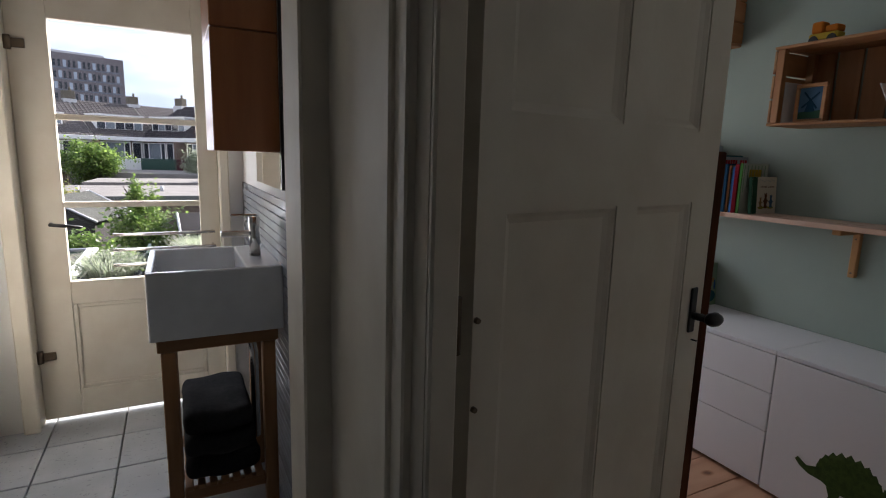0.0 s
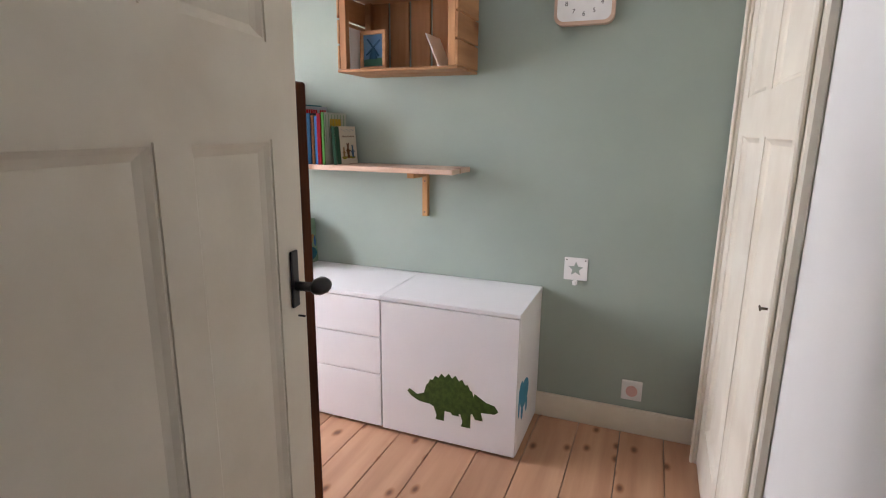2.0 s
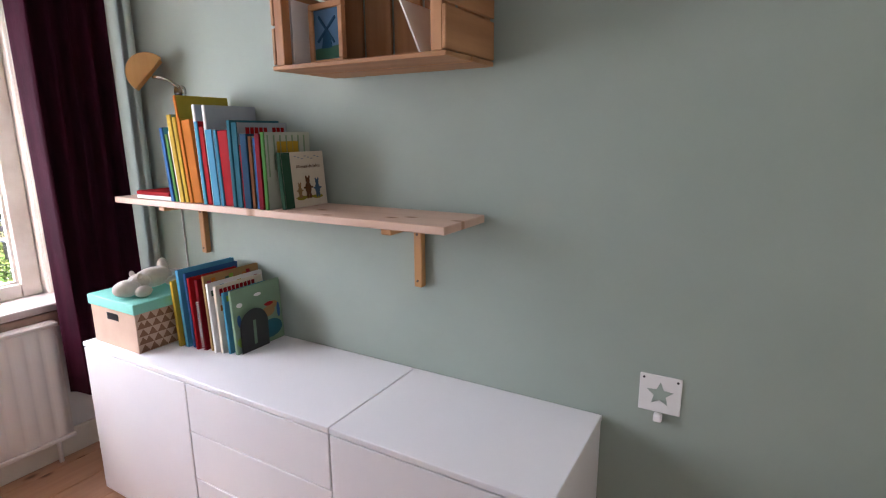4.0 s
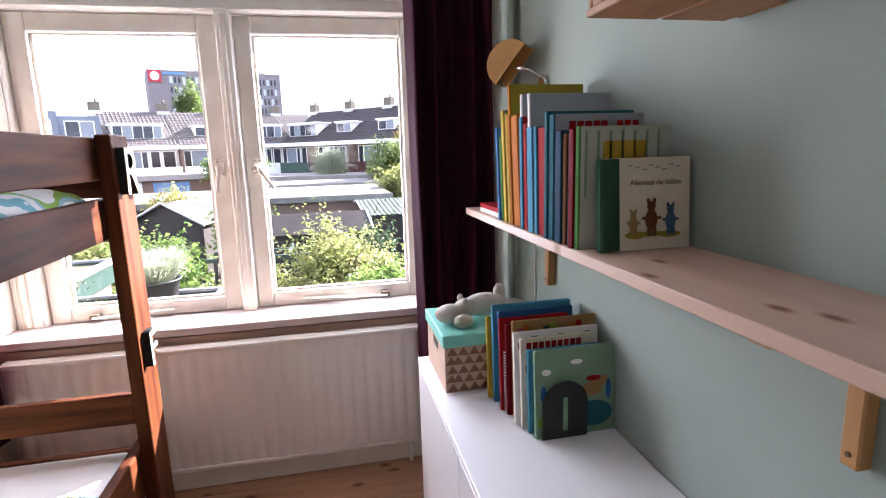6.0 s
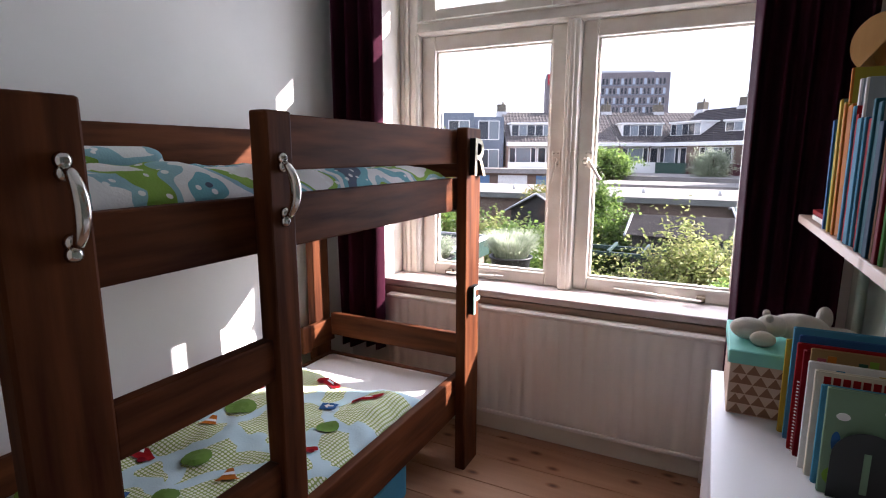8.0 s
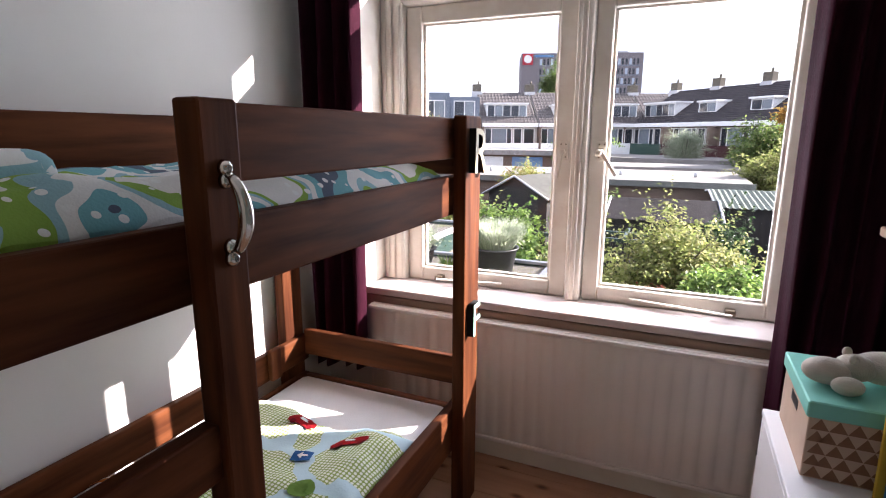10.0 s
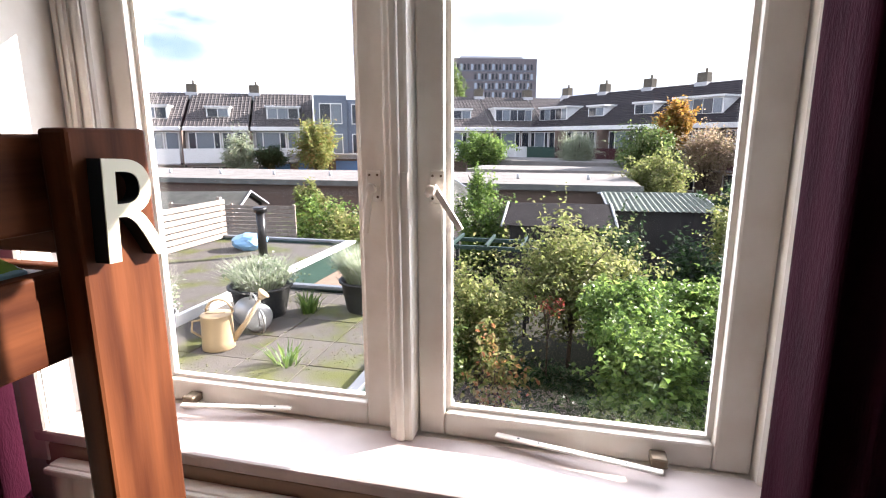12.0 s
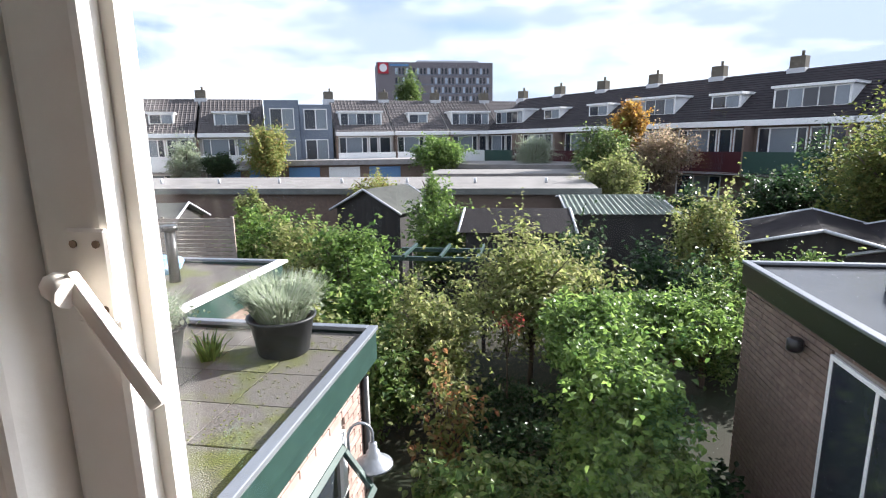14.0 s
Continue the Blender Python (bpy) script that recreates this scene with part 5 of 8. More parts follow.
def house(label, roofmat, wallmat, dorms, panel, glass, ribbed):
    h = thing("house", label, "house", (0, 0, 0), group="terraced houses")
    D = 9.0
    part("wall", boxed(0, HW, 0, D, 0, EAVE), wallmat, h, local=True)
    roof_slope(h, HW, roofmat, -0.35, EAVE - 0.1, D / 2, RIDGE, ribbed)
    bm = bmesh.new()
    prism(bm, [(D / 2, RIDGE - 0.02), (D + 0.3, EAVE - 0.1), (D / 2, EAVE)], Matrix(((0, 0, 1, 0), (1, 0, 0, 0), (0, 1, 0, 0), (0, 0, 0, 1))), HW)
    part("roof_back", bm, roofmat, h, local=True)
    bm = bmesh.new()
    prism(bm, [(0, EAVE), (D / 2, EAVE), (D / 2, RIDGE - 0.06)], Matrix(((0, 0, 1, 0), (1, 0, 0, 0), (0, 1, 0, 0), (0, 0, 0, 1))), 0.1)
    part("gable", bm, wallmat, h, local=True)
    part("gutter", boxed(0, HW, -0.48, -0.30, EAVE - 0.30, EAVE + 0.03, 0.02), M_PVC, h, local=True)
    slope = (RIDGE - EAVE) / (D / 2)
    for x0, x1, zb, hh, bars in dorms:
        dormer(h, x0, x1, zb, hh, bars, glass, slope)
    c = part("chimney", boxed(-0.42, 0.42, D / 2 - 0.3, D / 2 + 0.3, RIDGE - 0.5, RIDGE + 0.75, 0.02), M_CHIM, h, local=True)
    part("flashing", boxed(-0.5, 0.5, D / 2 - 0.42, D / 2 + 0.38, RIDGE - 0.55, RIDGE + 0.06), M_LEAD, c, local=True)
    bm = bmesh.new()
    tube(bm, [(0.15, D / 2, RIDGE + 0.75), (0.15, D / 2, RIDGE + 1.05)], 0.09, 8)
    part("pot", bm, M_CHIM, c, local=True)
    # first floor with balcony, ground floor
    wall_window(h, 0.25, 2.75, 3.15, 4.75, 0, [0.25, 0.8], glass)
    wall_window(h, 2.85, 3.65, 2.55, 4.75, 0, [], glass)
    wall_window(h, 3.75, 4.8, 3.15, 4.75, 0, [], glass)
    b = part("balcony", boxed(0.05, HW - 0.05, -1.05, -0.98, 2.2, 3.45), panel, h, local=True)
    part("balcony_floor", boxed(0.05, HW - 0.05, -1.05, 0, 2.15, 2.28), M_CONC, b, local=True)
    part("partition", boxed(-0.05, 0.05, -1.05, 0, 2.15, 4.85), M_BRICKD, h, local=True)
    wall_window(h, 0.3, 3.2, 0.7, 2.0, 0, [0.4, 0.75], glass)
    return h


GL = [M_DARKGLASS, M_LITGLASS, M_DARKGLASS]
GL2 = [M_LITGLASS, M_LITGLASS, M_DARKGLASS]
M_CREAMW = surface("pale_rendered_wall", (0.55, 0.52, 0.48), (0.48, 0.45, 0.42), 2, 0.9, 0.3)
M_GRNPAN = plain("green_balcony_panel", (0.03, 0.07, 0.055), 0.5)
wide = (0.5, 4.2, EAVE + 0.55, 1.15, [0.2, 0.4, 0.6, 0.8])
mid = (1.2, 3.9, EAVE + 0.6, 1.05, [0.33, 0.66])
small = (1.6, 3.4, EAVE + 0.75, 0.85, [0.5])
R1 = house("terraced house with dark tiled roof and small dormer", M_ROOFT, M_BRICKD, [small], M_REDP, GL, False)
R2 = house("terraced house with dark tiled roof and wide white dormer", M_ROOFT, M_BRICKD, [wide], M_GRNPAN, GL, False)
L1 = house("terraced house with brown ribbed roof and wide dormer", M_ROOFB, M_CREAMW, [mid], M_PVC, GL2, True)
L2 = house("terraced house with brown ribbed roof and small dormer", M_ROOFB, M_CREAMW, [small], M_PVC, GL, True)
L3 = house("terraced house with brown roof and long dormer", M_ROOFB, M_CREAMW, [wide], M_PVC, GL, True)


def place(ob, first, m):
    """The first house stands where it was built for; the others are copies."""
    if first:
        ob.matrix_basis = m
        return ob
    return copy_thing(ob, m)


# right-hand row: ridge line from the far end towards the viewer's right
rdir = Vector((0.684, -0.73, 0)).normalized()
rnorm = Vector((-0.73, -0.684, 0)).normalized()
used = set()
for k, kind in enumerate((R2, R1, R1, R2, R1, R2, R1, R1, R2)):
    p = Vector((6.0, 46.4, 0)) + rdir * ((k - 2) * 4.85) + rnorm * 4.5
    ang = math.degrees(math.atan2(rdir.y, rdir.x))
    place(kind, kind not in used, pose(p.x, p.y, G, 0, 0, ang))
    used.add(kind)
# left-hand row, with a modern infill house
ldir = Vector((0.892, 0.452, 0)).normalized()
lnorm = Vector((0.452, -0.892, 0)).normalized()
lang = math.degrees(math.atan2(ldir.y, ldir.x))
for s, kind in ((-16.5, L3), (-11.3, L1), (-6.1, L2), (-0.9, L1), (9.9, L3), (15.0, L2), (20.1, L3), (25.2, L2)):
    p = Vector((-27.1, 43.4, 0)) + ldir * s + lnorm * 4.5
    place(kind, kind not in used, pose(p.x, p.y, G, 0, 0, lang))
    used.add(kind)
p = Vector((-27.1, 43.4, 0)) + ldir * 4.25 + lnorm * 5.2
mod = thing("modern_house", "grey-blue clad modern house between terraces", "house", (p.x, p.y, G), lang)
part("wall", boxed(0, 2.7, 0, 8, 0, 7.75), M_SLATE, mod, local=True)
part("wall", boxed(2.75, 5.4, 0.6, 8, 0, 7.45), M_SLATE, mod, local=True)
for x0, x1, y in ((0.4, 2.3, 0), (3.1, 5.0, 0.6)):
    for z0 in (2.9, 5.4):
        wall_window(mod, x0, x1, z0, z0 + 1.7, y, [0.5], GL)

# ---- garages ----
gar = thing("garage_row", "low garage row with gravelled flat roof, back wall", "garage", (-12, 23, G))
part("wall", boxed(-34, 2.7, 19.75, 26.5, G, -0.55), M_BRICKD, gar)
part("roof", boxed(-34.1, 2.85, 19.6, 26.7, -0.549, -0.40), M_GRAVEL, gar)
part("roof_trim", boxed(-34.15, 2.9, 19.52, 19.599, -0.60, -0.37), M_SHEDR, gar)
for x in range(-32, 2, 3):
    bm = bmesh.new()
    tube(bm, [(x, 22.5, -0.40), (x, 22.5, -0.18)], 0.07, 8)
    part("vent", bm, M_LEAD, gar)
g2 = thing("garage_row", "low garage row with blue and white doors", "garage", (-20, 40, G), 7.0)
part("wall", boxed(-19, 12, 0, 6, 0, 2.55), M_BRICKD, g2, local=True)
part("roof", boxed(-19.2, 12.2, -0.35, 6.2, 2.551, 2.95), M_CONC, g2, local=True)
for k in range(9):
    x = -18.4 + k * 3.25
    part("garage_door", boxed(x, x + 2.5, -0.04, -0.002, 0.05, 2.4), (M_BLUE, M_PVC, M_PVC, M_BLUE, M_BLUE, M_BLUE, M_PVC, M_BLUE, M_PVC)[(k + 8) % 9], g2, local=True)
g3 = thing("garage_row", "low garage row with pale gravelled roof", "garage", (-2, 38, G), -18)
part("wall", boxed(-5, 8, 0, 6, 0, 2.3), M_BRICKD, g3, local=True)
part("roof", boxed(-5.2, 8.2, -0.3, 6.2, 2.301, 2.62), M_GRAVEL, g3, local=True)
part("garage_door", boxed(-3, -1.5, -0.04, -0.002, 0.05, 2.2), M_PVC, g3, local=True)
g4 = thing("garage_row", "low garage row with pale gravelled roof", "garage", (-3.5, 29.5, G), -3)
part("wall", boxed(-2, 8.0, 0, 4, 0, 2.25), M_BRICKD, g4, local=True)
part("roof", boxed(-2.2, 8.3, -0.3, 4.3, 2.251, 2.5), M_GRAVEL, g4, local=True)

# ---- office tower ----
ta, tb = Vector((-46, 160, 0)), Vector((-12.4, 171.5, 0))
tl = (tb - ta).length
tw = thing("office_tower", "tall grey office block with rows of windows", "office building", (ta.x, ta.y, G), math.degrees(math.atan2(tb.y - ta.y, tb.x - ta.x)))
M_TOWER = surface("grey_purple_brick", (0.20, 0.178, 0.188), (0.17, 0.152, 0.162), 0.5, 0.85, 0.2, fine=3)
part("wall", boxed(0, tl, 0, 14, 0, 27.7), M_TOWER, tw, local=True)
part("plant_room", boxed(tl * 0.35, tl * 0.9, 4, 10, 27.7, 28.8), M_LEAD, tw, local=True)
for r in range(9):
    z = 24.3 - r * 2.75
    bm = bmesh.new()
    gl = bmesh.new()
    for k in range(27):
        x = 5.4 + k * (tl - 6.2) / 27
        if 7 <= k <= 9 and r != 0:
            continue
        (box(gl, x, x + 0.55, -0.10, 0.02, z, z + 1.7) if (k + r) % 3 else box(bm, x, x + 0.72, -0.10, 0.02, z, z + 1.7))
    part("window_strip", bm, M_TOWERLIT, tw, local=True)
    part("window_strip", gl, M_DARKGLASS, tw, local=True)
    part("band", boxed(5.2, tl - 0.5, -0.06, 0.02, z - 0.35, z - 0.1), M_SLATE, tw, local=True)
bm = boxed(0.3, 3.4, -0.25, -0.02, 24.4, 27.5)
part("sign", bm, plain("red_sign_board", (0.45, 0.03, 0.05), 0.5), tw, local=True)
bm = bmesh.new()
tube(bm, [(1.85, -0.27, 26.0), (1.85, -0.4, 26.0)], 1.15, 20)
part("sign_disc", bm, M_PVC, tw, local=True)
part("sign_strip", boxed(3.8, 9.5, -0.2, -0.02, 26.5, 27.2), M_BLUE, tw, local=True)

# ---- loose things in the bedroom ----
def inked(name, c, rough=0.5):
    m = plain(name, c, 0.62)
    m.node_tree.nodes["Principled BSDF"].inputs["Specular IOR Level"].default_value = 0.02
    return m


INK = {n: inked("print_" + n, c) for n, c in dict(
    white=(0.75, 0.74, 0.72), cream=(0.66, 0.60, 0.48), red=(0.286, 0.014, 0.017), darkred=(0.150, 0.008, 0.014), orange=(0.422, 0.136, 0.020),
    yellow=(0.449, 0.306, 0.041), olive=(0.286, 0.245, 0.034), lightblue=(0.068, 0.245, 0.374), blue=(0.034, 0.109, 0.272), navy=(0.014, 0.048, 0.088),
    teal=(0.024, 0.109, 0.143), grey=(0.30, 0.345, 0.38), greyblue=(0.068, 0.129, 0.204), green=(0.068, 0.184, 0.048), mint=(0.20, 0.30, 0.20),
    darkgreen=(0.034, 0.088, 0.054), pink=(0.340, 0.068, 0.095), brown=(0.136, 0.061, 0.027), tan=(0.306, 0.190, 0.082), black=(0.02, 0.02, 0.02), leaf=(0.20, 0.36, 0.05), paper=(0.72, 0.69, 0.62), lilac=(0.150, 0.122, 0.245), sage=(0.40, 0.44, 0.37)).items()}


def book(y, thick, height, depth, colour, z=1.1412, front=0.876, lean=0.0, spine=None, label="", category="book", group="books on the wall shelf"):
    """Upright book: cover boards, page block and a rounded spine; the spine faces the room."""
    b = thing("book", label or "upright %s picture book on the shelf" % colour, category, (front + depth / 2, y - thick / 2, z), group=group)
    m = Matrix.Translation((front, y, z)) @ Matrix.Rotation(radians(lean), 4, "X")
    t = min(0.0025, thick * 0.2)
    bm = bmesh.new()
    box(bm, 0.004, depth, -t, 0, 0, height, 0.0006)
    box(bm, 0.004, depth, -thick, -thick + t, 0, height, 0.0006)
    bm.transform(m)
    part("cover", bm, INK[colour], b)
    bm = boxed(0, 0.006, -thick, 0, 0, height, min(0.002, thick * 0.3), 2)
    bm.transform(m)
    part("spine", bm, INK[spine or colour], b)
    bm = boxed(0.006, depth - 0.004, -thick + t, -t, 0.003, height - 0.003)
    bm.transform(m)
    part("page_block", bm, INK["paper"], b)
    return b, m


BOOKS = [("lightblue", 0.012, 0.225, 0.16, "blue"), ("pink", 0.010, 0.205, 0.15, "green"), ("green", 0.012, 0.215, 0.16, "white"), ("mint", 0.014, 0.262, 0.19, "yellow"),
         ("yellow", 0.012, 0.255, 0.18, "yellow"), ("olive", 0.008, 0.318, 0.205, "orange"), ("yellow", 0.010, 0.25, 0.17, "orange"), ("orange", 0.030, 0.245, 0.16, "orange"),
         ("grey", 0.008, 0.288, 0.20, "white"), ("red", 0.010, 0.24, 0.17, "lightblue"), ("white", 0.014, 0.225, 0.17, "red"), ("grey", 0.008, 0.285, 0.205, "white"),
         ("white", 0.022, 0.235, 0.17, "lightblue"), ("blue", 0.010, 0.235, 0.16, "lightblue"), ("red", 0.032, 0.232, 0.17, "red"), ("teal", 0.010, 0.262, 0.20, "teal"),
         ("grey", 0.016, 0.255, 0.205, "teal"), ("darkred", 0.010, 0.19, 0.14, "red"), ("navy", 0.020, 0.222, 0.15, "navy"), ("mint", 0.010, 0.215, 0.16, "brown"),
         ("green", 0.012, 0.21, 0.16, "blue"), ("darkred", 0.014, 0.222, 0.17, "darkred"), ("sage", 0.010, 0.226, 0.19, "green")]
y = -0.945
for k, (c, t, hh, d, sp) in enumerate(BOOKS):
    t, hh = t * 1.44, hh * (1.12 if k < 12 else 1.03)
    b, m = book(y, t, hh, d, c, front=0.858 + 0.004 * ((k * 7) % 3), lean=-5.5 if k < 8 else -2.5 if k < 15 else 0, spine=sp)
    if k == 16:
        for i in range(9):
            if i != 5:
                bm = boxed(0.035 + i * 0.018, 0.049 + i * 0.018, -t - 0.0012, -t - 0.0002, 0.224, 0.248)
                bm.transform(m)
                part("title_bar", bm, INK["red"], b)
    if k == 22:
        bm = boxed(0.05, 0.14, -t - 0.0012, -t - 0.0002, 0.165, 0.205)
        bm.transform(m)
        part("title_label", bm, INK["yellow"], b)
        for i in range(7):
            bm = boxed(0.012 + i * 0.025, 0.017 + i * 0.025, -t - 0.0012, -t - 0.0002, 0.10 + 0.02 * (i % 3), 0.224)
            bm.transform(m)
            part("reed", bm, INK["mint"], b)
    y -= t + 0.0012
for k, (c, z) in enumerate((("white", 1.1412), ("red", 1.1552))):
    solid("book", boxed(0.87, 1.03, -0.925 + 0.01 * k, -0.72, z, z + 0.0135, 0.0015), INK[c], "thin %s book lying flat on the shelf" % c, "book")

# book with three painted animals, leaning in front
y = -1.455
b, m = book(y, 0.016, 0.172, 0.185, "cream", front=0.886, lean=-4, spine="darkgreen", label="square cream picture book with painted animals leaning on books", group="")
fy = -0.0175
bm = boxed(0.0045, 0.038, fy, -0.0162, 0.001, 0.171)
bm.transform(m)
part("cloth_strip", bm, INK["darkgreen"], b)
base = m @ Matrix(((1, 0, 0, 0), (0, 0, -1, fy), (0, 1, 0, 0), (0, 0, 0, 1)))


def blob(pts_list, mat, name, dep=0.0008):
    for cx, cy, rx, ry in pts_list:
        bm = bmesh.new()
        prism(bm, [(cx + rx * math.cos(2 * math.pi * i / 18), cy + ry * math.sin(2 * math.pi * i / 18)) for i in range(18)], base, dep)
        part(name, bm, mat, b)
        dep += 0.0002


for ax, foot, size, ink in ((0.103, 0.030, 1.0, "brown"), (0.143, 0.030, 0.86, "greyblue"), (0.066, 0.032, 0.68, "tan")):
    q = lambda u, w, ru, rw: (ax + u * size, foot + w * size, ru * size, rw * size)
    blob([q(0, 0.027, 0.0125, 0.020), q(0, 0.052, 0.0085, 0.009), q(-0.0065, 0.062, 0.003, 0.005), q(0.0065, 0.062, 0.003, 0.005), q(-0.005, 0.004, 0.0045, 0.009),
          q(0.006, 0.004, 0.0045, 0.009), q(-0.014, 0.030, 0.006, 0.003), q(0.014, 0.030, 0.006, 0.003)], INK[ink], "painted_shape")
blob([(0.103, 0.030, 0.058, 0.004), (0.07, 0.029, 0.02, 0.007), (0.142, 0.028, 0.022, 0.006)], INK["olive"], "painted_shape", 0.0003)
blob([(0.06 + 0.014 * i, 0.158 - 0.004 * (i % 3), 0.005, 0.0016) for i in range(8)], INK["grey"], "painted_shape", 0.0003)
bar_text("title", "Allemaal de liefste", 0.0145, base @ Matrix.Translation((0.112, 0.126, 0.0006)), INK["brown"], b, 0.0002)

# magazines and bookend on the cabinet
MAG = [("yellow", 0.010, 0.19, 0.18), ("lightblue", 0.012, 0.222, 0.25), ("blue", 0.008, 0.214, 0.22), ("red", 0.010, 0.205, 0.2), ("darkred", 0.012, 0.20, 0.21),
       ("tan", 0.008, 0.212, 0.245), ("white", 0.008, 0.195, 0.25), ("cream", 0.010, 0.188, 0.2), ("lightblue", 0.008, 0.172, 0.19)]
y = -0.955
for k, (c, t, hh, d) in enumerate(MAG):
    d = min(d, 0.235)
    b, m = book(y, t * 1.3, hh * 1.27, d, c, z=0.6222, front=0.816 + 0.004 * k + 0.005 * (k % 3), lean=-3, label="upright %s children's magazine on the cabinet" % c, category="magazine", group="magazines on the cabinet")
    if k == 4:
        bm = bmesh.new()
        for i in range(22):
            tube(bm, [(-0.003, 0.001, 0.006 + i * 0.008), (-0.005, -t / 2, 0.008 + i * 0.008), (-0.003, -t - 0.001, 0.010 + i * 0.008)], 0.0013, 5)
        bm.transform(m)
        part("wire_binding", bm, INK["white"], b)
    if k in (5, 6, 7, 8):
        inks = ("orange", "leaf", "red", "lightblue", "yellow", "pink", "darkgreen")
        for i in range(11):
            x0 = 0.012 + i * 0.0185
            if x0 + 0.016 < d:
                zt = hh * 1.27 - 0.012 - 0.007 * ((i * 3 + k) % 4) - (0.035 if k == 7 else 0)
                bm = boxed(x0, x0 + 0.016, -t * 1.3 - 0.0009, -t * 1.3 - 0.0001, zt - 0.02 - 0.006 * (i % 3), zt)
                bm.transform(m)
                part("cover_picture", bm, INK[inks[(i * 2 + k) % 7]], b)
    if k == 7:
        for i in range(9):
            bm = boxed(0.015 + i * 0.017, 0.028 + i * 0.017, -t * 1.3 - 0.0014, -t * 1.3 - 0.0004, 0.203 - (i % 2) * 0.003, 0.229)
            bm.transform(m)
            part("title_bar", bm, INK["red"], b)
    y -= t * 1.3 + 0.0145
b, m = book(y - 0.004, 0.012, 0.226, 0.214, "mint", z=0.6222, front=0.864, lean=-3, label="green picture book with a painted landscape behind a bookend", category="book", group="")
base = m @ Matrix(((1, 0, 0, 0), (0, 0, -1, -0.0122), (0, 1, 0, 0), (0, 0, 0, 1)))
blob([(0.155, 0.05, 0.052, 0.034)], INK["teal"], "painted_shape", 0.0003)
blob([(0.045, 0.04, 0.04, 0.026)], INK["leaf"], "painted_shape", 0.0003)
blob([(0.17, 0.135, 0.026, 0.014), (0.15, 0.115, 0.03, 0.018)], INK["tan"], "painted_shape")
blob([(0.155, 0.143, 0.020, 0.007)], INK["red"], "painted_shape", 0.0012)
blob([(0.022, 0.115, 0.008, 0.022), (0.196, 0.11, 0.007, 0.028)], INK["blue"], "painted_shape")
blob([(0.03, 0.17, 0.012, 0.008), (0.11, 0.19, 0.016, 0.006)], INK["white"], "painted_shape")
by = y - 0.022
end = thing("bookend", "black arched metal bookend with a slot", "bookend", (0.94, by, 0.6222))
bm = bmesh.new()
arch = lambda w, h0, x: [(x - w, 0)] + [(x + w * math.cos(math.pi - math.pi * i / 16), h0 + w * math.sin(math.pi - math.pi * i / 16)) for i in range(17)] + [(x + w, 0)]
mm = Matrix.Translation((0.876, by, 0.6222)) @ Matrix(((1, 0, 0, 0), (0, 0, -1, 0), (0, 1, 0, 0), (0, 0, 0, 1)))
prism(bm, arch(0.06, 0.09, 0.062), mm, 0.002)
part("plate", bm, M_BLACK, end)
bm = bmesh.new()
prism(bm, [(0.056, 0.02), (0.056, 0.108), (0.068, 0.108), (0.068, 0.02)], mm @ Matrix.Translation((0, 0, 0.002)), 0.0006)
part("slot", bm, INK["mint"], end)
part("foot", boxed(0.885, 0.99, by, by + 0.016, 0.6222, 0.6236), M_BLACK, end)

# storage box with mint lid
M_KRAFT = surface("kraft_card", (0.55, 0.40, 0.30), (0.49, 0.35, 0.26), 10, 0.8, 0.1)
M_KRAFTD = plain("brown_triangle_print", (0.24, 0.125, 0.07), 0.8)
M_MINT = plain("mint_card", (0.20, 0.56, 0.47), 0.6)
sb = thing("storage_box", "kraft cardboard storage box with triangle print and mint lid", "storage box", (0.84, -0.765, 0.6222))
BXA, BXB, BYA, BYB = 0.702, 0.975, -0.905, -0.625
part("body", boxed(BXA, BXB, BYA, BYB, 0.6222, 0.775, 0.002), M_KRAFT, sb)
part("lid", boxed(BXA - 0.006, BXB + 0.006, BYA - 0.006, BYB + 0.006, 0.7655, 0.803, 0.003), M_MINT, sb, "mint green lid")
for r in range(5):
    for c in range(8):
        x0 = BXA + 0.006 + c * 0.0335 - (0.0165 if r % 2 else 0)
        x0 = max(BXA + 0.002, x0)
        x1 = min(x0 + 0.0335, BXB - 0.002)
        z0 = 0.626 + r * 0.028
        bm = bmesh.new()
        prism(bm, [(x0, z0), (x1, z0), ((x0 + x1) / 2, z0 + 0.026)], Matrix(((1, 0, 0, 0), (0, 0, -1, BYA), (0, 1, 0, 0), (0, 0, 0, 1))), 0.0008)
        part("triangle", bm, M_KRAFTD, sb)
part("hand_hole", boxed(BXA - 0.0012, BXA - 0.0002, -0.80, -0.73, 0.725, 0.75), M_BLACK, sb)

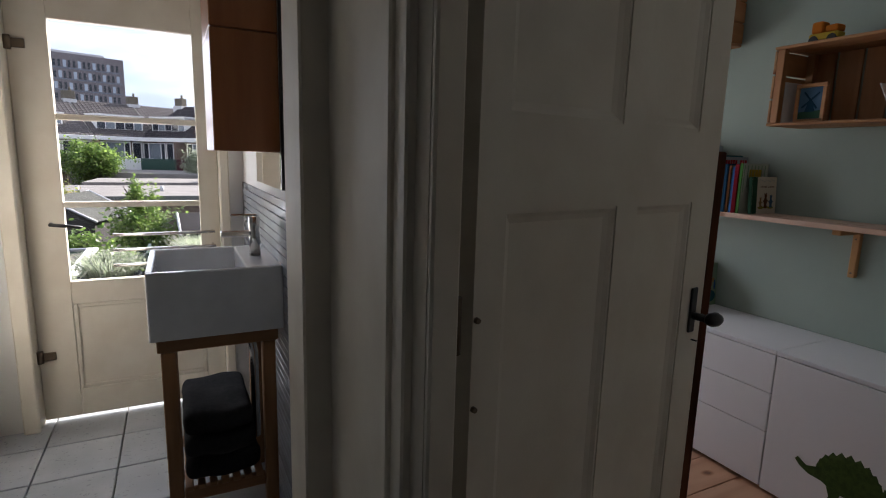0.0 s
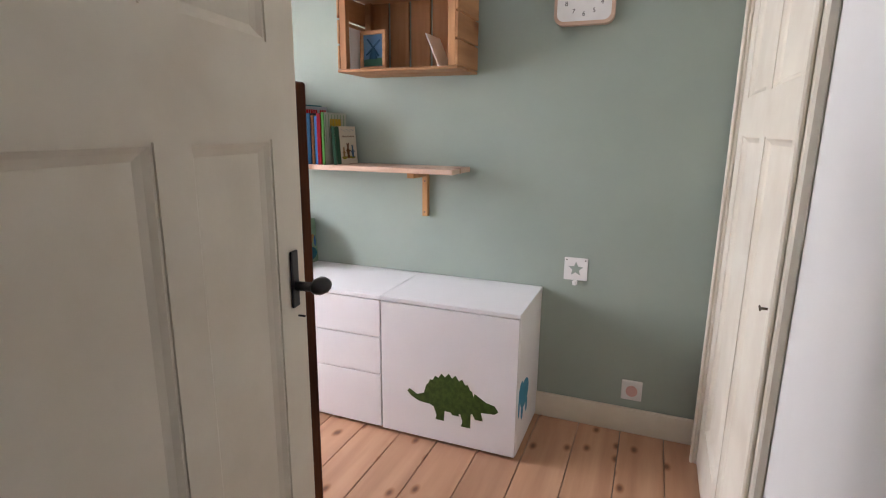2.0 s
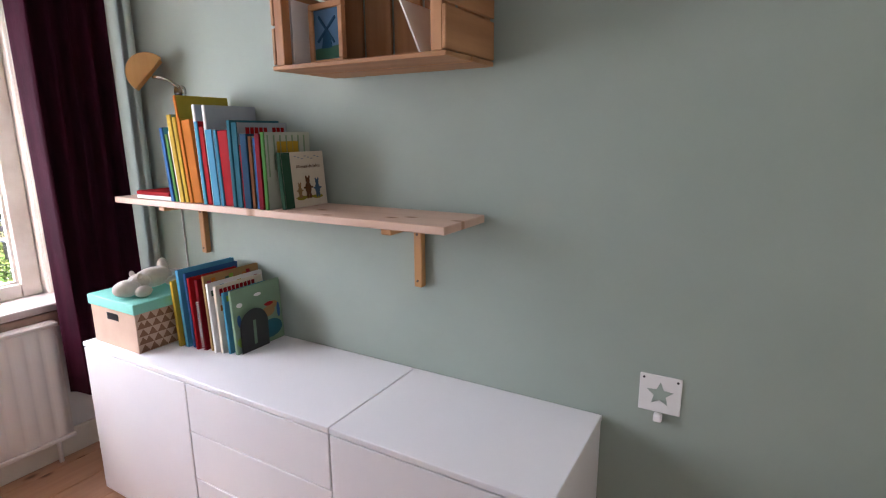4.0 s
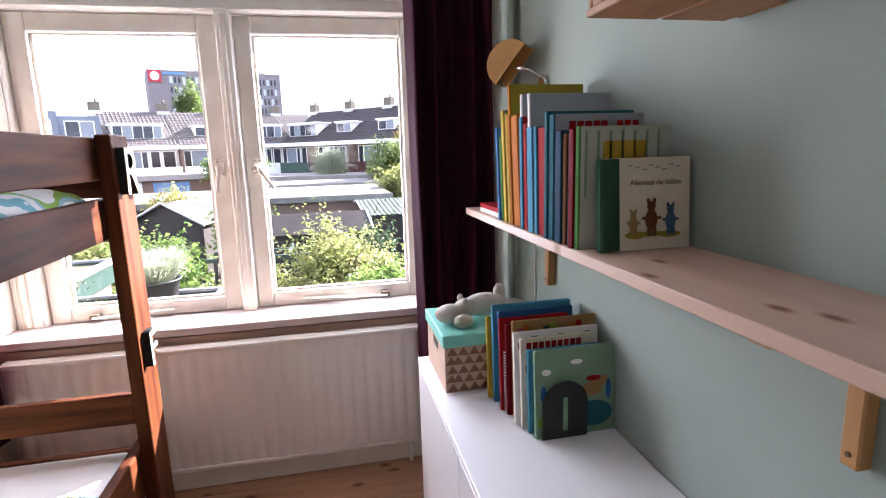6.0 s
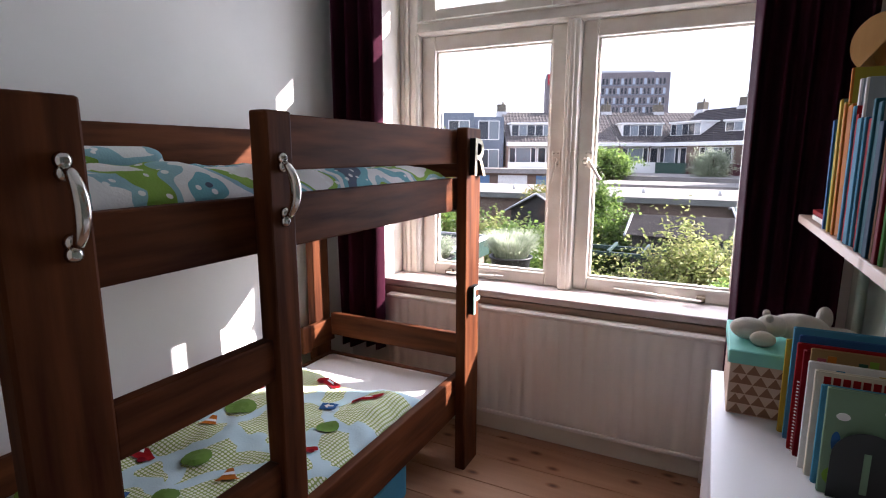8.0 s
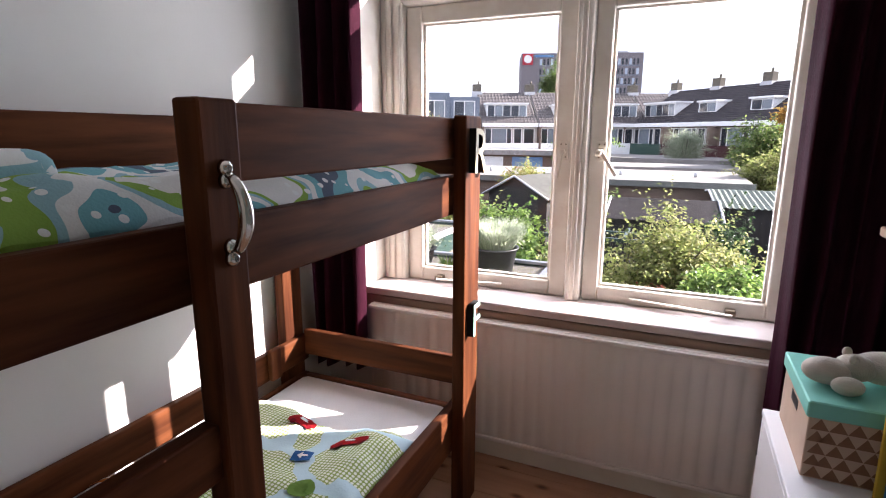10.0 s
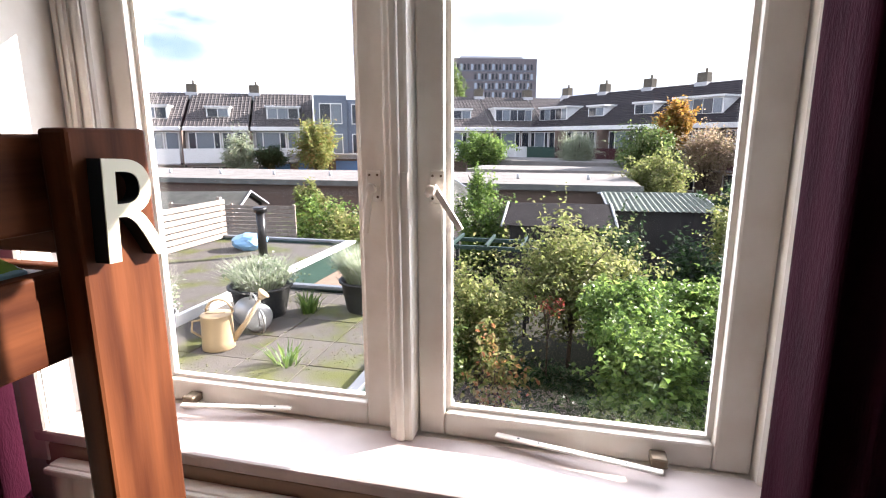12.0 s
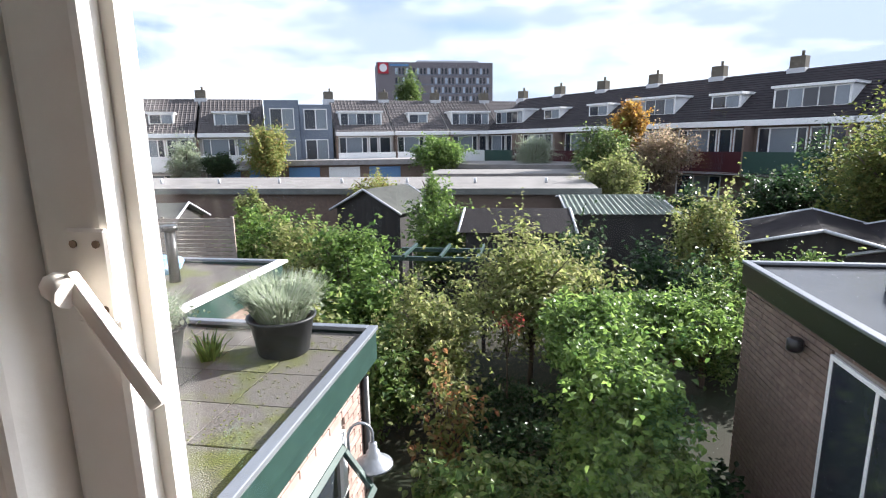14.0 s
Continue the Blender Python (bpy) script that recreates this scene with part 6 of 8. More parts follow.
# plush animal
M_PLUSH = surface("cream_plush", (0.58, 0.53, 0.46), (0.50, 0.45, 0.39), 30, 0.95, 0.8, fine=350, sheen=0.4)
bm = bmesh.new()
for c, r, s in (((0.745, -0.80, 0.835), 0.036, (1.35, 1.0, 0.85)), ((0.80, -0.785, 0.845), 0.034, (1.2, 1, 0.9)), ((0.865, -0.765, 0.845), 0.042, (1.7, 1, 0.9)), ((0.775, -0.85, 0.824), 0.021, (1.5, 0.9, 1)),
                ((0.955, -0.76, 0.835), 0.026, (1.9, 0.9, 0.8)), ((0.925, -0.735, 0.87), 0.020, (1, 1, 1.7)), ((0.925, -0.80, 0.824), 0.020, (1.8, 0.9, 0.9)), ((0.785, -0.77, 0.875), 0.010, (1, 0.7, 1.2)), ((0.79, -0.81, 0.872), 0.010, (1, 0.7, 1.2))):
    g = bmesh.ops.create_icosphere(bm, subdivisions=3, radius=r)["verts"]
    for v in g:
        v.co = Vector((v.co.x * s[0], v.co.y * s[1], v.co.z * s[2])) + Vector(c)
for f in bm.faces:
    f.smooth = True
solid("plush_animal", bm, M_PLUSH, "cream plush toy animal lying on the box lid", "plush toy")

# wall lamp of bent wood
M_BENT = wood("bent_plywood", (0.60, 0.34, 0.12), (0.50, 0.26, 0.08), "z", 0.4)
wl = thing("reading_lamp", "bent plywood wall lamp on a chrome arm", "wall lamp", (XG, -0.60, 1.50))
cm = Matrix.Translation((1.012, -0.66, 1.592)) @ Matrix.Rotation(radians(-35), 4, "Z") @ Matrix.Rotation(radians(20), 4, "Y")
bm = bmesh.new()
rows = []
for i in range(19):
    a = math.pi * (0.02 + 0.96 * i / 18)
    rows.append([(0.075 * math.cos(a) * 1.0, yy, 0.075 * math.sin(a)) for yy in (-0.065, 0.065)])
vs = [[bm.verts.new(p) for p in r] for r in rows]
for a, c in zip(vs, vs[1:]):
    f = bm.faces.new((a[0], a[1], c[1], c[0]))
    f.smooth = True
bmesh.ops.solidify(bm, geom=bm.faces[:], thickness=0.004)
bm.transform(cm @ Matrix.Rotation(radians(-70), 4, "Y"))
part("shade", bm, M_BENT, wl)
for s in (-1, 1):
    bm = bmesh.new()
    prism(bm, [(0.074 * math.cos(math.pi * i / 14), 0.074 * math.sin(math.pi * i / 14)) for i in range(15)], Matrix(((1, 0, 0, 0), (0, 0, -1, s * 0.063), (0, 1, 0, 0), (0, 0, 0, 1))), 0.004)
    bm.transform(cm @ Matrix.Rotation(radians(-70), 4, "Y"))
    part("side", bm, M_BENT, wl)
bm = bmesh.new()
tube(bm, [(XG - 0.001, -0.745, 1.535), (1.062, -0.745, 1.552), (1.03, -0.742, 1.572), (1.0, -0.735, 1.578), (1.0, -0.70, 1.582)], 0.006, 10)
part("arm", bm, M_STEEL, wl)
bm = bmesh.new()
tube(bm, [(XG - 0.0005, -0.745, 1.53), (XG - 0.018, -0.745, 1.53)], 0.026, 18)
part("mount", bm, M_STEEL, wl)
bm = bmesh.new()
tube(bm, [(XG - 0.004, -0.745, 1.505), (XG - 0.004, -0.745, 1.16)], 0.0025, 6)
part("cable", bm, INK["white"], wl)
bm = bmesh.new()
tube(bm, [(XG - 0.004, -0.66, 1.11), (XG - 0.004, -0.668, 0.63)], 0.0025, 6)
solid("lamp_cable", bm, INK["white"], "thin white lamp cable along the green wall", "cable")


# ---- crates on the green wall ----
def crate(y0, y1, z0, z1, x0, label):
    """Crate hung on its back: the open side faces the room, slats at the back and sides."""
    c = thing("crate", label, "crate", ((x0 + XG) / 2, (y0 + y1) / 2, z0), group="wooden crates on the wall")
    t = 0.012
    n = 5
    w = (y1 - y0 - 2 * t) / n
    for k in range(n):
        ya = y0 + t + k * w
        part("slat", boxed(XG - 0.014, XG - 0.002, ya + 0.006, ya + w - 0.006, z0 + 0.001, z1 - 0.001, 0.002), M_CRATE["z"], c)
    d = XG - 0.0145 - x0
    for zz in (z0, z1 - t):
        for k in range(2):
            xa = x0 + k * (d / 2)
            part("slat", boxed(xa + (0.004 if k else 0), xa + d / 2 - 0.004, y0, y1, zz, zz + t, 0.002), M_CRATE["y"], c)
    for yy in (y0, y1 - t):
        for k in range(3):
            za = z0 + t + 0.001 + k * (z1 - z0 - 2 * t) / 3
            part("side_board", boxed(x0 + 0.003, XG - 0.015, yy + 0.0005, yy + t - 0.0005, za + 0.002, za + (z1 - z0 - 2 * t) / 3 - 0.006, 0.002), M_CRATE["x"], c)
    for yy in (y0 + t, y1 - t - 0.03):
        for xx in (x0 + 0.004, XG - 0.05):
            part("corner_post", boxed(xx, xx + 0.03, yy, yy + 0.03, z0 + t + 0.0005, z1 - t - 0.0005, 0.002), M_CRATE["z"], c)
    return c


crate(-2.075, -1.535, 1.535, 1.862, 0.815, "orange-brown wooden fruit crate hung as a wall box")
crate(-1.20, -0.72, 1.945, 2.265, 0.815, "orange-brown wooden fruit crate hung high on the wall")
pf = thing("photo_frame", "brown framed photo of a windmill in a crate", "photo frame", (0.93, -1.66, 1.548))
pm = Matrix.Translation((0.90, -1.60, 1.5475)) @ Matrix.Rotation(radians(-6), 4, "Z") @ Matrix(((0, 0, -1, 0), (-1, 0, 0, 0), (0, 1, 0, 0), (0, 0, 0, 1)))
bm = bmesh.new()
for a in ((0, 0.13, 0, 0.016), (0, 0.13, 0.144, 0.16), (0, 0.016, 0.016, 0.144), (0.114, 0.13, 0.016, 0.144)):
    box(bm, a[0], a[1], a[2], a[3], -0.008, 0.008, 0.002)
bm.transform(pm)
part("frame", bm, M_CRATE["y"], pf)
for nm, pts, mt, d in (("photo", [(0.016, 0.016), (0.114, 0.016), (0.114, 0.144), (0.016, 0.144)], INK["greyblue"], 0.001), ("photo_ground", [(0.018, 0.018), (0.112, 0.018), (0.112, 0.05), (0.018, 0.045)], INK["darkgreen"], 0.002),
                       ("photo_mill", [(0.045, 0.045), (0.085, 0.045), (0.075, 0.085), (0.065, 0.098), (0.055, 0.085)], INK["navy"], 0.003)):
    bm = bmesh.new()
    prism(bm, pts, pm, d)
    part(nm, bm, mt, pf)
bm = bmesh.new()
for a in (40, 130):
    q = boxed(-0.045, 0.045, -0.003, 0.003, 0, 0.0038)
    q.transform(pm @ Matrix.Translation((0.065, 0.092, 0)) @ Matrix.Rotation(radians(a), 4, "Z"))
    me = bpy.data.meshes.new("sail")
    q.to_mesh(me)
    bm.from_mesh(me)
part("photo_sails", bm, INK["navy"], pf)
bm = boxed(0.87, 1.02, -0.002, 0.002, 0, 0.145)
bm.transform(Matrix.Translation((0, -1.975, 1.548)) @ Matrix.Rotation(radians(-24), 4, "X"))
solid("greeting_card", bm, INK["white"], "white folded card leaning inside a crate", "card")
solid("notebook", boxed(0.86, 1.0, -1.572, -1.562, 1.548, 1.72, 0.001), INK["white"], "thin white booklet standing in the crate", "booklet")


# ---- toy vehicles on the crate ----
def toy(y, body, cab, label):
    t = thing("toy_truck", label, "toy vehicle", (0.93, y, 1.8625))
    part("body", boxed(0.90, 0.96, y - 0.055, y + 0.055, 1.882, 1.908, 0.006, 2), body, t)
    part("cab", boxed(0.904, 0.956, y + 0.005, y + 0.05, 1.9085, 1.955, 0.008, 2), cab, t)
    part("load", boxed(0.902, 0.958, y - 0.054, y - 0.005, 1.9085, 1.935, 0.006, 2), cab, t)
    for dy in (-0.035, 0.035):
        for x in (0.899, 0.949):
            bm = bmesh.new()
            tube(bm, [(x, y + dy, 1.881), (x + 0.012, y + dy, 1.881)], 0.0185, 14)
            part("wheel", bm, M_BLACK, t)


toy(-1.67, INK["yellow"], INK["orange"], "yellow toy digger standing on the crate")
toy(-1.95, INK["blue"], INK["lightblue"], "blue toy truck standing on the crate")

# ---- clock ----
ck = thing("wall_clock", "square pale wood wall clock with white dial", "clock", (XG, -2.51, 1.70))
cy0, cz0, cs = -2.51, 1.825, 0.115


def rounded_square(s, r):
    pts = []
    for qx, qy, a0 in ((1, 1, 0), (-1, 1, 90), (-1, -1, 180), (1, -1, 270)):
        for i in range(7):
            a = radians(a0 + 15 * i)
            pts.append((qx * (s - r) + r * math.cos(a), qy * (s - r) + r * math.sin(a)))
    return pts


cmx = Matrix(((0, 0, -1, XG - 0.001), (-1, 0, 0, cy0), (0, 1, 0, cz0), (0, 0, 0, 1)))
bm = bmesh.new()
prism(bm, rounded_square(cs, 0.035), cmx, 0.04)
part("case", bm, M_SHELF, ck)
bm = bmesh.new()
prism(bm, rounded_square(cs - 0.012, 0.028), cmx @ Matrix.Translation((0, 0, 0.0402)), 0.001)
part("dial", bm, INK["white"], ck)
for k in range(1, 13):
    a = radians(90 - 30 * k)
    rr = 0.078
    bar_text("numeral", str(k), 0.024, cmx @ Matrix.Translation((rr * math.cos(a), rr * math.sin(a), 0.0416)), INK["black"], ck, 0.0003)
for ln, a, w in ((0.05, 100, 0.004), (0.075, 120, 0.0025)):
    bm = boxed(0, ln, -w, w, 0.043, 0.0445)
    bm.transform(cmx @ Matrix.Rotation(radians(a), 4, "Z"))
    part("hand_pointer", bm, INK["black"], ck)

# ---- star plate and socket ----
st = thing("star_hook", "white metal wall hook plate with a star", "wall hook", (XG, -2.54, 0.65))
part("plate", boxed(XG - 0.004, XG - 0.0005, -2.59, -2.49, 0.668, 0.768, 0.002), INK["white"], st)
part("hook", boxed(XG - 0.02, XG - 0.0005, -2.55, -2.53, 0.648, 0.6678, 0.003), INK["white"], st)
sp = []
for i in range(10):
    r = 0.033 if i % 2 == 0 else 0.015
    sp.append((r * math.cos(radians(90 + 36 * i)), r * math.sin(radians(90 + 36 * i))))
bm = bmesh.new()
prism(bm, sp, Matrix(((0, 0, -1, XG - 0.0041), (-1, 0, 0, -2.54), (0, 1, 0, 0.718), (0, 0, 0, 1))), 0.001)
part("star", bm, M_GREEN, st, "sage green star opening")
for yy in (-2.58, -2.50):
    bm = bmesh.new()
    tube(bm, [(XG - 0.0035, yy, 0.758), (XG - 0.006, yy, 0.758)], 0.003, 8)
    part("screw", bm, M_BLACK, st)
so = thing("socket", "white wall socket with a pink cover", "socket", (XG, -2.81, 0.16))
part("plate", boxed(XG - 0.012, XG - 0.0005, -2.855, -2.77, 0.155, 0.245, 0.004, 2), INK["white"], so)
bm = bmesh.new()
tube(bm, [(XG - 0.0115, -2.8125, 0.2), (XG - 0.02, -2.8125, 0.2)], 0.024, 18)
part("insert", bm, plain("pale_pink_plastic", (0.65, 0.38, 0.34), 0.5), so)

# ---- stickers ----
M_DINO = surface("dark_green_glitter_vinyl", (0.030, 0.060, 0.012), (0.055, 0.10, 0.02), 60, 0.5, 0.2, fine=200)
dm = Matrix(((0, 0, -1, 0.6678), (-1, 0, 0, -1.925), (0, 1, 0, 0.112), (0, 0, 0, 1)))
back = [(0.19 + 0.112 * math.cos(radians(a)), 0.105 + (0.112 if k % 2 == 0 else 0.094) * math.sin(radians(a))) for k, a in enumerate(range(12, 181, 8))]
shapes = [back + [(0.09, 0.07), (0.15, 0.045), (0.23, 0.045), (0.295, 0.06)],
          [(0.10, 0.065), (0.055, 0.068), (0.02, 0.085), (0.0, 0.105), (0.01, 0.118), (0.045, 0.098), (0.09, 0.115)],
          [(0.28, 0.06), (0.33, 0.072), (0.385, 0.076), (0.402, 0.09), (0.385, 0.113), (0.35, 0.12), (0.30, 0.15)],
          [(0.115, 0.075), (0.135, 0.02), (0.13, 0.0), (0.168, 0.0), (0.172, 0.06)], [(0.19, 0.06), (0.205, 0.035), (0.235, 0.035), (0.23, 0.07)],
          [(0.235, 0.065), (0.25, 0.015), (0.245, -0.008), (0.285, -0.008), (0.285, 0.07)], [(0.285, 0.075), (0.305, 0.036), (0.338, 0.036), (0.325, 0.08)]]
bm = bmesh.new()
for k, sh in enumerate(shapes):
    prism(bm, sh, dm, 0.0006 + 0.00012 * k)
part("dinosaur_sticker", bm, M_DINO, dino_door, "dark green dinosaur sticker")
bm = bmesh.new()
for cx, cz, rx, rz in ((0.80, 0.24, 0.075, 0.06), (0.74, 0.27, 0.04, 0.045), (0.708, 0.22, 0.012, 0.05), (0.765, 0.17, 0.018, 0.035), (0.845, 0.17, 0.018, 0.035)):
    prism(bm, [(cx + rx * math.cos(2 * math.pi * i / 20), cz + rz * math.sin(2 * math.pi * i / 20)) for i in range(20)], Matrix(((1, 0, 0, 0), (0, 0, -1, -2.3995), (0, 1, 0, 0), (0, 0, 0, 1))), 0.0006 + 0.0001 * rx)
part("elephant_sticker", bm, INK["lightblue"], cab_c, "light blue elephant sticker")

# ---- letters on the bed post ----
M_LETR = plain("gold_mint_letter", (0.55, 0.52, 0.36), 0.4)
M_LETF = plain("mint_painted_letter", (0.35, 0.60, 0.50), 0.45)


def letter(ch, y, z, size, mat, label, tilt):
    m = Matrix(((0, 0, 1, BX1 + 0.012), (1, 0, 0, y), (0, 1, 0, z), (0, 0, 0, 1))) @ Matrix.Rotation(radians(tilt), 4, "Z") @ Matrix.Diagonal((1.0, 1, 1, 1))
    bm = bar_text("letter", ch, size, m, mat, None, 0.011)
    l = thing("wooden_letter", label, "letter", (BX1, y, z - size * 0.4))
    part("body", bm, [INK["black"]], l)
    bm = bar_text("face", ch, size, m @ Matrix.Translation((0, 0, 0.0122)), mat, None, 0.0008)
    part("face", bm, mat, l)


letter("R", -0.532, 1.292, 0.205, M_LETR, "black wooden letter R with a gold face", -3)
letter("F", -0.548, 0.728, 0.165, M_LETF, "wooden letter F with a mint face", 0)


# ---- mattresses, duvets, pillow ----
M_SHEET = surface("white_cotton_sheet", (0.76, 0.74, 0.74), (0.72, 0.70, 0.70), 8, 0.9, 0.3, fine=200)


def road_print(name):
    """Printed cotton: pale roads between fields of fine green hatching."""
    m = surface(name, (0.66, 0.69, 0.60), (0.60, 0.64, 0.54), 6, 0.9, 0.25, fine=180)
    t = m.node_tree
    n, l = t.nodes, t.links.new
    p = n["Principled BSDF"]
    co = n.new("ShaderNodeTexCoord")
    w1, w2 = n.new("ShaderNodeTexWave"), n.new("ShaderNodeTexWave")
    for w, d in ((w1, "X"), (w2, "Y")):
        w.bands_direction = d
        w.inputs["Scale"].default_value, w.inputs["Distortion"].default_value = 27, 0.2
        l(co.outputs["Object"], w.inputs["Vector"])
    mu = n.new("ShaderNodeMath")
    mu.operation = "MULTIPLY"
    l(w1.outputs["Fac"], mu.inputs[0])
    l(w2.outputs["Fac"], mu.inputs[1])
    r1 = n.new("ShaderNodeValToRGB")
    r1.color_ramp.elements[0].position, r1.color_ramp.elements[0].color = 0.10, (0.26, 0.34, 0.09, 1)
    r1.color_ramp.elements[1].position, r1.color_ramp.elements[1].color = 0.24, (0.72, 0.75, 0.62, 1)
    l(mu.outputs["Value"], r1.inputs["Fac"])
    v = n.new("ShaderNodeTexVoronoi")
    v.feature = "DISTANCE_TO_EDGE"
    v.inputs["Scale"].default_value = 4.6
    ns = n.new("ShaderNodeTexNoise")
    ns.inputs["Scale"].default_value = 5
    mxv = n.new("ShaderNodeMix")
    mxv.data_type = "VECTOR"
    mxv.inputs["Factor"].default_value = 0.16
    l(co.outputs["Object"], ns.inputs["Vector"])
    l(co.outputs["Object"], mxv.inputs["A"])
    l(ns.outputs["Color"], mxv.inputs["B"])
    l(mxv.outputs["Result"], v.inputs["Vector"])
    r2 = n.new("ShaderNodeValToRGB")
    r2.color_ramp.interpolation = "CONSTANT"
    r2.color_ramp.elements[0].position, r2.color_ramp.elements[0].color = 0.0, (1, 1, 1, 1)
    r2.color_ramp.elements[1].position, r2.color_ramp.elements[1].color = 0.075, (0, 0, 0, 1)
    l(v.outputs["Distance"], r2.inputs["Fac"])
    mx = n.new("ShaderNodeMix")
    mx.data_type = "RGBA"
    l(r2.outputs["Color"], mx.inputs["Factor"])
    l(r1.outputs["Color"], mx.inputs["A"])
    mx.inputs["B"].default_value = (0.47, 0.63, 0.68, 1)
    l(mx.outputs["Result"], p.inputs["Base Color"])
    return m


def patch_print(name):
    """Printed cotton with broad blue, green and white patches and dots."""
    m = surface(name, (0.7, 0.7, 0.68), (0.7, 0.7, 0.68), 6, 0.9, 0.3, fine=180)
    t = m.node_tree
    n, l = t.nodes, t.links.new
    p = n["Principled BSDF"]
    co = n.new("ShaderNodeTexCoord")
    ns = n.new("ShaderNodeTexNoise")
    ns.inputs["Scale"].default_value, ns.inputs["Detail"].default_value = 5.5, 1
    l(co.outputs["Object"], ns.inputs["Vector"])
    r = n.new("ShaderNodeValToRGB")
    r.color_ramp.interpolation = "CONSTANT"
    cols = ((0.0, (0.08, 0.11, 0.16)), (0.40, (0.16, 0.40, 0.46)), (0.47, (0.72, 0.73, 0.72)), (0.54, (0.26, 0.46, 0.52)), (0.585, (0.22, 0.38, 0.06)), (0.64, (0.7, 0.7, 0.68)))
    while len(r.color_ramp.elements) < len(cols):
        r.color_ramp.elements.new(0.5)
    for k, (pos, c) in enumerate(cols):
        r.color_ramp.elements[k].position, r.color_ramp.elements[k].color = pos, (*c, 1)
    l(ns.outputs["Fac"], r.inputs["Fac"])
    v = n.new("ShaderNodeTexVoronoi")
    v.inputs["Scale"].default_value = 28
    l(co.outputs["Object"], v.inputs["Vector"])
    r2 = n.new("ShaderNodeValToRGB")
    r2.color_ramp.interpolation = "CONSTANT"
    r2.color_ramp.elements[0].color = (1, 1, 1, 1)
    r2.color_ramp.elements[1].position, r2.color_ramp.elements[1].color = 0.22, (0, 0, 0, 1)
    l(v.outputs["Distance"], r2.inputs["Fac"])
    mx = n.new("ShaderNodeMix")
    mx.data_type = "RGBA"
    l(r2.outputs["Color"], mx.inputs["Factor"])
    l(r.outputs["Color"], mx.inputs["A"])
    mx.inputs["B"].default_value = (0.75, 0.77, 0.76, 1)
    l(mx.outputs["Result"], p.inputs["Base Color"])
    return m


M_ROAD, M_PATCH = road_print("road_print_cotton"), patch_print("patch_print_cotton")


def mattress(z0, z1, label):
    b = boxed(BX0 + 0.08, BX1 - 0.085, -2.06, -0.515, z0, z1, 0.03, 3)
    for f in b.faces:
        f.smooth = True
    solid("mattress", b, M_SHEET, label, "mattress")


def duvet_height(x, y, z, puff):
    q = Vector((x * 5.5, y * 4.5, z))
    return z + puff * (0.6 + 0.9 * noise.noise(q)) + 0.012 * noise.noise(q * 3.1)


def duvet(x0, x1, y0, y1, z, puff, mat, label, thick=0.03):
    nx, ny = 34, 60
    bm = bmesh.new()
    top, bot = [], []
    for j in range(ny + 1):
        ra, rb = [], []
        for i in range(nx + 1):
            u, w = i / nx, j / ny
            e = min(1, min(u, 1 - u, (1 - w) * 2, w * 2) * 9)
            x = x0 + (x1 - x0) * u
            y = y0 + (y1 - y0) * w + 0.03 * math.sin(9 * u) * w
            h = duvet_height(x, y, z + thick * (0.35 + 0.65 * math.sqrt(max(0, e))), puff * e)
            ra.append(bm.verts.new((x, y, h)))
            rb.append(bm.verts.new((x, y, z)))
        top.append(ra)
        bot.append(rb)
    for j in range(ny):
        for i in range(nx):
            bm.faces.new((top[j][i], top[j][i + 1], top[j + 1][i + 1], top[j + 1][i])).smooth = True
            bm.faces.new((bot[j][i], bot[j + 1][i], bot[j + 1][i + 1], bot[j][i + 1]))
    for j in range(ny):
        for i in (0, nx):
            bm.faces.new((top[j][i], top[j + 1][i], bot[j + 1][i], bot[j][i]))
    for i in range(nx):
        for j in (0, ny):
            bm.faces.new((top[j][i], top[j][i + 1], bot[j][i + 1], bot[j][i]))
    d = thing("duvet", label, "duvet", ((x0 + x1) / 2, (y0 + y1) / 2, z))
    part("cloth", bm, mat, d)
    return d


mattress(0.238, 0.372, "white sheeted mattress on the lower bunk")
mattress(1.118, 1.205, "white sheeted mattress on the upper bunk")
low = duvet(BX0 + 0.085, BX1 - 0.09, -2.05, -0.82, 0.374, 0.025, M_ROAD, "unmade child's duvet printed with roads and red cars", 0.035)
up = duvet(BX0 + 0.09, BX1 - 0.086, -2.04, -0.62, 1.2055, 0.03, M_PATCH, "rumpled blue, green and white printed duvet on the upper bunk", 0.05)


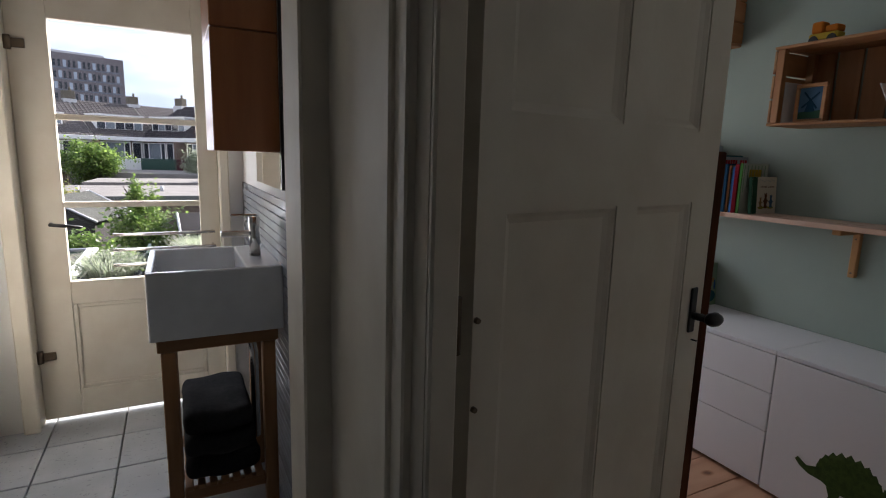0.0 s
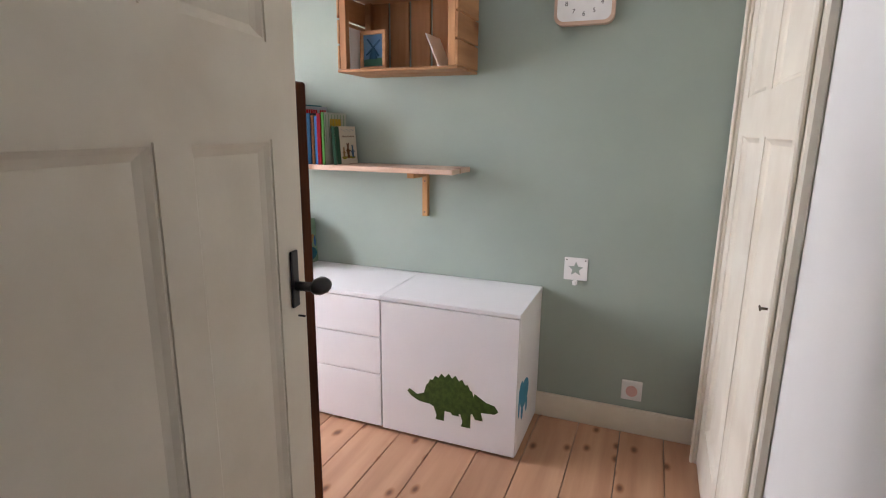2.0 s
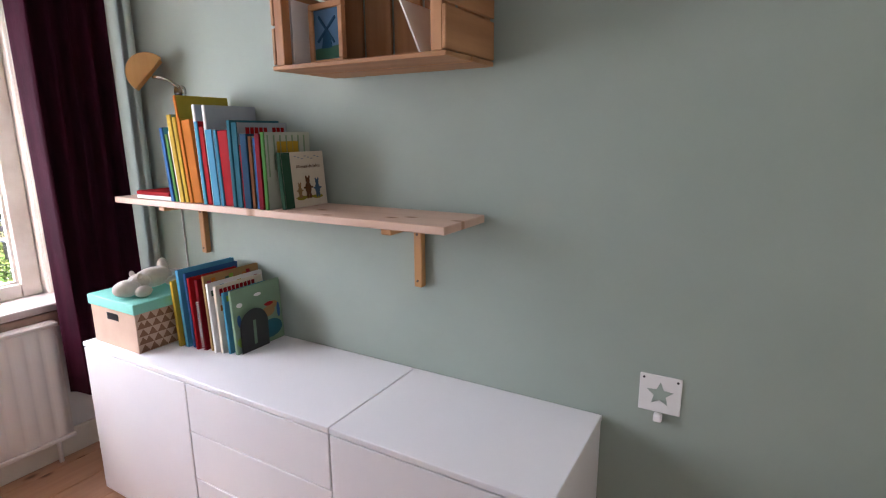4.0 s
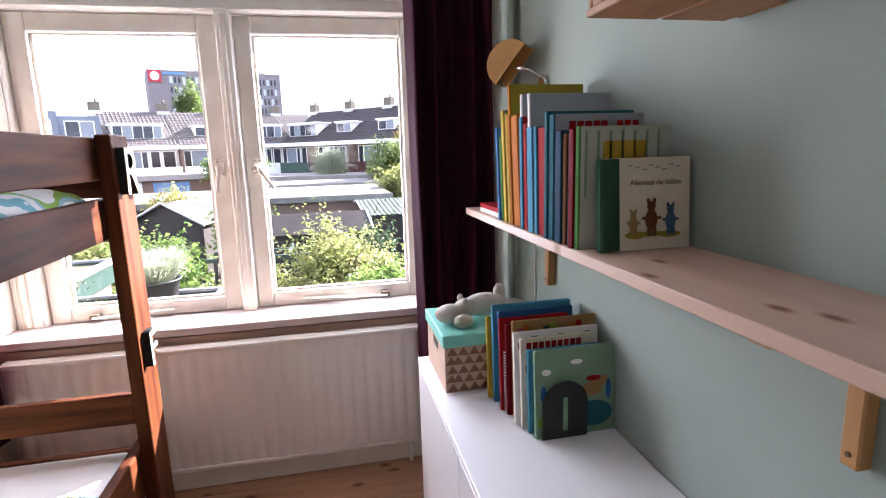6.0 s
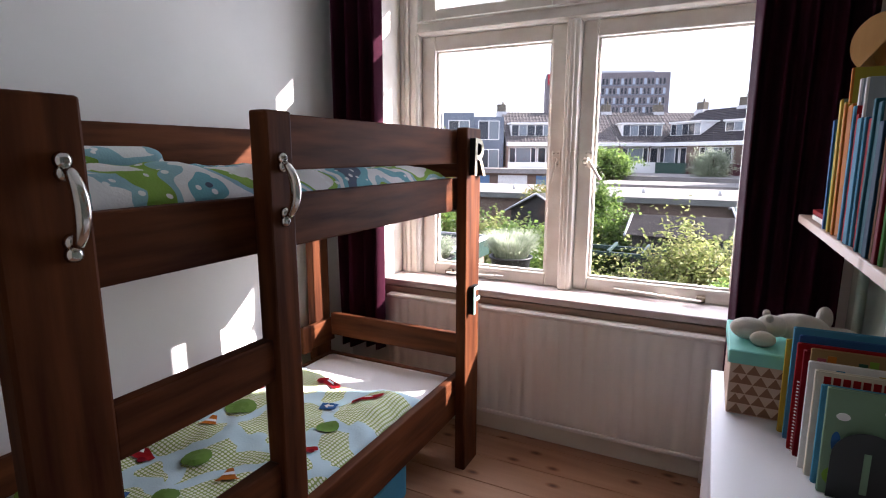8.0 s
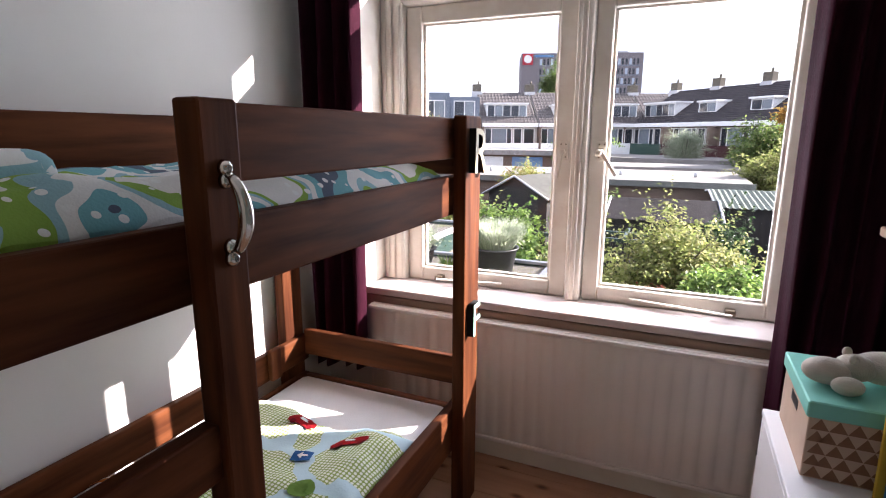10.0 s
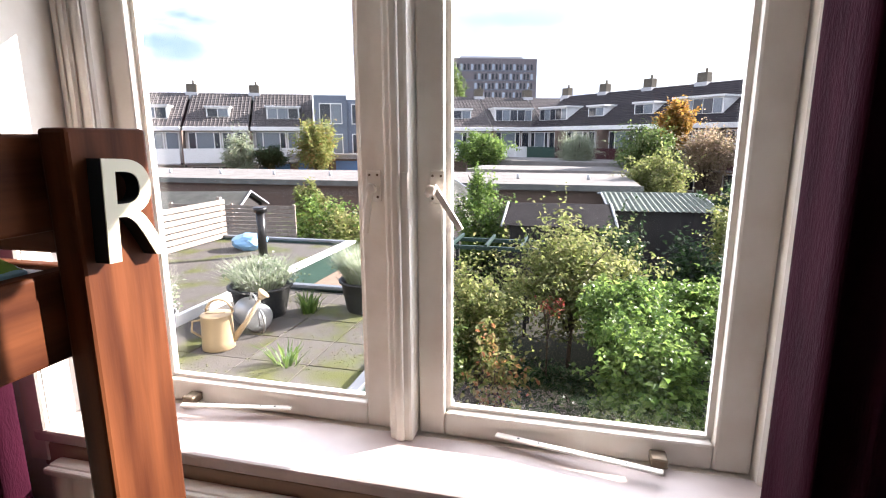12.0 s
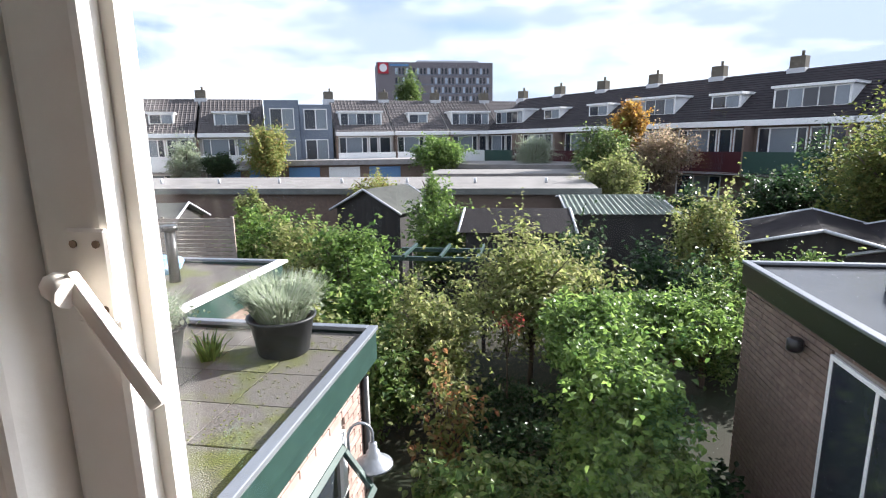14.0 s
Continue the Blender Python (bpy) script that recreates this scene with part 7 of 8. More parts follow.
def car_print(x, y, s, a):
    """Printed car: three shapes laid just over the cloth."""
    def lay(pts, mat, name, up_by):
        bm = bmesh.new()
        bm.faces.new([bm.verts.new((px, py, 0)) for px, py in pts])
        bmesh.ops.triangulate(bm, faces=bm.faces[:])
        bmesh.ops.subdivide_edges(bm, edges=bm.edges[:], cuts=3, use_grid_fill=True)
        c, sn = math.cos(a), math.sin(a)
        for v in bm.verts:
            px, py = x + s * (v.co.x * c - v.co.y * sn), y + s * (v.co.x * sn + v.co.y * c)
            v.co = Vector((px, py, duvet_height(px, py, 0.374 + 0.035, 0.025) + up_by))
        part(name, bm, mat, low)
    ring = lambda cx, cy, r: [(cx + r * math.cos(2 * math.pi * i / 12), cy + r * math.sin(2 * math.pi * i / 12)) for i in range(12)]
    lay([(-1, 0), (1, 0), (1.05, 0.35), (0.6, 0.42), (0.35, 0.8), (-0.4, 0.8), (-0.65, 0.42), (-1.05, 0.35)], INK["red"], "printed_car", 0.004)
    lay(ring(-0.55, 0.0, 0.22), INK["darkred"], "printed_wheel", 0.0055)
    lay(ring(0.55, 0.0, 0.22), INK["darkred"], "printed_wheel", 0.0055)
    lay([(-0.3, 0.45), (0.3, 0.45), (0.2, 0.68), (-0.25, 0.68)], INK["white"], "printed_window", 0.0055)


M_PRTREE = plain("print_tree_green", (0.12, 0.23, 0.035), 0.9)


def tree_print(x, y, s):
    bm = bmesh.new()
    c = bm.verts.new((0, 0, 0))
    rings = [[bm.verts.new((r * math.cos(2 * math.pi * i / 14), r * 0.85 * math.sin(2 * math.pi * i / 14), 0)) for i in range(14)] for r in (0.5, 1)]
    for i in range(14):
        bm.faces.new((c, rings[0][i], rings[0][(i + 1) % 14]))
        bm.faces.new((rings[0][i], rings[1][i], rings[1][(i + 1) % 14], rings[0][(i + 1) % 14]))
    for v in bm.verts:
        px, py = x + s * v.co.x, y + s * v.co.y
        v.co = Vector((px, py, duvet_height(px, py, 0.374 + 0.035, 0.025) + 0.004))
    part("printed_tree", bm, M_PRTREE, low)


def sign_print(x, y, a, pts, mat, name, up_by):
    """A flat printed shape that follows the cloth."""
    bm = bmesh.new()
    bm.faces.new([bm.verts.new((px, py, 0)) for px, py in pts])
    bmesh.ops.triangulate(bm, faces=bm.faces[:])
    bmesh.ops.subdivide_edges(bm, edges=bm.edges[:], cuts=2, use_grid_fill=True)
    for v in bm.verts:
        px, py = x + v.co.x * math.cos(a) - v.co.y * math.sin(a), y + v.co.x * math.sin(a) + v.co.y * math.cos(a)
        v.co = Vector((px, py, duvet_height(px, py, 0.374 + 0.035, 0.025) + up_by))
    part(name, bm, mat, low)


for cx, cy, cs_, ca in ((-0.86, -1.58, 0.058, 0.3), (-0.45, -0.95, 0.058, 0.5), (-0.62, -1.22, 0.055, -0.4), (-0.42, -1.34, 0.05, 0.9), (-0.55, -1.75, 0.055, 0.1), (-0.90, -1.08, 0.05, 0.2), (-0.42, -1.88, 0.052, 1.2), (-0.66, -0.92, 0.05, 0.1), (-0.78, -1.82, 0.05, 0.4)):
    car_print(cx, cy, cs_, ca)
for cx, cy, ca in ((-0.80, -1.36, 0.5), (-0.93, -1.40, 0.4), (-0.52, -1.53, 0.7)):
    sign_print(cx, cy, ca, [(-0.034, 0), (0.034, 0), (0.022, 0.012), (0.008, 0.062), (-0.008, 0.062), (-0.022, 0.012)], INK["orange"], "printed_cone", 0.004)
    sign_print(cx, cy, ca, [(-0.019, 0.022), (0.019, 0.022), (0.014, 0.038), (-0.014, 0.038)], INK["white"], "printed_stripe", 0.0055)
for cx, cy, ca in ((-0.72, -1.72, 0.5), (-0.36, -1.50, 0.7), (-0.55, -1.05, 0.3)):
    sign_print(cx, cy, ca, [(-0.03, -0.022), (0.03, -0.022), (0.03, 0.022), (-0.03, 0.022)], INK["blue"], "printed_sign", 0.004)
    sign_print(cx, cy, ca, [(-0.016, 0), (0.0, 0.014), (0.0, 0.004), (0.018, 0.004), (0.018, -0.004), (0.0, -0.004), (0.0, -0.014)], INK["white"], "printed_arrow", 0.0055)
for cx, cy, cs_ in ((-0.80, -1.22, 0.058), (-0.68, -1.50, 0.048), (-0.93, -1.80, 0.055), (-0.45, -1.18, 0.04), (-0.38, -1.62, 0.045), (-0.60, -1.66, 0.04), (-0.75, -1.95, 0.05)):
    tree_print(cx, cy, cs_)
bm = bmesh.new()
box(bm, BX0 + 0.09, BX1 - 0.30, -2.0, -1.62, 1.25, 1.33, 0.035, 3)
for f in bm.faces:
    f.smooth = True
solid("pillow", bm, M_PATCH, "patterned pillow on the upper bunk", "pillow")
bm = boxed(-0.70, -0.34, -1.45, -0.85, 0.0, 0.16, 0.02, 2)
solid("storage_bin", bm, INK["lightblue"], "light blue fabric storage bin under the bed", "storage bin")

# ---- pots and cans on the flat roof ----
M_TUB = plain("black_plastic_tub", (0.03, 0.031, 0.033), 0.5)
M_TUBG = plain("grey_plastic_tub", (0.22, 0.21, 0.25), 0.5)
M_SOIL = surface("potting_soil", (0.05, 0.035, 0.025), (0.035, 0.025, 0.02), 40, 0.95, 0.8)
RZ = -0.05


def grass_tuft(cx, cy, z, r, h, n, seed, thin=0.006, fan=0.9):
    """Blades as narrow bent strips rising from a small area."""
    g = np.random.default_rng(seed)
    v, f = [], []
    for k in range(n):
        a, e = g.uniform(0, 2 * math.pi), g.uniform(0, 1) ** 0.5
        px, py = cx + r * 0.6 * e * math.cos(a), cy + r * 0.6 * e * math.sin(a)
        hh = h * g.uniform(0.55, 1.1)
        lx, ly = math.cos(a) * r * fan * e * g.uniform(0.3, 1.1), math.sin(a) * r * fan * e * g.uniform(0.3, 1.1)
        tx, ty = -math.sin(a) * thin, math.cos(a) * thin
        i = len(v)
        v += [(px - tx, py - ty, z), (px + tx, py + ty, z), (px + lx * 0.4 + tx, py + ly * 0.4 + ty, z + hh * 0.6), (px + lx * 0.4 - tx, py + ly * 0.4 - ty, z + hh * 0.6), (px + lx, py + ly, z + hh)]
        f += [(i, i + 1, i + 2), (i, i + 2, i + 3), (i + 3, i + 2, i + 4)]
    return np.array(v), f


def tuft_object(name, v, f, mat, parent):
    me = bpy.data.meshes.new(name)
    v = v + np.array(parent.matrix_basis.inverted().translation)
    me.from_pydata(v.tolist(), [], f)
    me.materials.append(mat)
    o = new(name, me)
    o.parent = parent
    o["kind"] = "stuff"


def tub(x, y, r, h, mat, label, plant, ph, seed, leaves=700):
    p = thing("plant_pot", label, "plant pot", (x, y, RZ), group="pots on the flat roof")
    bm = bmesh.new()
    lathe(bm, [(r * 0.74, RZ), (r * 0.78, RZ + 0.01), (r * 0.97, RZ + h - 0.02), (r * 1.05, RZ + h - 0.018), (r * 1.06, RZ + h), (r * 0.96, RZ + h), (r * 0.93, RZ + h - 0.04)], x, y, 32)
    part("tub", bm, mat, p)
    bm = bmesh.new()
    lathe(bm, [(r * 0.9, RZ + h - 0.06), (r * 0.88, RZ + h - 0.035), (0.01, RZ + h - 0.02)], x, y, 20)
    part("soil", bm, M_SOIL, p)
    v, f = grass_tuft(x, y, RZ + h - 0.03, r * 1.25, ph, leaves, seed, 0.0035)
    tuft_object("stems", v, f, plant, p)
    v, f = leaf_cloud((x, y, RZ + h + ph * 0.36), (r * 1.15, r * 1.15, ph * 0.5), 90, 26, 0.03, seed, 0.9, 0.4, 0.2, -0.4)
    tuft_object("foliage", v, f.tolist(), plant, p)
    return p


tub(-1.27, 2.95, 0.225, 0.27, M_TUB, "round black plastic pot of grey lavender", LEAF_GREY, 0.30, 3, 2600)
tub(-2.08, 2.62, 0.25, 0.26, M_TUB, "wide dark plastic tub with mixed herbs", LEAF_GREY, 0.24, 4, 900)
tub(-2.36, 1.72, 0.17, 0.27, M_TUBG, "grey plastic tub with thin grassy plants", LEAF_GREY, 0.36, 5, 160)
wd = thing("weed_tuft", "bright green weeds growing on the roof edge", "weeds", (-1.35, 1.75, RZ))
v, f = grass_tuft(-1.35, 1.75, RZ, 0.14, 0.13, 34, 8, 0.006, 1.3)
tuft_object("blades", v, f, LEAF_LIME, wd)
wd = thing("weed_tuft", "bright green weeds beside the black pot", "weeds", (-1.72, 2.75, RZ))
v, f = grass_tuft(-1.72, 2.75, RZ, 0.12, 0.16, 60, 9, 0.008, 1.2)
tuft_object("blades", v, f, LEAF_LIME, wd)
# moss cushions
g = random.Random(3)
bm = bmesh.new()
for k in range(1100):
    a = g.uniform(0, 6.28)
    cx, cy = g.choice(((-1.9, 1.45), (-1.3, 2.5), (-1.0, 3.1), (-2.2, 3.1), (-1.5, 1.0), (-1.0, 1.9)))
    x, y = cx + g.gauss(0, 0.22), cy + g.gauss(0, 0.16)
    if not (-2.5 < x < -0.84 and 0.3 < y < 3.3):
        continue
    q = bmesh.ops.create_icosphere(bm, subdivisions=1, radius=g.uniform(0.003, 0.008))["verts"]
    for v_ in q:
        v_.co = Vector((v_.co.x + x, v_.co.y + y, v_.co.z * 0.4 + RZ))
tagged(solid("moss", bm, surface("roof_moss", (0.14, 0.155, 0.04), (0.11, 0.12, 0.035), 40, 0.95, 0.8), "yellow-green moss cushions on roofing felt", "moss", (-1.6, 1.8, RZ)), kind="stuff")


def watering_can(x, y, rz, tilt, mat, label):
    c = thing("watering_can", label, "watering can", (x, y, RZ), rz)
    up = Matrix.Translation((0, 0, 0.0)) if not tilt else Matrix.Translation((0, 0, 0.115)) @ Matrix.Rotation(radians(90), 4, "Y") @ Matrix.Translation((0, 0, -0.15))
    bm = bmesh.new()
    lathe(bm, [(0.105, 0), (0.11, 0.004), (0.108, 0.05), (0.104, 0.24), (0.108, 0.245), (0.10, 0.25), (0.06, 0.252)], 0, 0, 28)
    bm.transform(up)
    part("body", bm, mat, c, local=True)
    bm = bmesh.new()
    tube(bm, [(0.10, 0, 0.05), (0.20, 0, 0.18), (0.30, 0, 0.34)], [0.024, 0.017, 0.013], 12)
    bm.transform(up)
    sp_ = part("spout", bm, mat, c, local=True)
    bm = bmesh.new()
    tube(bm, [(0.295, 0, 0.335), (0.325, 0, 0.375), (0.33, 0, 0.38)], [0.013, 0.045, 0.045], 16)
    bm.transform(up)
    part("rose", bm, mat, sp_, local=True)
    bm = bmesh.new()
    tube(bm, [(0.06, 0, 0.25)] + [(0.02 - 0.09 * math.cos(math.pi * k / 10) * -1, 0, 0.25 + 0.10 * math.sin(math.pi * k / 10)) for k in range(11)][::-1], 0.009, 8)
    tube(bm, [(-0.10, 0, 0.21), (-0.16, 0, 0.2), (-0.17, 0, 0.13), (-0.105, 0, 0.08)], 0.008, 8)
    bm.transform(up)
    part("handle", bm, mat, c, local=True)


watering_can(-1.97, 1.90, 25, False, surface("tarnished_brass_sheet", (0.48, 0.36, 0.22), (0.40, 0.30, 0.18), 6, 0.45, 0.1, 0.25), "tarnished brass watering can standing on the roof")
watering_can(-1.93, 2.28, -35, True, surface("zinc_sheet", (0.42, 0.43, 0.44), (0.34, 0.35, 0.36), 6, 0.35, 0.1, 0.8), "zinc watering can lying on its side")

# ---- bathroom ----
BY = 0.055
bd = thing("door_4", "cream half-glazed balcony door with glazing bars", "door", (-1.72, BY, 0.0), kind="structure")
bm = bmesh.new()
DX0, DX1, GX0, GX1 = -2.13, -1.29, -1.975, -1.385
for a in ((DX0, GX0, 0.02, 2.10), (GX1, DX1, 0.02, 2.10), (GX0, GX1, 1.93, 2.10), (GX0, GX1, 0.60, 0.715), (GX0, GX1, 0.02, 0.16)):
    box(bm, a[0], a[1], BY - 0.02, BY + 0.02, a[2], a[3], 0.003)
part("leaf", bm, M_CREAM, bd)
part("panel", boxed(GX0, GX1, BY - 0.006, BY + 0.006, 0.16, 0.60), M_CREAM, bd)
bm = bmesh.new()
for a in ((GX0, GX0 + 0.02, 0.16, 0.60), (GX1 - 0.02, GX1, 0.16, 0.60), (GX0 + 0.02, GX1 - 0.02, 0.16, 0.18), (GX0 + 0.02, GX1 - 0.02, 0.58, 0.60)):
    box(bm, a[0], a[1], BY - 0.016, BY - 0.007, a[2], a[3], 0.003)
part("moulding", bm, M_CREAM, bd)
for z in (1.09, 1.50):
    part("glazing_bar", boxed(GX0, GX1, BY - 0.018, BY + 0.018, z - 0.014, z + 0.014, 0.004), M_CREAM, bd)
for z0, z1 in ((0.715, 1.076), (1.104, 1.486), (1.514, 1.93)):
    o = part("pane", boxed(GX0, GX1, BY + 0.004, BY + 0.008, z0, z1), M_GLASS, bd)
    o.visible_shadow = False
bm = bmesh.new()
tube(bm, [(-2.03, BY - 0.021, 1.0), (-2.03, BY - 0.055, 1.0), (-1.98, BY - 0.06, 0.995), (-1.90, BY - 0.06, 0.985)], [0.008, 0.008, 0.009, 0.006], 10)
part("door_handle", bm, M_BLACK, bd, "black iron lever handle")
for z in (0.32, 1.78):
    bm = bmesh.new()
    tube(bm, [(DX0 + 0.005, BY - 0.03, z), (DX0 + 0.005, BY - 0.03, z + 0.06)], 0.016, 10)
    box(bm, DX0 + 0.01, DX0 + 0.07, BY - 0.03, BY - 0.021, z + 0.01, z + 0.05, 0.002)
    part("hinge", bm, M_BRONZE, bd, "brass hinge")
for k, z in enumerate((0.945, 0.875, 0.805)):
    bm = bmesh.new()
    tube(bm, [(-1.78, BY - 0.075 - 0.03 * k, z), (-1.32, BY - 0.075 - 0.03 * k, z)], 0.008, 10)
    tube(bm, [(-1.33, BY - 0.075 - 0.03 * k, z), (-1.33, BY - 0.021, z)], 0.006, 8)
    part("towel_bar", bm, M_STEEL, bd)
bm = bmesh.new()
box(bm, -2.20, DX0 - 0.004, -0.06, BY + 0.03, 0, 2.2, 0.006)
box(bm, DX1 + 0.004, -1.24, -0.02, BY + 0.03, 0, 2.2, 0.006)
box(bm, DX0 - 0.004, DX1 + 0.004, -0.02, BY + 0.03, 2.11, 2.2, 0.006)
box(bm, -2.26, -2.2, -0.62, -0.54, 0, 2.3, 0.006)
setting("balcony_door_frame", bm, M_CREAM, "cream balcony door frame and casing", "door frame")
setting("bathroom_door_frame", boxed(XB - 0.075, XB - 0.0005, -1.80, -1.60, 0, 2.12, 0.006), M_CREAM, "cream bathroom door post", "door frame")

# basin on a wooden stand
SX0, SX1, SY0, SY1, SZ0, SZ1 = -1.597, -1.172, -1.15, -0.68, 0.745, 0.975
bs = thing("washbasin", "deep white ceramic washbasin on a wooden stand", "washbasin", ((SX0 + SX1) / 2, (SY0 + SY1) / 2, SZ0))
t = 0.022
for a_ in ((SX0, SX1, SY0, SY0 + t), (SX0, SX1, SY1 - t, SY1), (SX0, SX0 + t, SY0 + t, SY1 - t)):
    part("basin_wall", boxed(*a_, SZ0, SZ1, 0.006, 2), M_CERAMIC, bs)
part("tap_deck", boxed(SX1 - 0.12, SX1, SY0 + t, SY1 - t, SZ0, SZ1, 0.006, 2), M_CERAMIC, bs)
part("basin_floor", boxed(SX0 + t, SX1 - 0.12, SY0 + t, SY1 - t, SZ0, SZ0 + 0.07), M_CERAMIC, bs)
fx, fy_ = -1.235, -0.93
fa = thing("basin_tap", "square chrome mixer tap on the washbasin", "tap", (fx, fy_, SZ1))
bm = bmesh.new()
tube(bm, [(fx, fy_, SZ1), (fx, fy_, SZ1 + 0.15)], 0.021, 18)
part("body", bm, M_STEEL, fa)
part("spout", boxed(fx - 0.12, fx - 0.015, fy_ - 0.016, fy_ + 0.016, SZ1 + 0.075, SZ1 + 0.098, 0.006, 2), M_STEEL, fa)
part("lever", boxed(fx - 0.085, fx + 0.01, fy_ - 0.008, fy_ + 0.008, SZ1 + 0.152, SZ1 + 0.16, 0.003), M_STEEL, fa)
sd = thing("basin_stand", "brown wooden washstand with a slatted lower shelf", "washstand", ((SX0 + SX1) / 2, (SY0 + SY1) / 2, 0))
M_STAND = {a: wood("stand_teak_" + a, (0.36, 0.19, 0.09), (0.26, 0.125, 0.055), a, 0.5) for a in "xyz"}
for x in (SX0 + 0.03, SX1 - 0.075):
    for y in (SY0 + 0.015, SY1 - 0.065):
        part("leg", boxed(x, x + 0.045, y, y + 0.045, 0, SZ0 - 0.045, 0.003), M_STAND["z"], sd)
for y in (SY0 + 0.015, SY1 - 0.065):
    part("apron", boxed(SX0 + 0.02, SX1 - 0.02, y, y + 0.045, SZ0 - 0.044, SZ0 - 0.001, 0.003), M_STAND["x"], sd)
    part("rail", boxed(SX0 + 0.076, SX1 - 0.076, y + 0.01, y + 0.035, 0.14, 0.185, 0.003), M_STAND["x"], sd)
for k in range(7):
    x = SX0 + 0.08 + k * 0.039
    part("slat", boxed(x, x + 0.026, SY0 + 0.012, SY1 - 0.012, 0.186, 0.202, 0.003), M_STAND["y"], sd)
M_TERRY = surface("black_terry", (0.014, 0.014, 0.016), (0.022, 0.022, 0.024), 60, 0.95, 1.0, fine=500)
for k in range(3):
    bm = boxed(SX0 + 0.085, SX1 - 0.09 - 0.01 * k, SY0 + 0.03, SY1 - 0.05, 0.2035 + k * 0.085, 0.285 + k * 0.085, 0.03, 4)
    bmesh.ops.subdivide_edges(bm, edges=[e for e in bm.edges if e.calc_length() > 0.1], cuts=7, use_grid_fill=True)
    for v_ in bm.verts:
        v_.co += Vector((0.006 * noise.noise(v_.co * 21), 0.008 * noise.noise(v_.co * 17), 0.022 * noise.noise(Vector((v_.co.x * 9, v_.co.y * 9, 0.0)))))
    for f_ in bm.faces:
        f_.smooth = True
    solid("towel", bm, M_TERRY, "black folded bath towel stacked on the stand shelf", "towel", group="folded towels")
bm = bmesh.new()
tube(bm, [(-1.43, -0.95, SZ0), (-1.43, -0.95, 0.66)], 0.028, 16)
tube(bm, [(-1.43, -0.95, 0.70), (-1.33, -0.95, 0.715), (-1.27, -0.95, 0.70), (-1.255, -0.95, 0.60), (-1.255, -0.95, 0.25)], 0.016, 12)
solid("drain_trap", bm, M_STEEL, "chrome drain trap below the washbasin", "drain pipe")
mc = thing("bathroom_cabinet", "orange-brown wooden wall cabinet above the basin", "cabinet", (-1.27, -0.95, 1.36))
part("body", boxed(-1.375, XB - 0.001, -1.12, -0.72, 1.365, 1.75, 0.003), wood("cherry_veneer", (0.40, 0.15, 0.05), (0.30, 0.10, 0.03), "z", 0.35), mc)
part("body", boxed(-1.375, XB - 0.001, -1.12, -0.72, 1.753, 2.2, 0.003), bpy.data.materials["cherry_veneer"], mc)
mi = thing("mirror", "frameless bathroom mirror with dark edge", "mirror", (XB, -0.9, 1.24))
M_MIRROR = bpy.data.materials.new("mirror_silver")
_, mp_ = nodes_of(M_MIRROR)
mp_.inputs["Metallic"].default_value, mp_.inputs["Roughness"].default_value, mp_.inputs["Base Color"].default_value = 1.0, 0.02, (0.9, 0.9, 0.9, 1)
part("glass", boxed(XB - 0.012, XB - 0.0005, -1.2, -0.6, 1.24, 1.362), M_MIRROR, mi)
part("edge", boxed(XB - 0.014, XB - 0.0005, -1.212, -1.2005, 1.24, 2.2), M_BLACK, mi)
# thin wall tiles beside the basin
tiles = thing("wall_tiles", "grey narrow glossy wall tiles behind the basin", "wall tiles", (XB, -0.9, 0), kind="structure")
M_WT = surface("grey_glazed_wall_tile", (0.34, 0.36, 0.39), (0.27, 0.29, 0.32), 7, 0.18, 0.05, vary=0.15)
for r in range(36):
    z = 0.02 + r * 0.033
    part("tile", boxed(XB - 0.008, XB - 0.0005, -1.595, 0.015, z, z + 0.030, 0.0015), M_WT, tiles)

# ---- floorboards, laid across the room ----
planks = thing("floorboards", "worn varnished pine floorboards with dark knots", "floorboards", (0, -1.6, -0.025), kind="structure")
rng = random.Random(5)
y, k = YS - 0.05, 0
while y < YW - 0.02:
    w = 0.178 + rng.uniform(-0.004, 0.004)
    y1 = min(y + w, YW - 0.0)
    part("plank", boxed(XL - 0.10 if y < DOOR_Y1 else XL, XG, y + 0.0015, y1 - 0.0015, -0.024, 0.0, 0.002), M_FLOOR, planks)
    y = y1

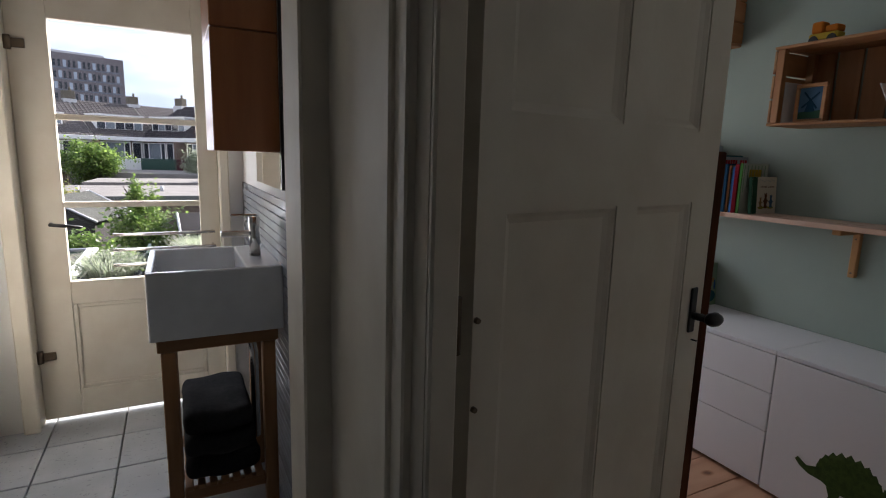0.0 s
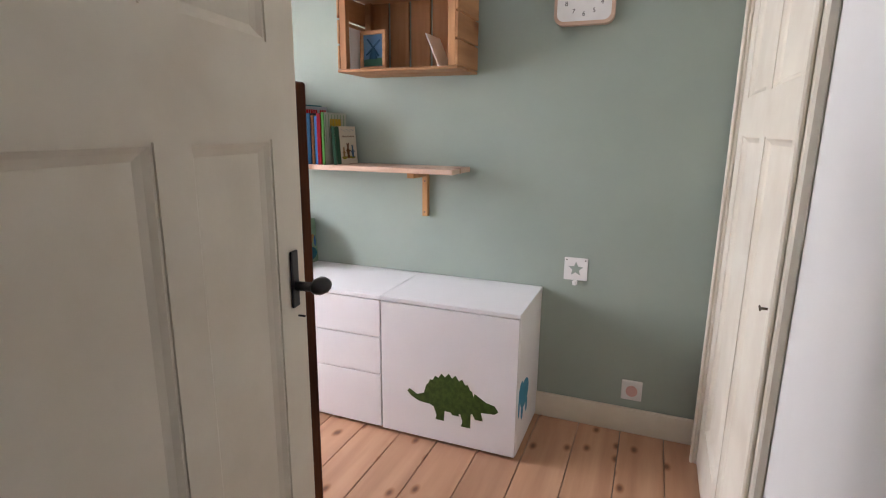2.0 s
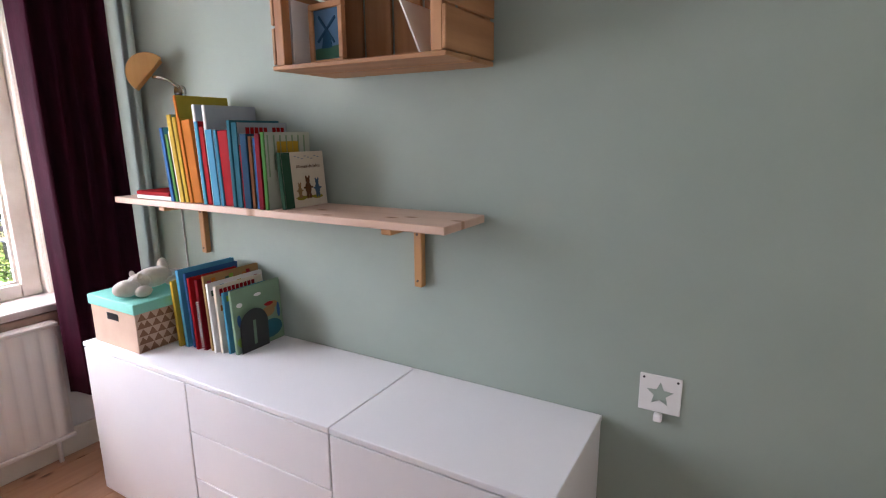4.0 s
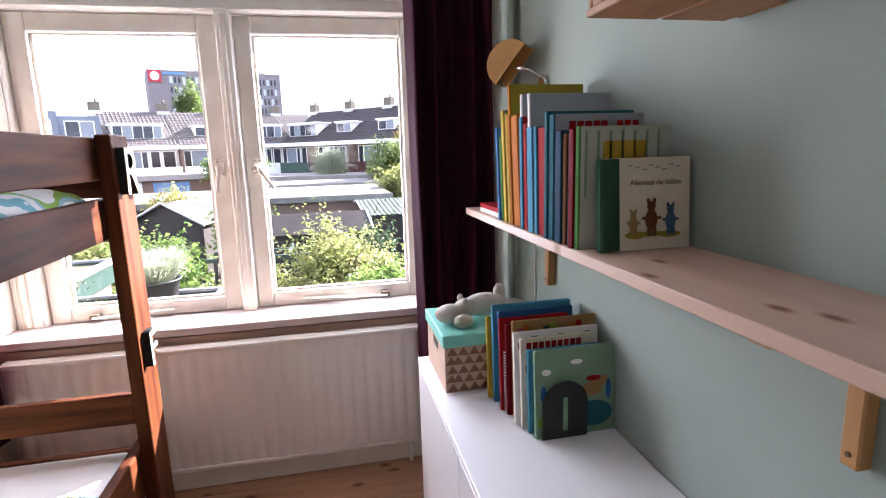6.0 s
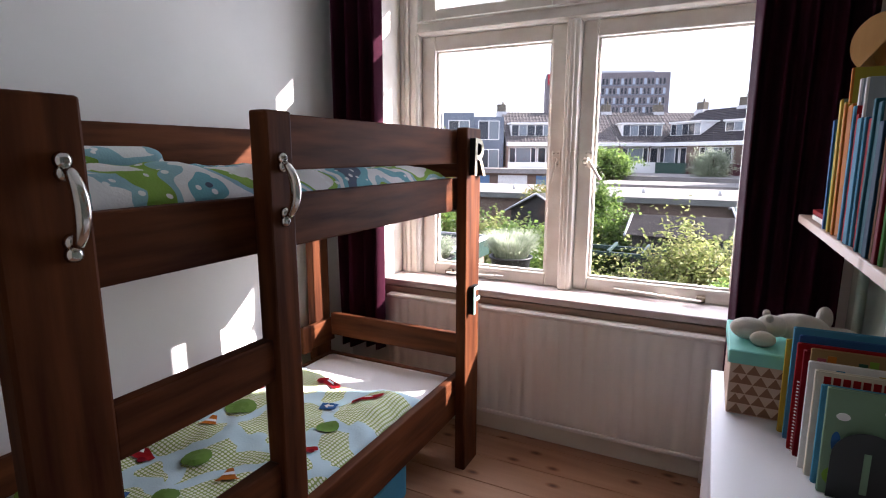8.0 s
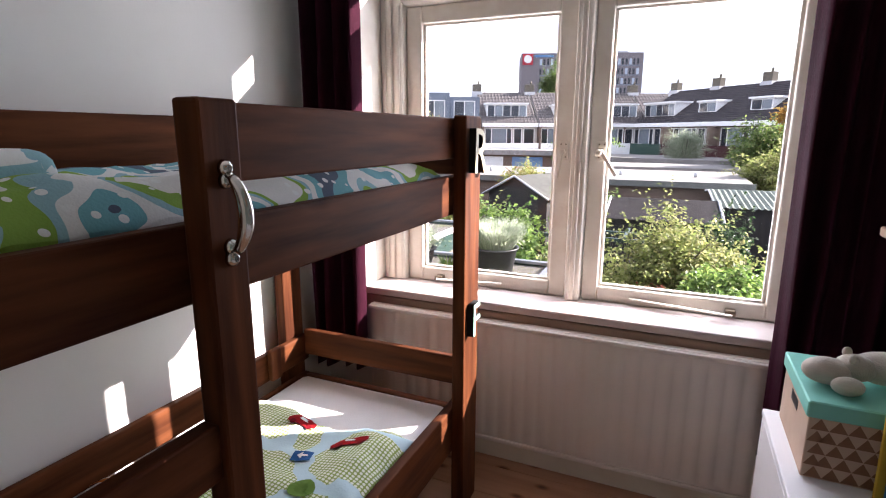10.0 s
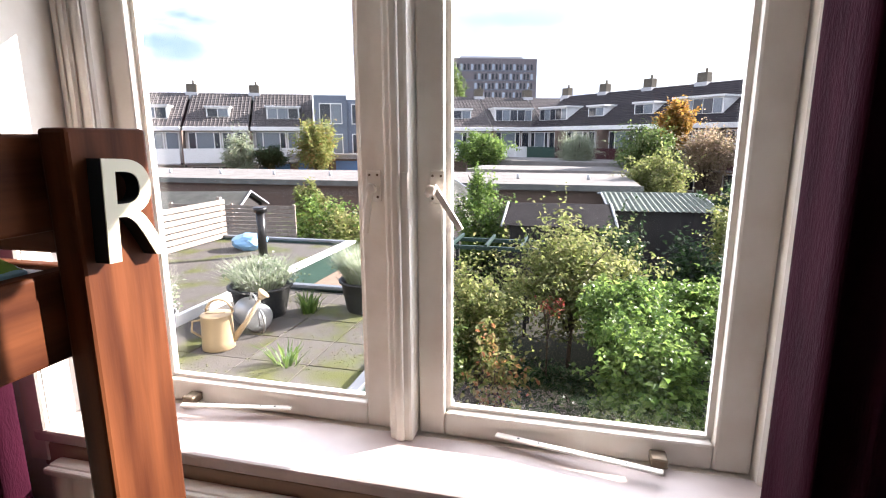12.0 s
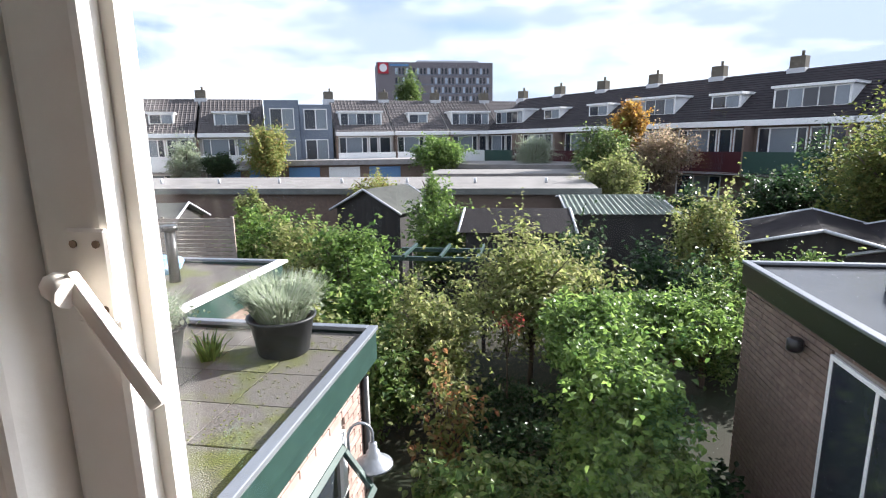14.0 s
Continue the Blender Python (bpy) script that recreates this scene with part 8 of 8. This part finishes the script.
# ---- floor tiles of the bathroom and hall ----
bt = thing("floor_tiles", "light grey square ceramic floor tiles", "floor tiles", (-1.7, -2.2, -0.025), kind="structure")
tile_mesh = None
for i in range(4):
    for j in range(14):
        x, y = -2.40 + i * 0.31, -4.25 + j * 0.31
        if tile_mesh is None:
            o = part("floor_tile", boxed(-0.152, 0.152, -0.152, 0.152, 0.0, 0.0245, 0.003), M_TILEF, bt, local=True)
            tile_mesh = o.data
        else:
            o = new("floor_tile", tile_mesh)
            o.parent = bt
        o.location = (x + 0.155 + 1.7, y + 0.155 + 2.2, 0.0)


# ---- bricks of the two extensions ----
def brick_wall(parent, face_x, out, y0, y1, z_top, rows, holes, material, stretch_rows):
    """Stretcher bricks on an x-facing wall; the nearest rows are pieces, the rest one mesh."""
    inv = parent.matrix_basis.inverted()
    L_, H_, T_ = 0.205, 0.052, 0.02
    mesh, rest = None, bmesh.new()
    for r in range(rows):
        z = z_top - (r + 1) * 0.0625
        runs = [(y0, y1)]
        for a, b, c, d in holes:
            if c < z + H_ and z < d:
                runs = [q for p, e in runs for q in ((p, min(e, a)), (max(p, b), e)) if q[1] - q[0] > 0.02]
        for p, e in runs:
            k = math.floor((p - y0) / 0.216) - 1
            while True:
                ya = y0 + k * 0.216 + (0.108 if r % 2 else 0.0)
                k += 1
                yb = ya + L_
                if ya > e - 0.02:
                    break
                if yb < p + 0.02:
                    continue
                if r < stretch_rows and ya >= p and yb <= e:
                    if mesh is None:
                        bm = boxed(0, T_, 0, L_, 0, H_, 0.003)
                        mesh = bpy.data.meshes.new("brick")
                        bm.to_mesh(mesh)
                        bm.free()
                        mesh.materials.append(material)
                    o = new("brick", mesh)
                    o.parent = parent
                    o.location = inv @ Vector((face_x - (T_ if out < 0 else 0), ya, z))
                else:
                    box(rest, face_x - (T_ if out < 0 else 0), face_x + (0 if out < 0 else T_), max(ya, p), min(yb, e), z, z + H_)
    tagged(part("brickwork", rest, material, parent), kind="stuff")


brick_wall(nr, 2.899, -1, 0.25, 6.0, -0.27, 40, [(2.2, 4.2, -2.29, -0.37)], M_BRICKD, 14)
brick_wall(ext, EX1 - 0.061, 1, 0.2, EY1 - 0.36, -0.262, 38, [(0.45, 2.72, -2.75, -0.44)], M_BRICK, 30)
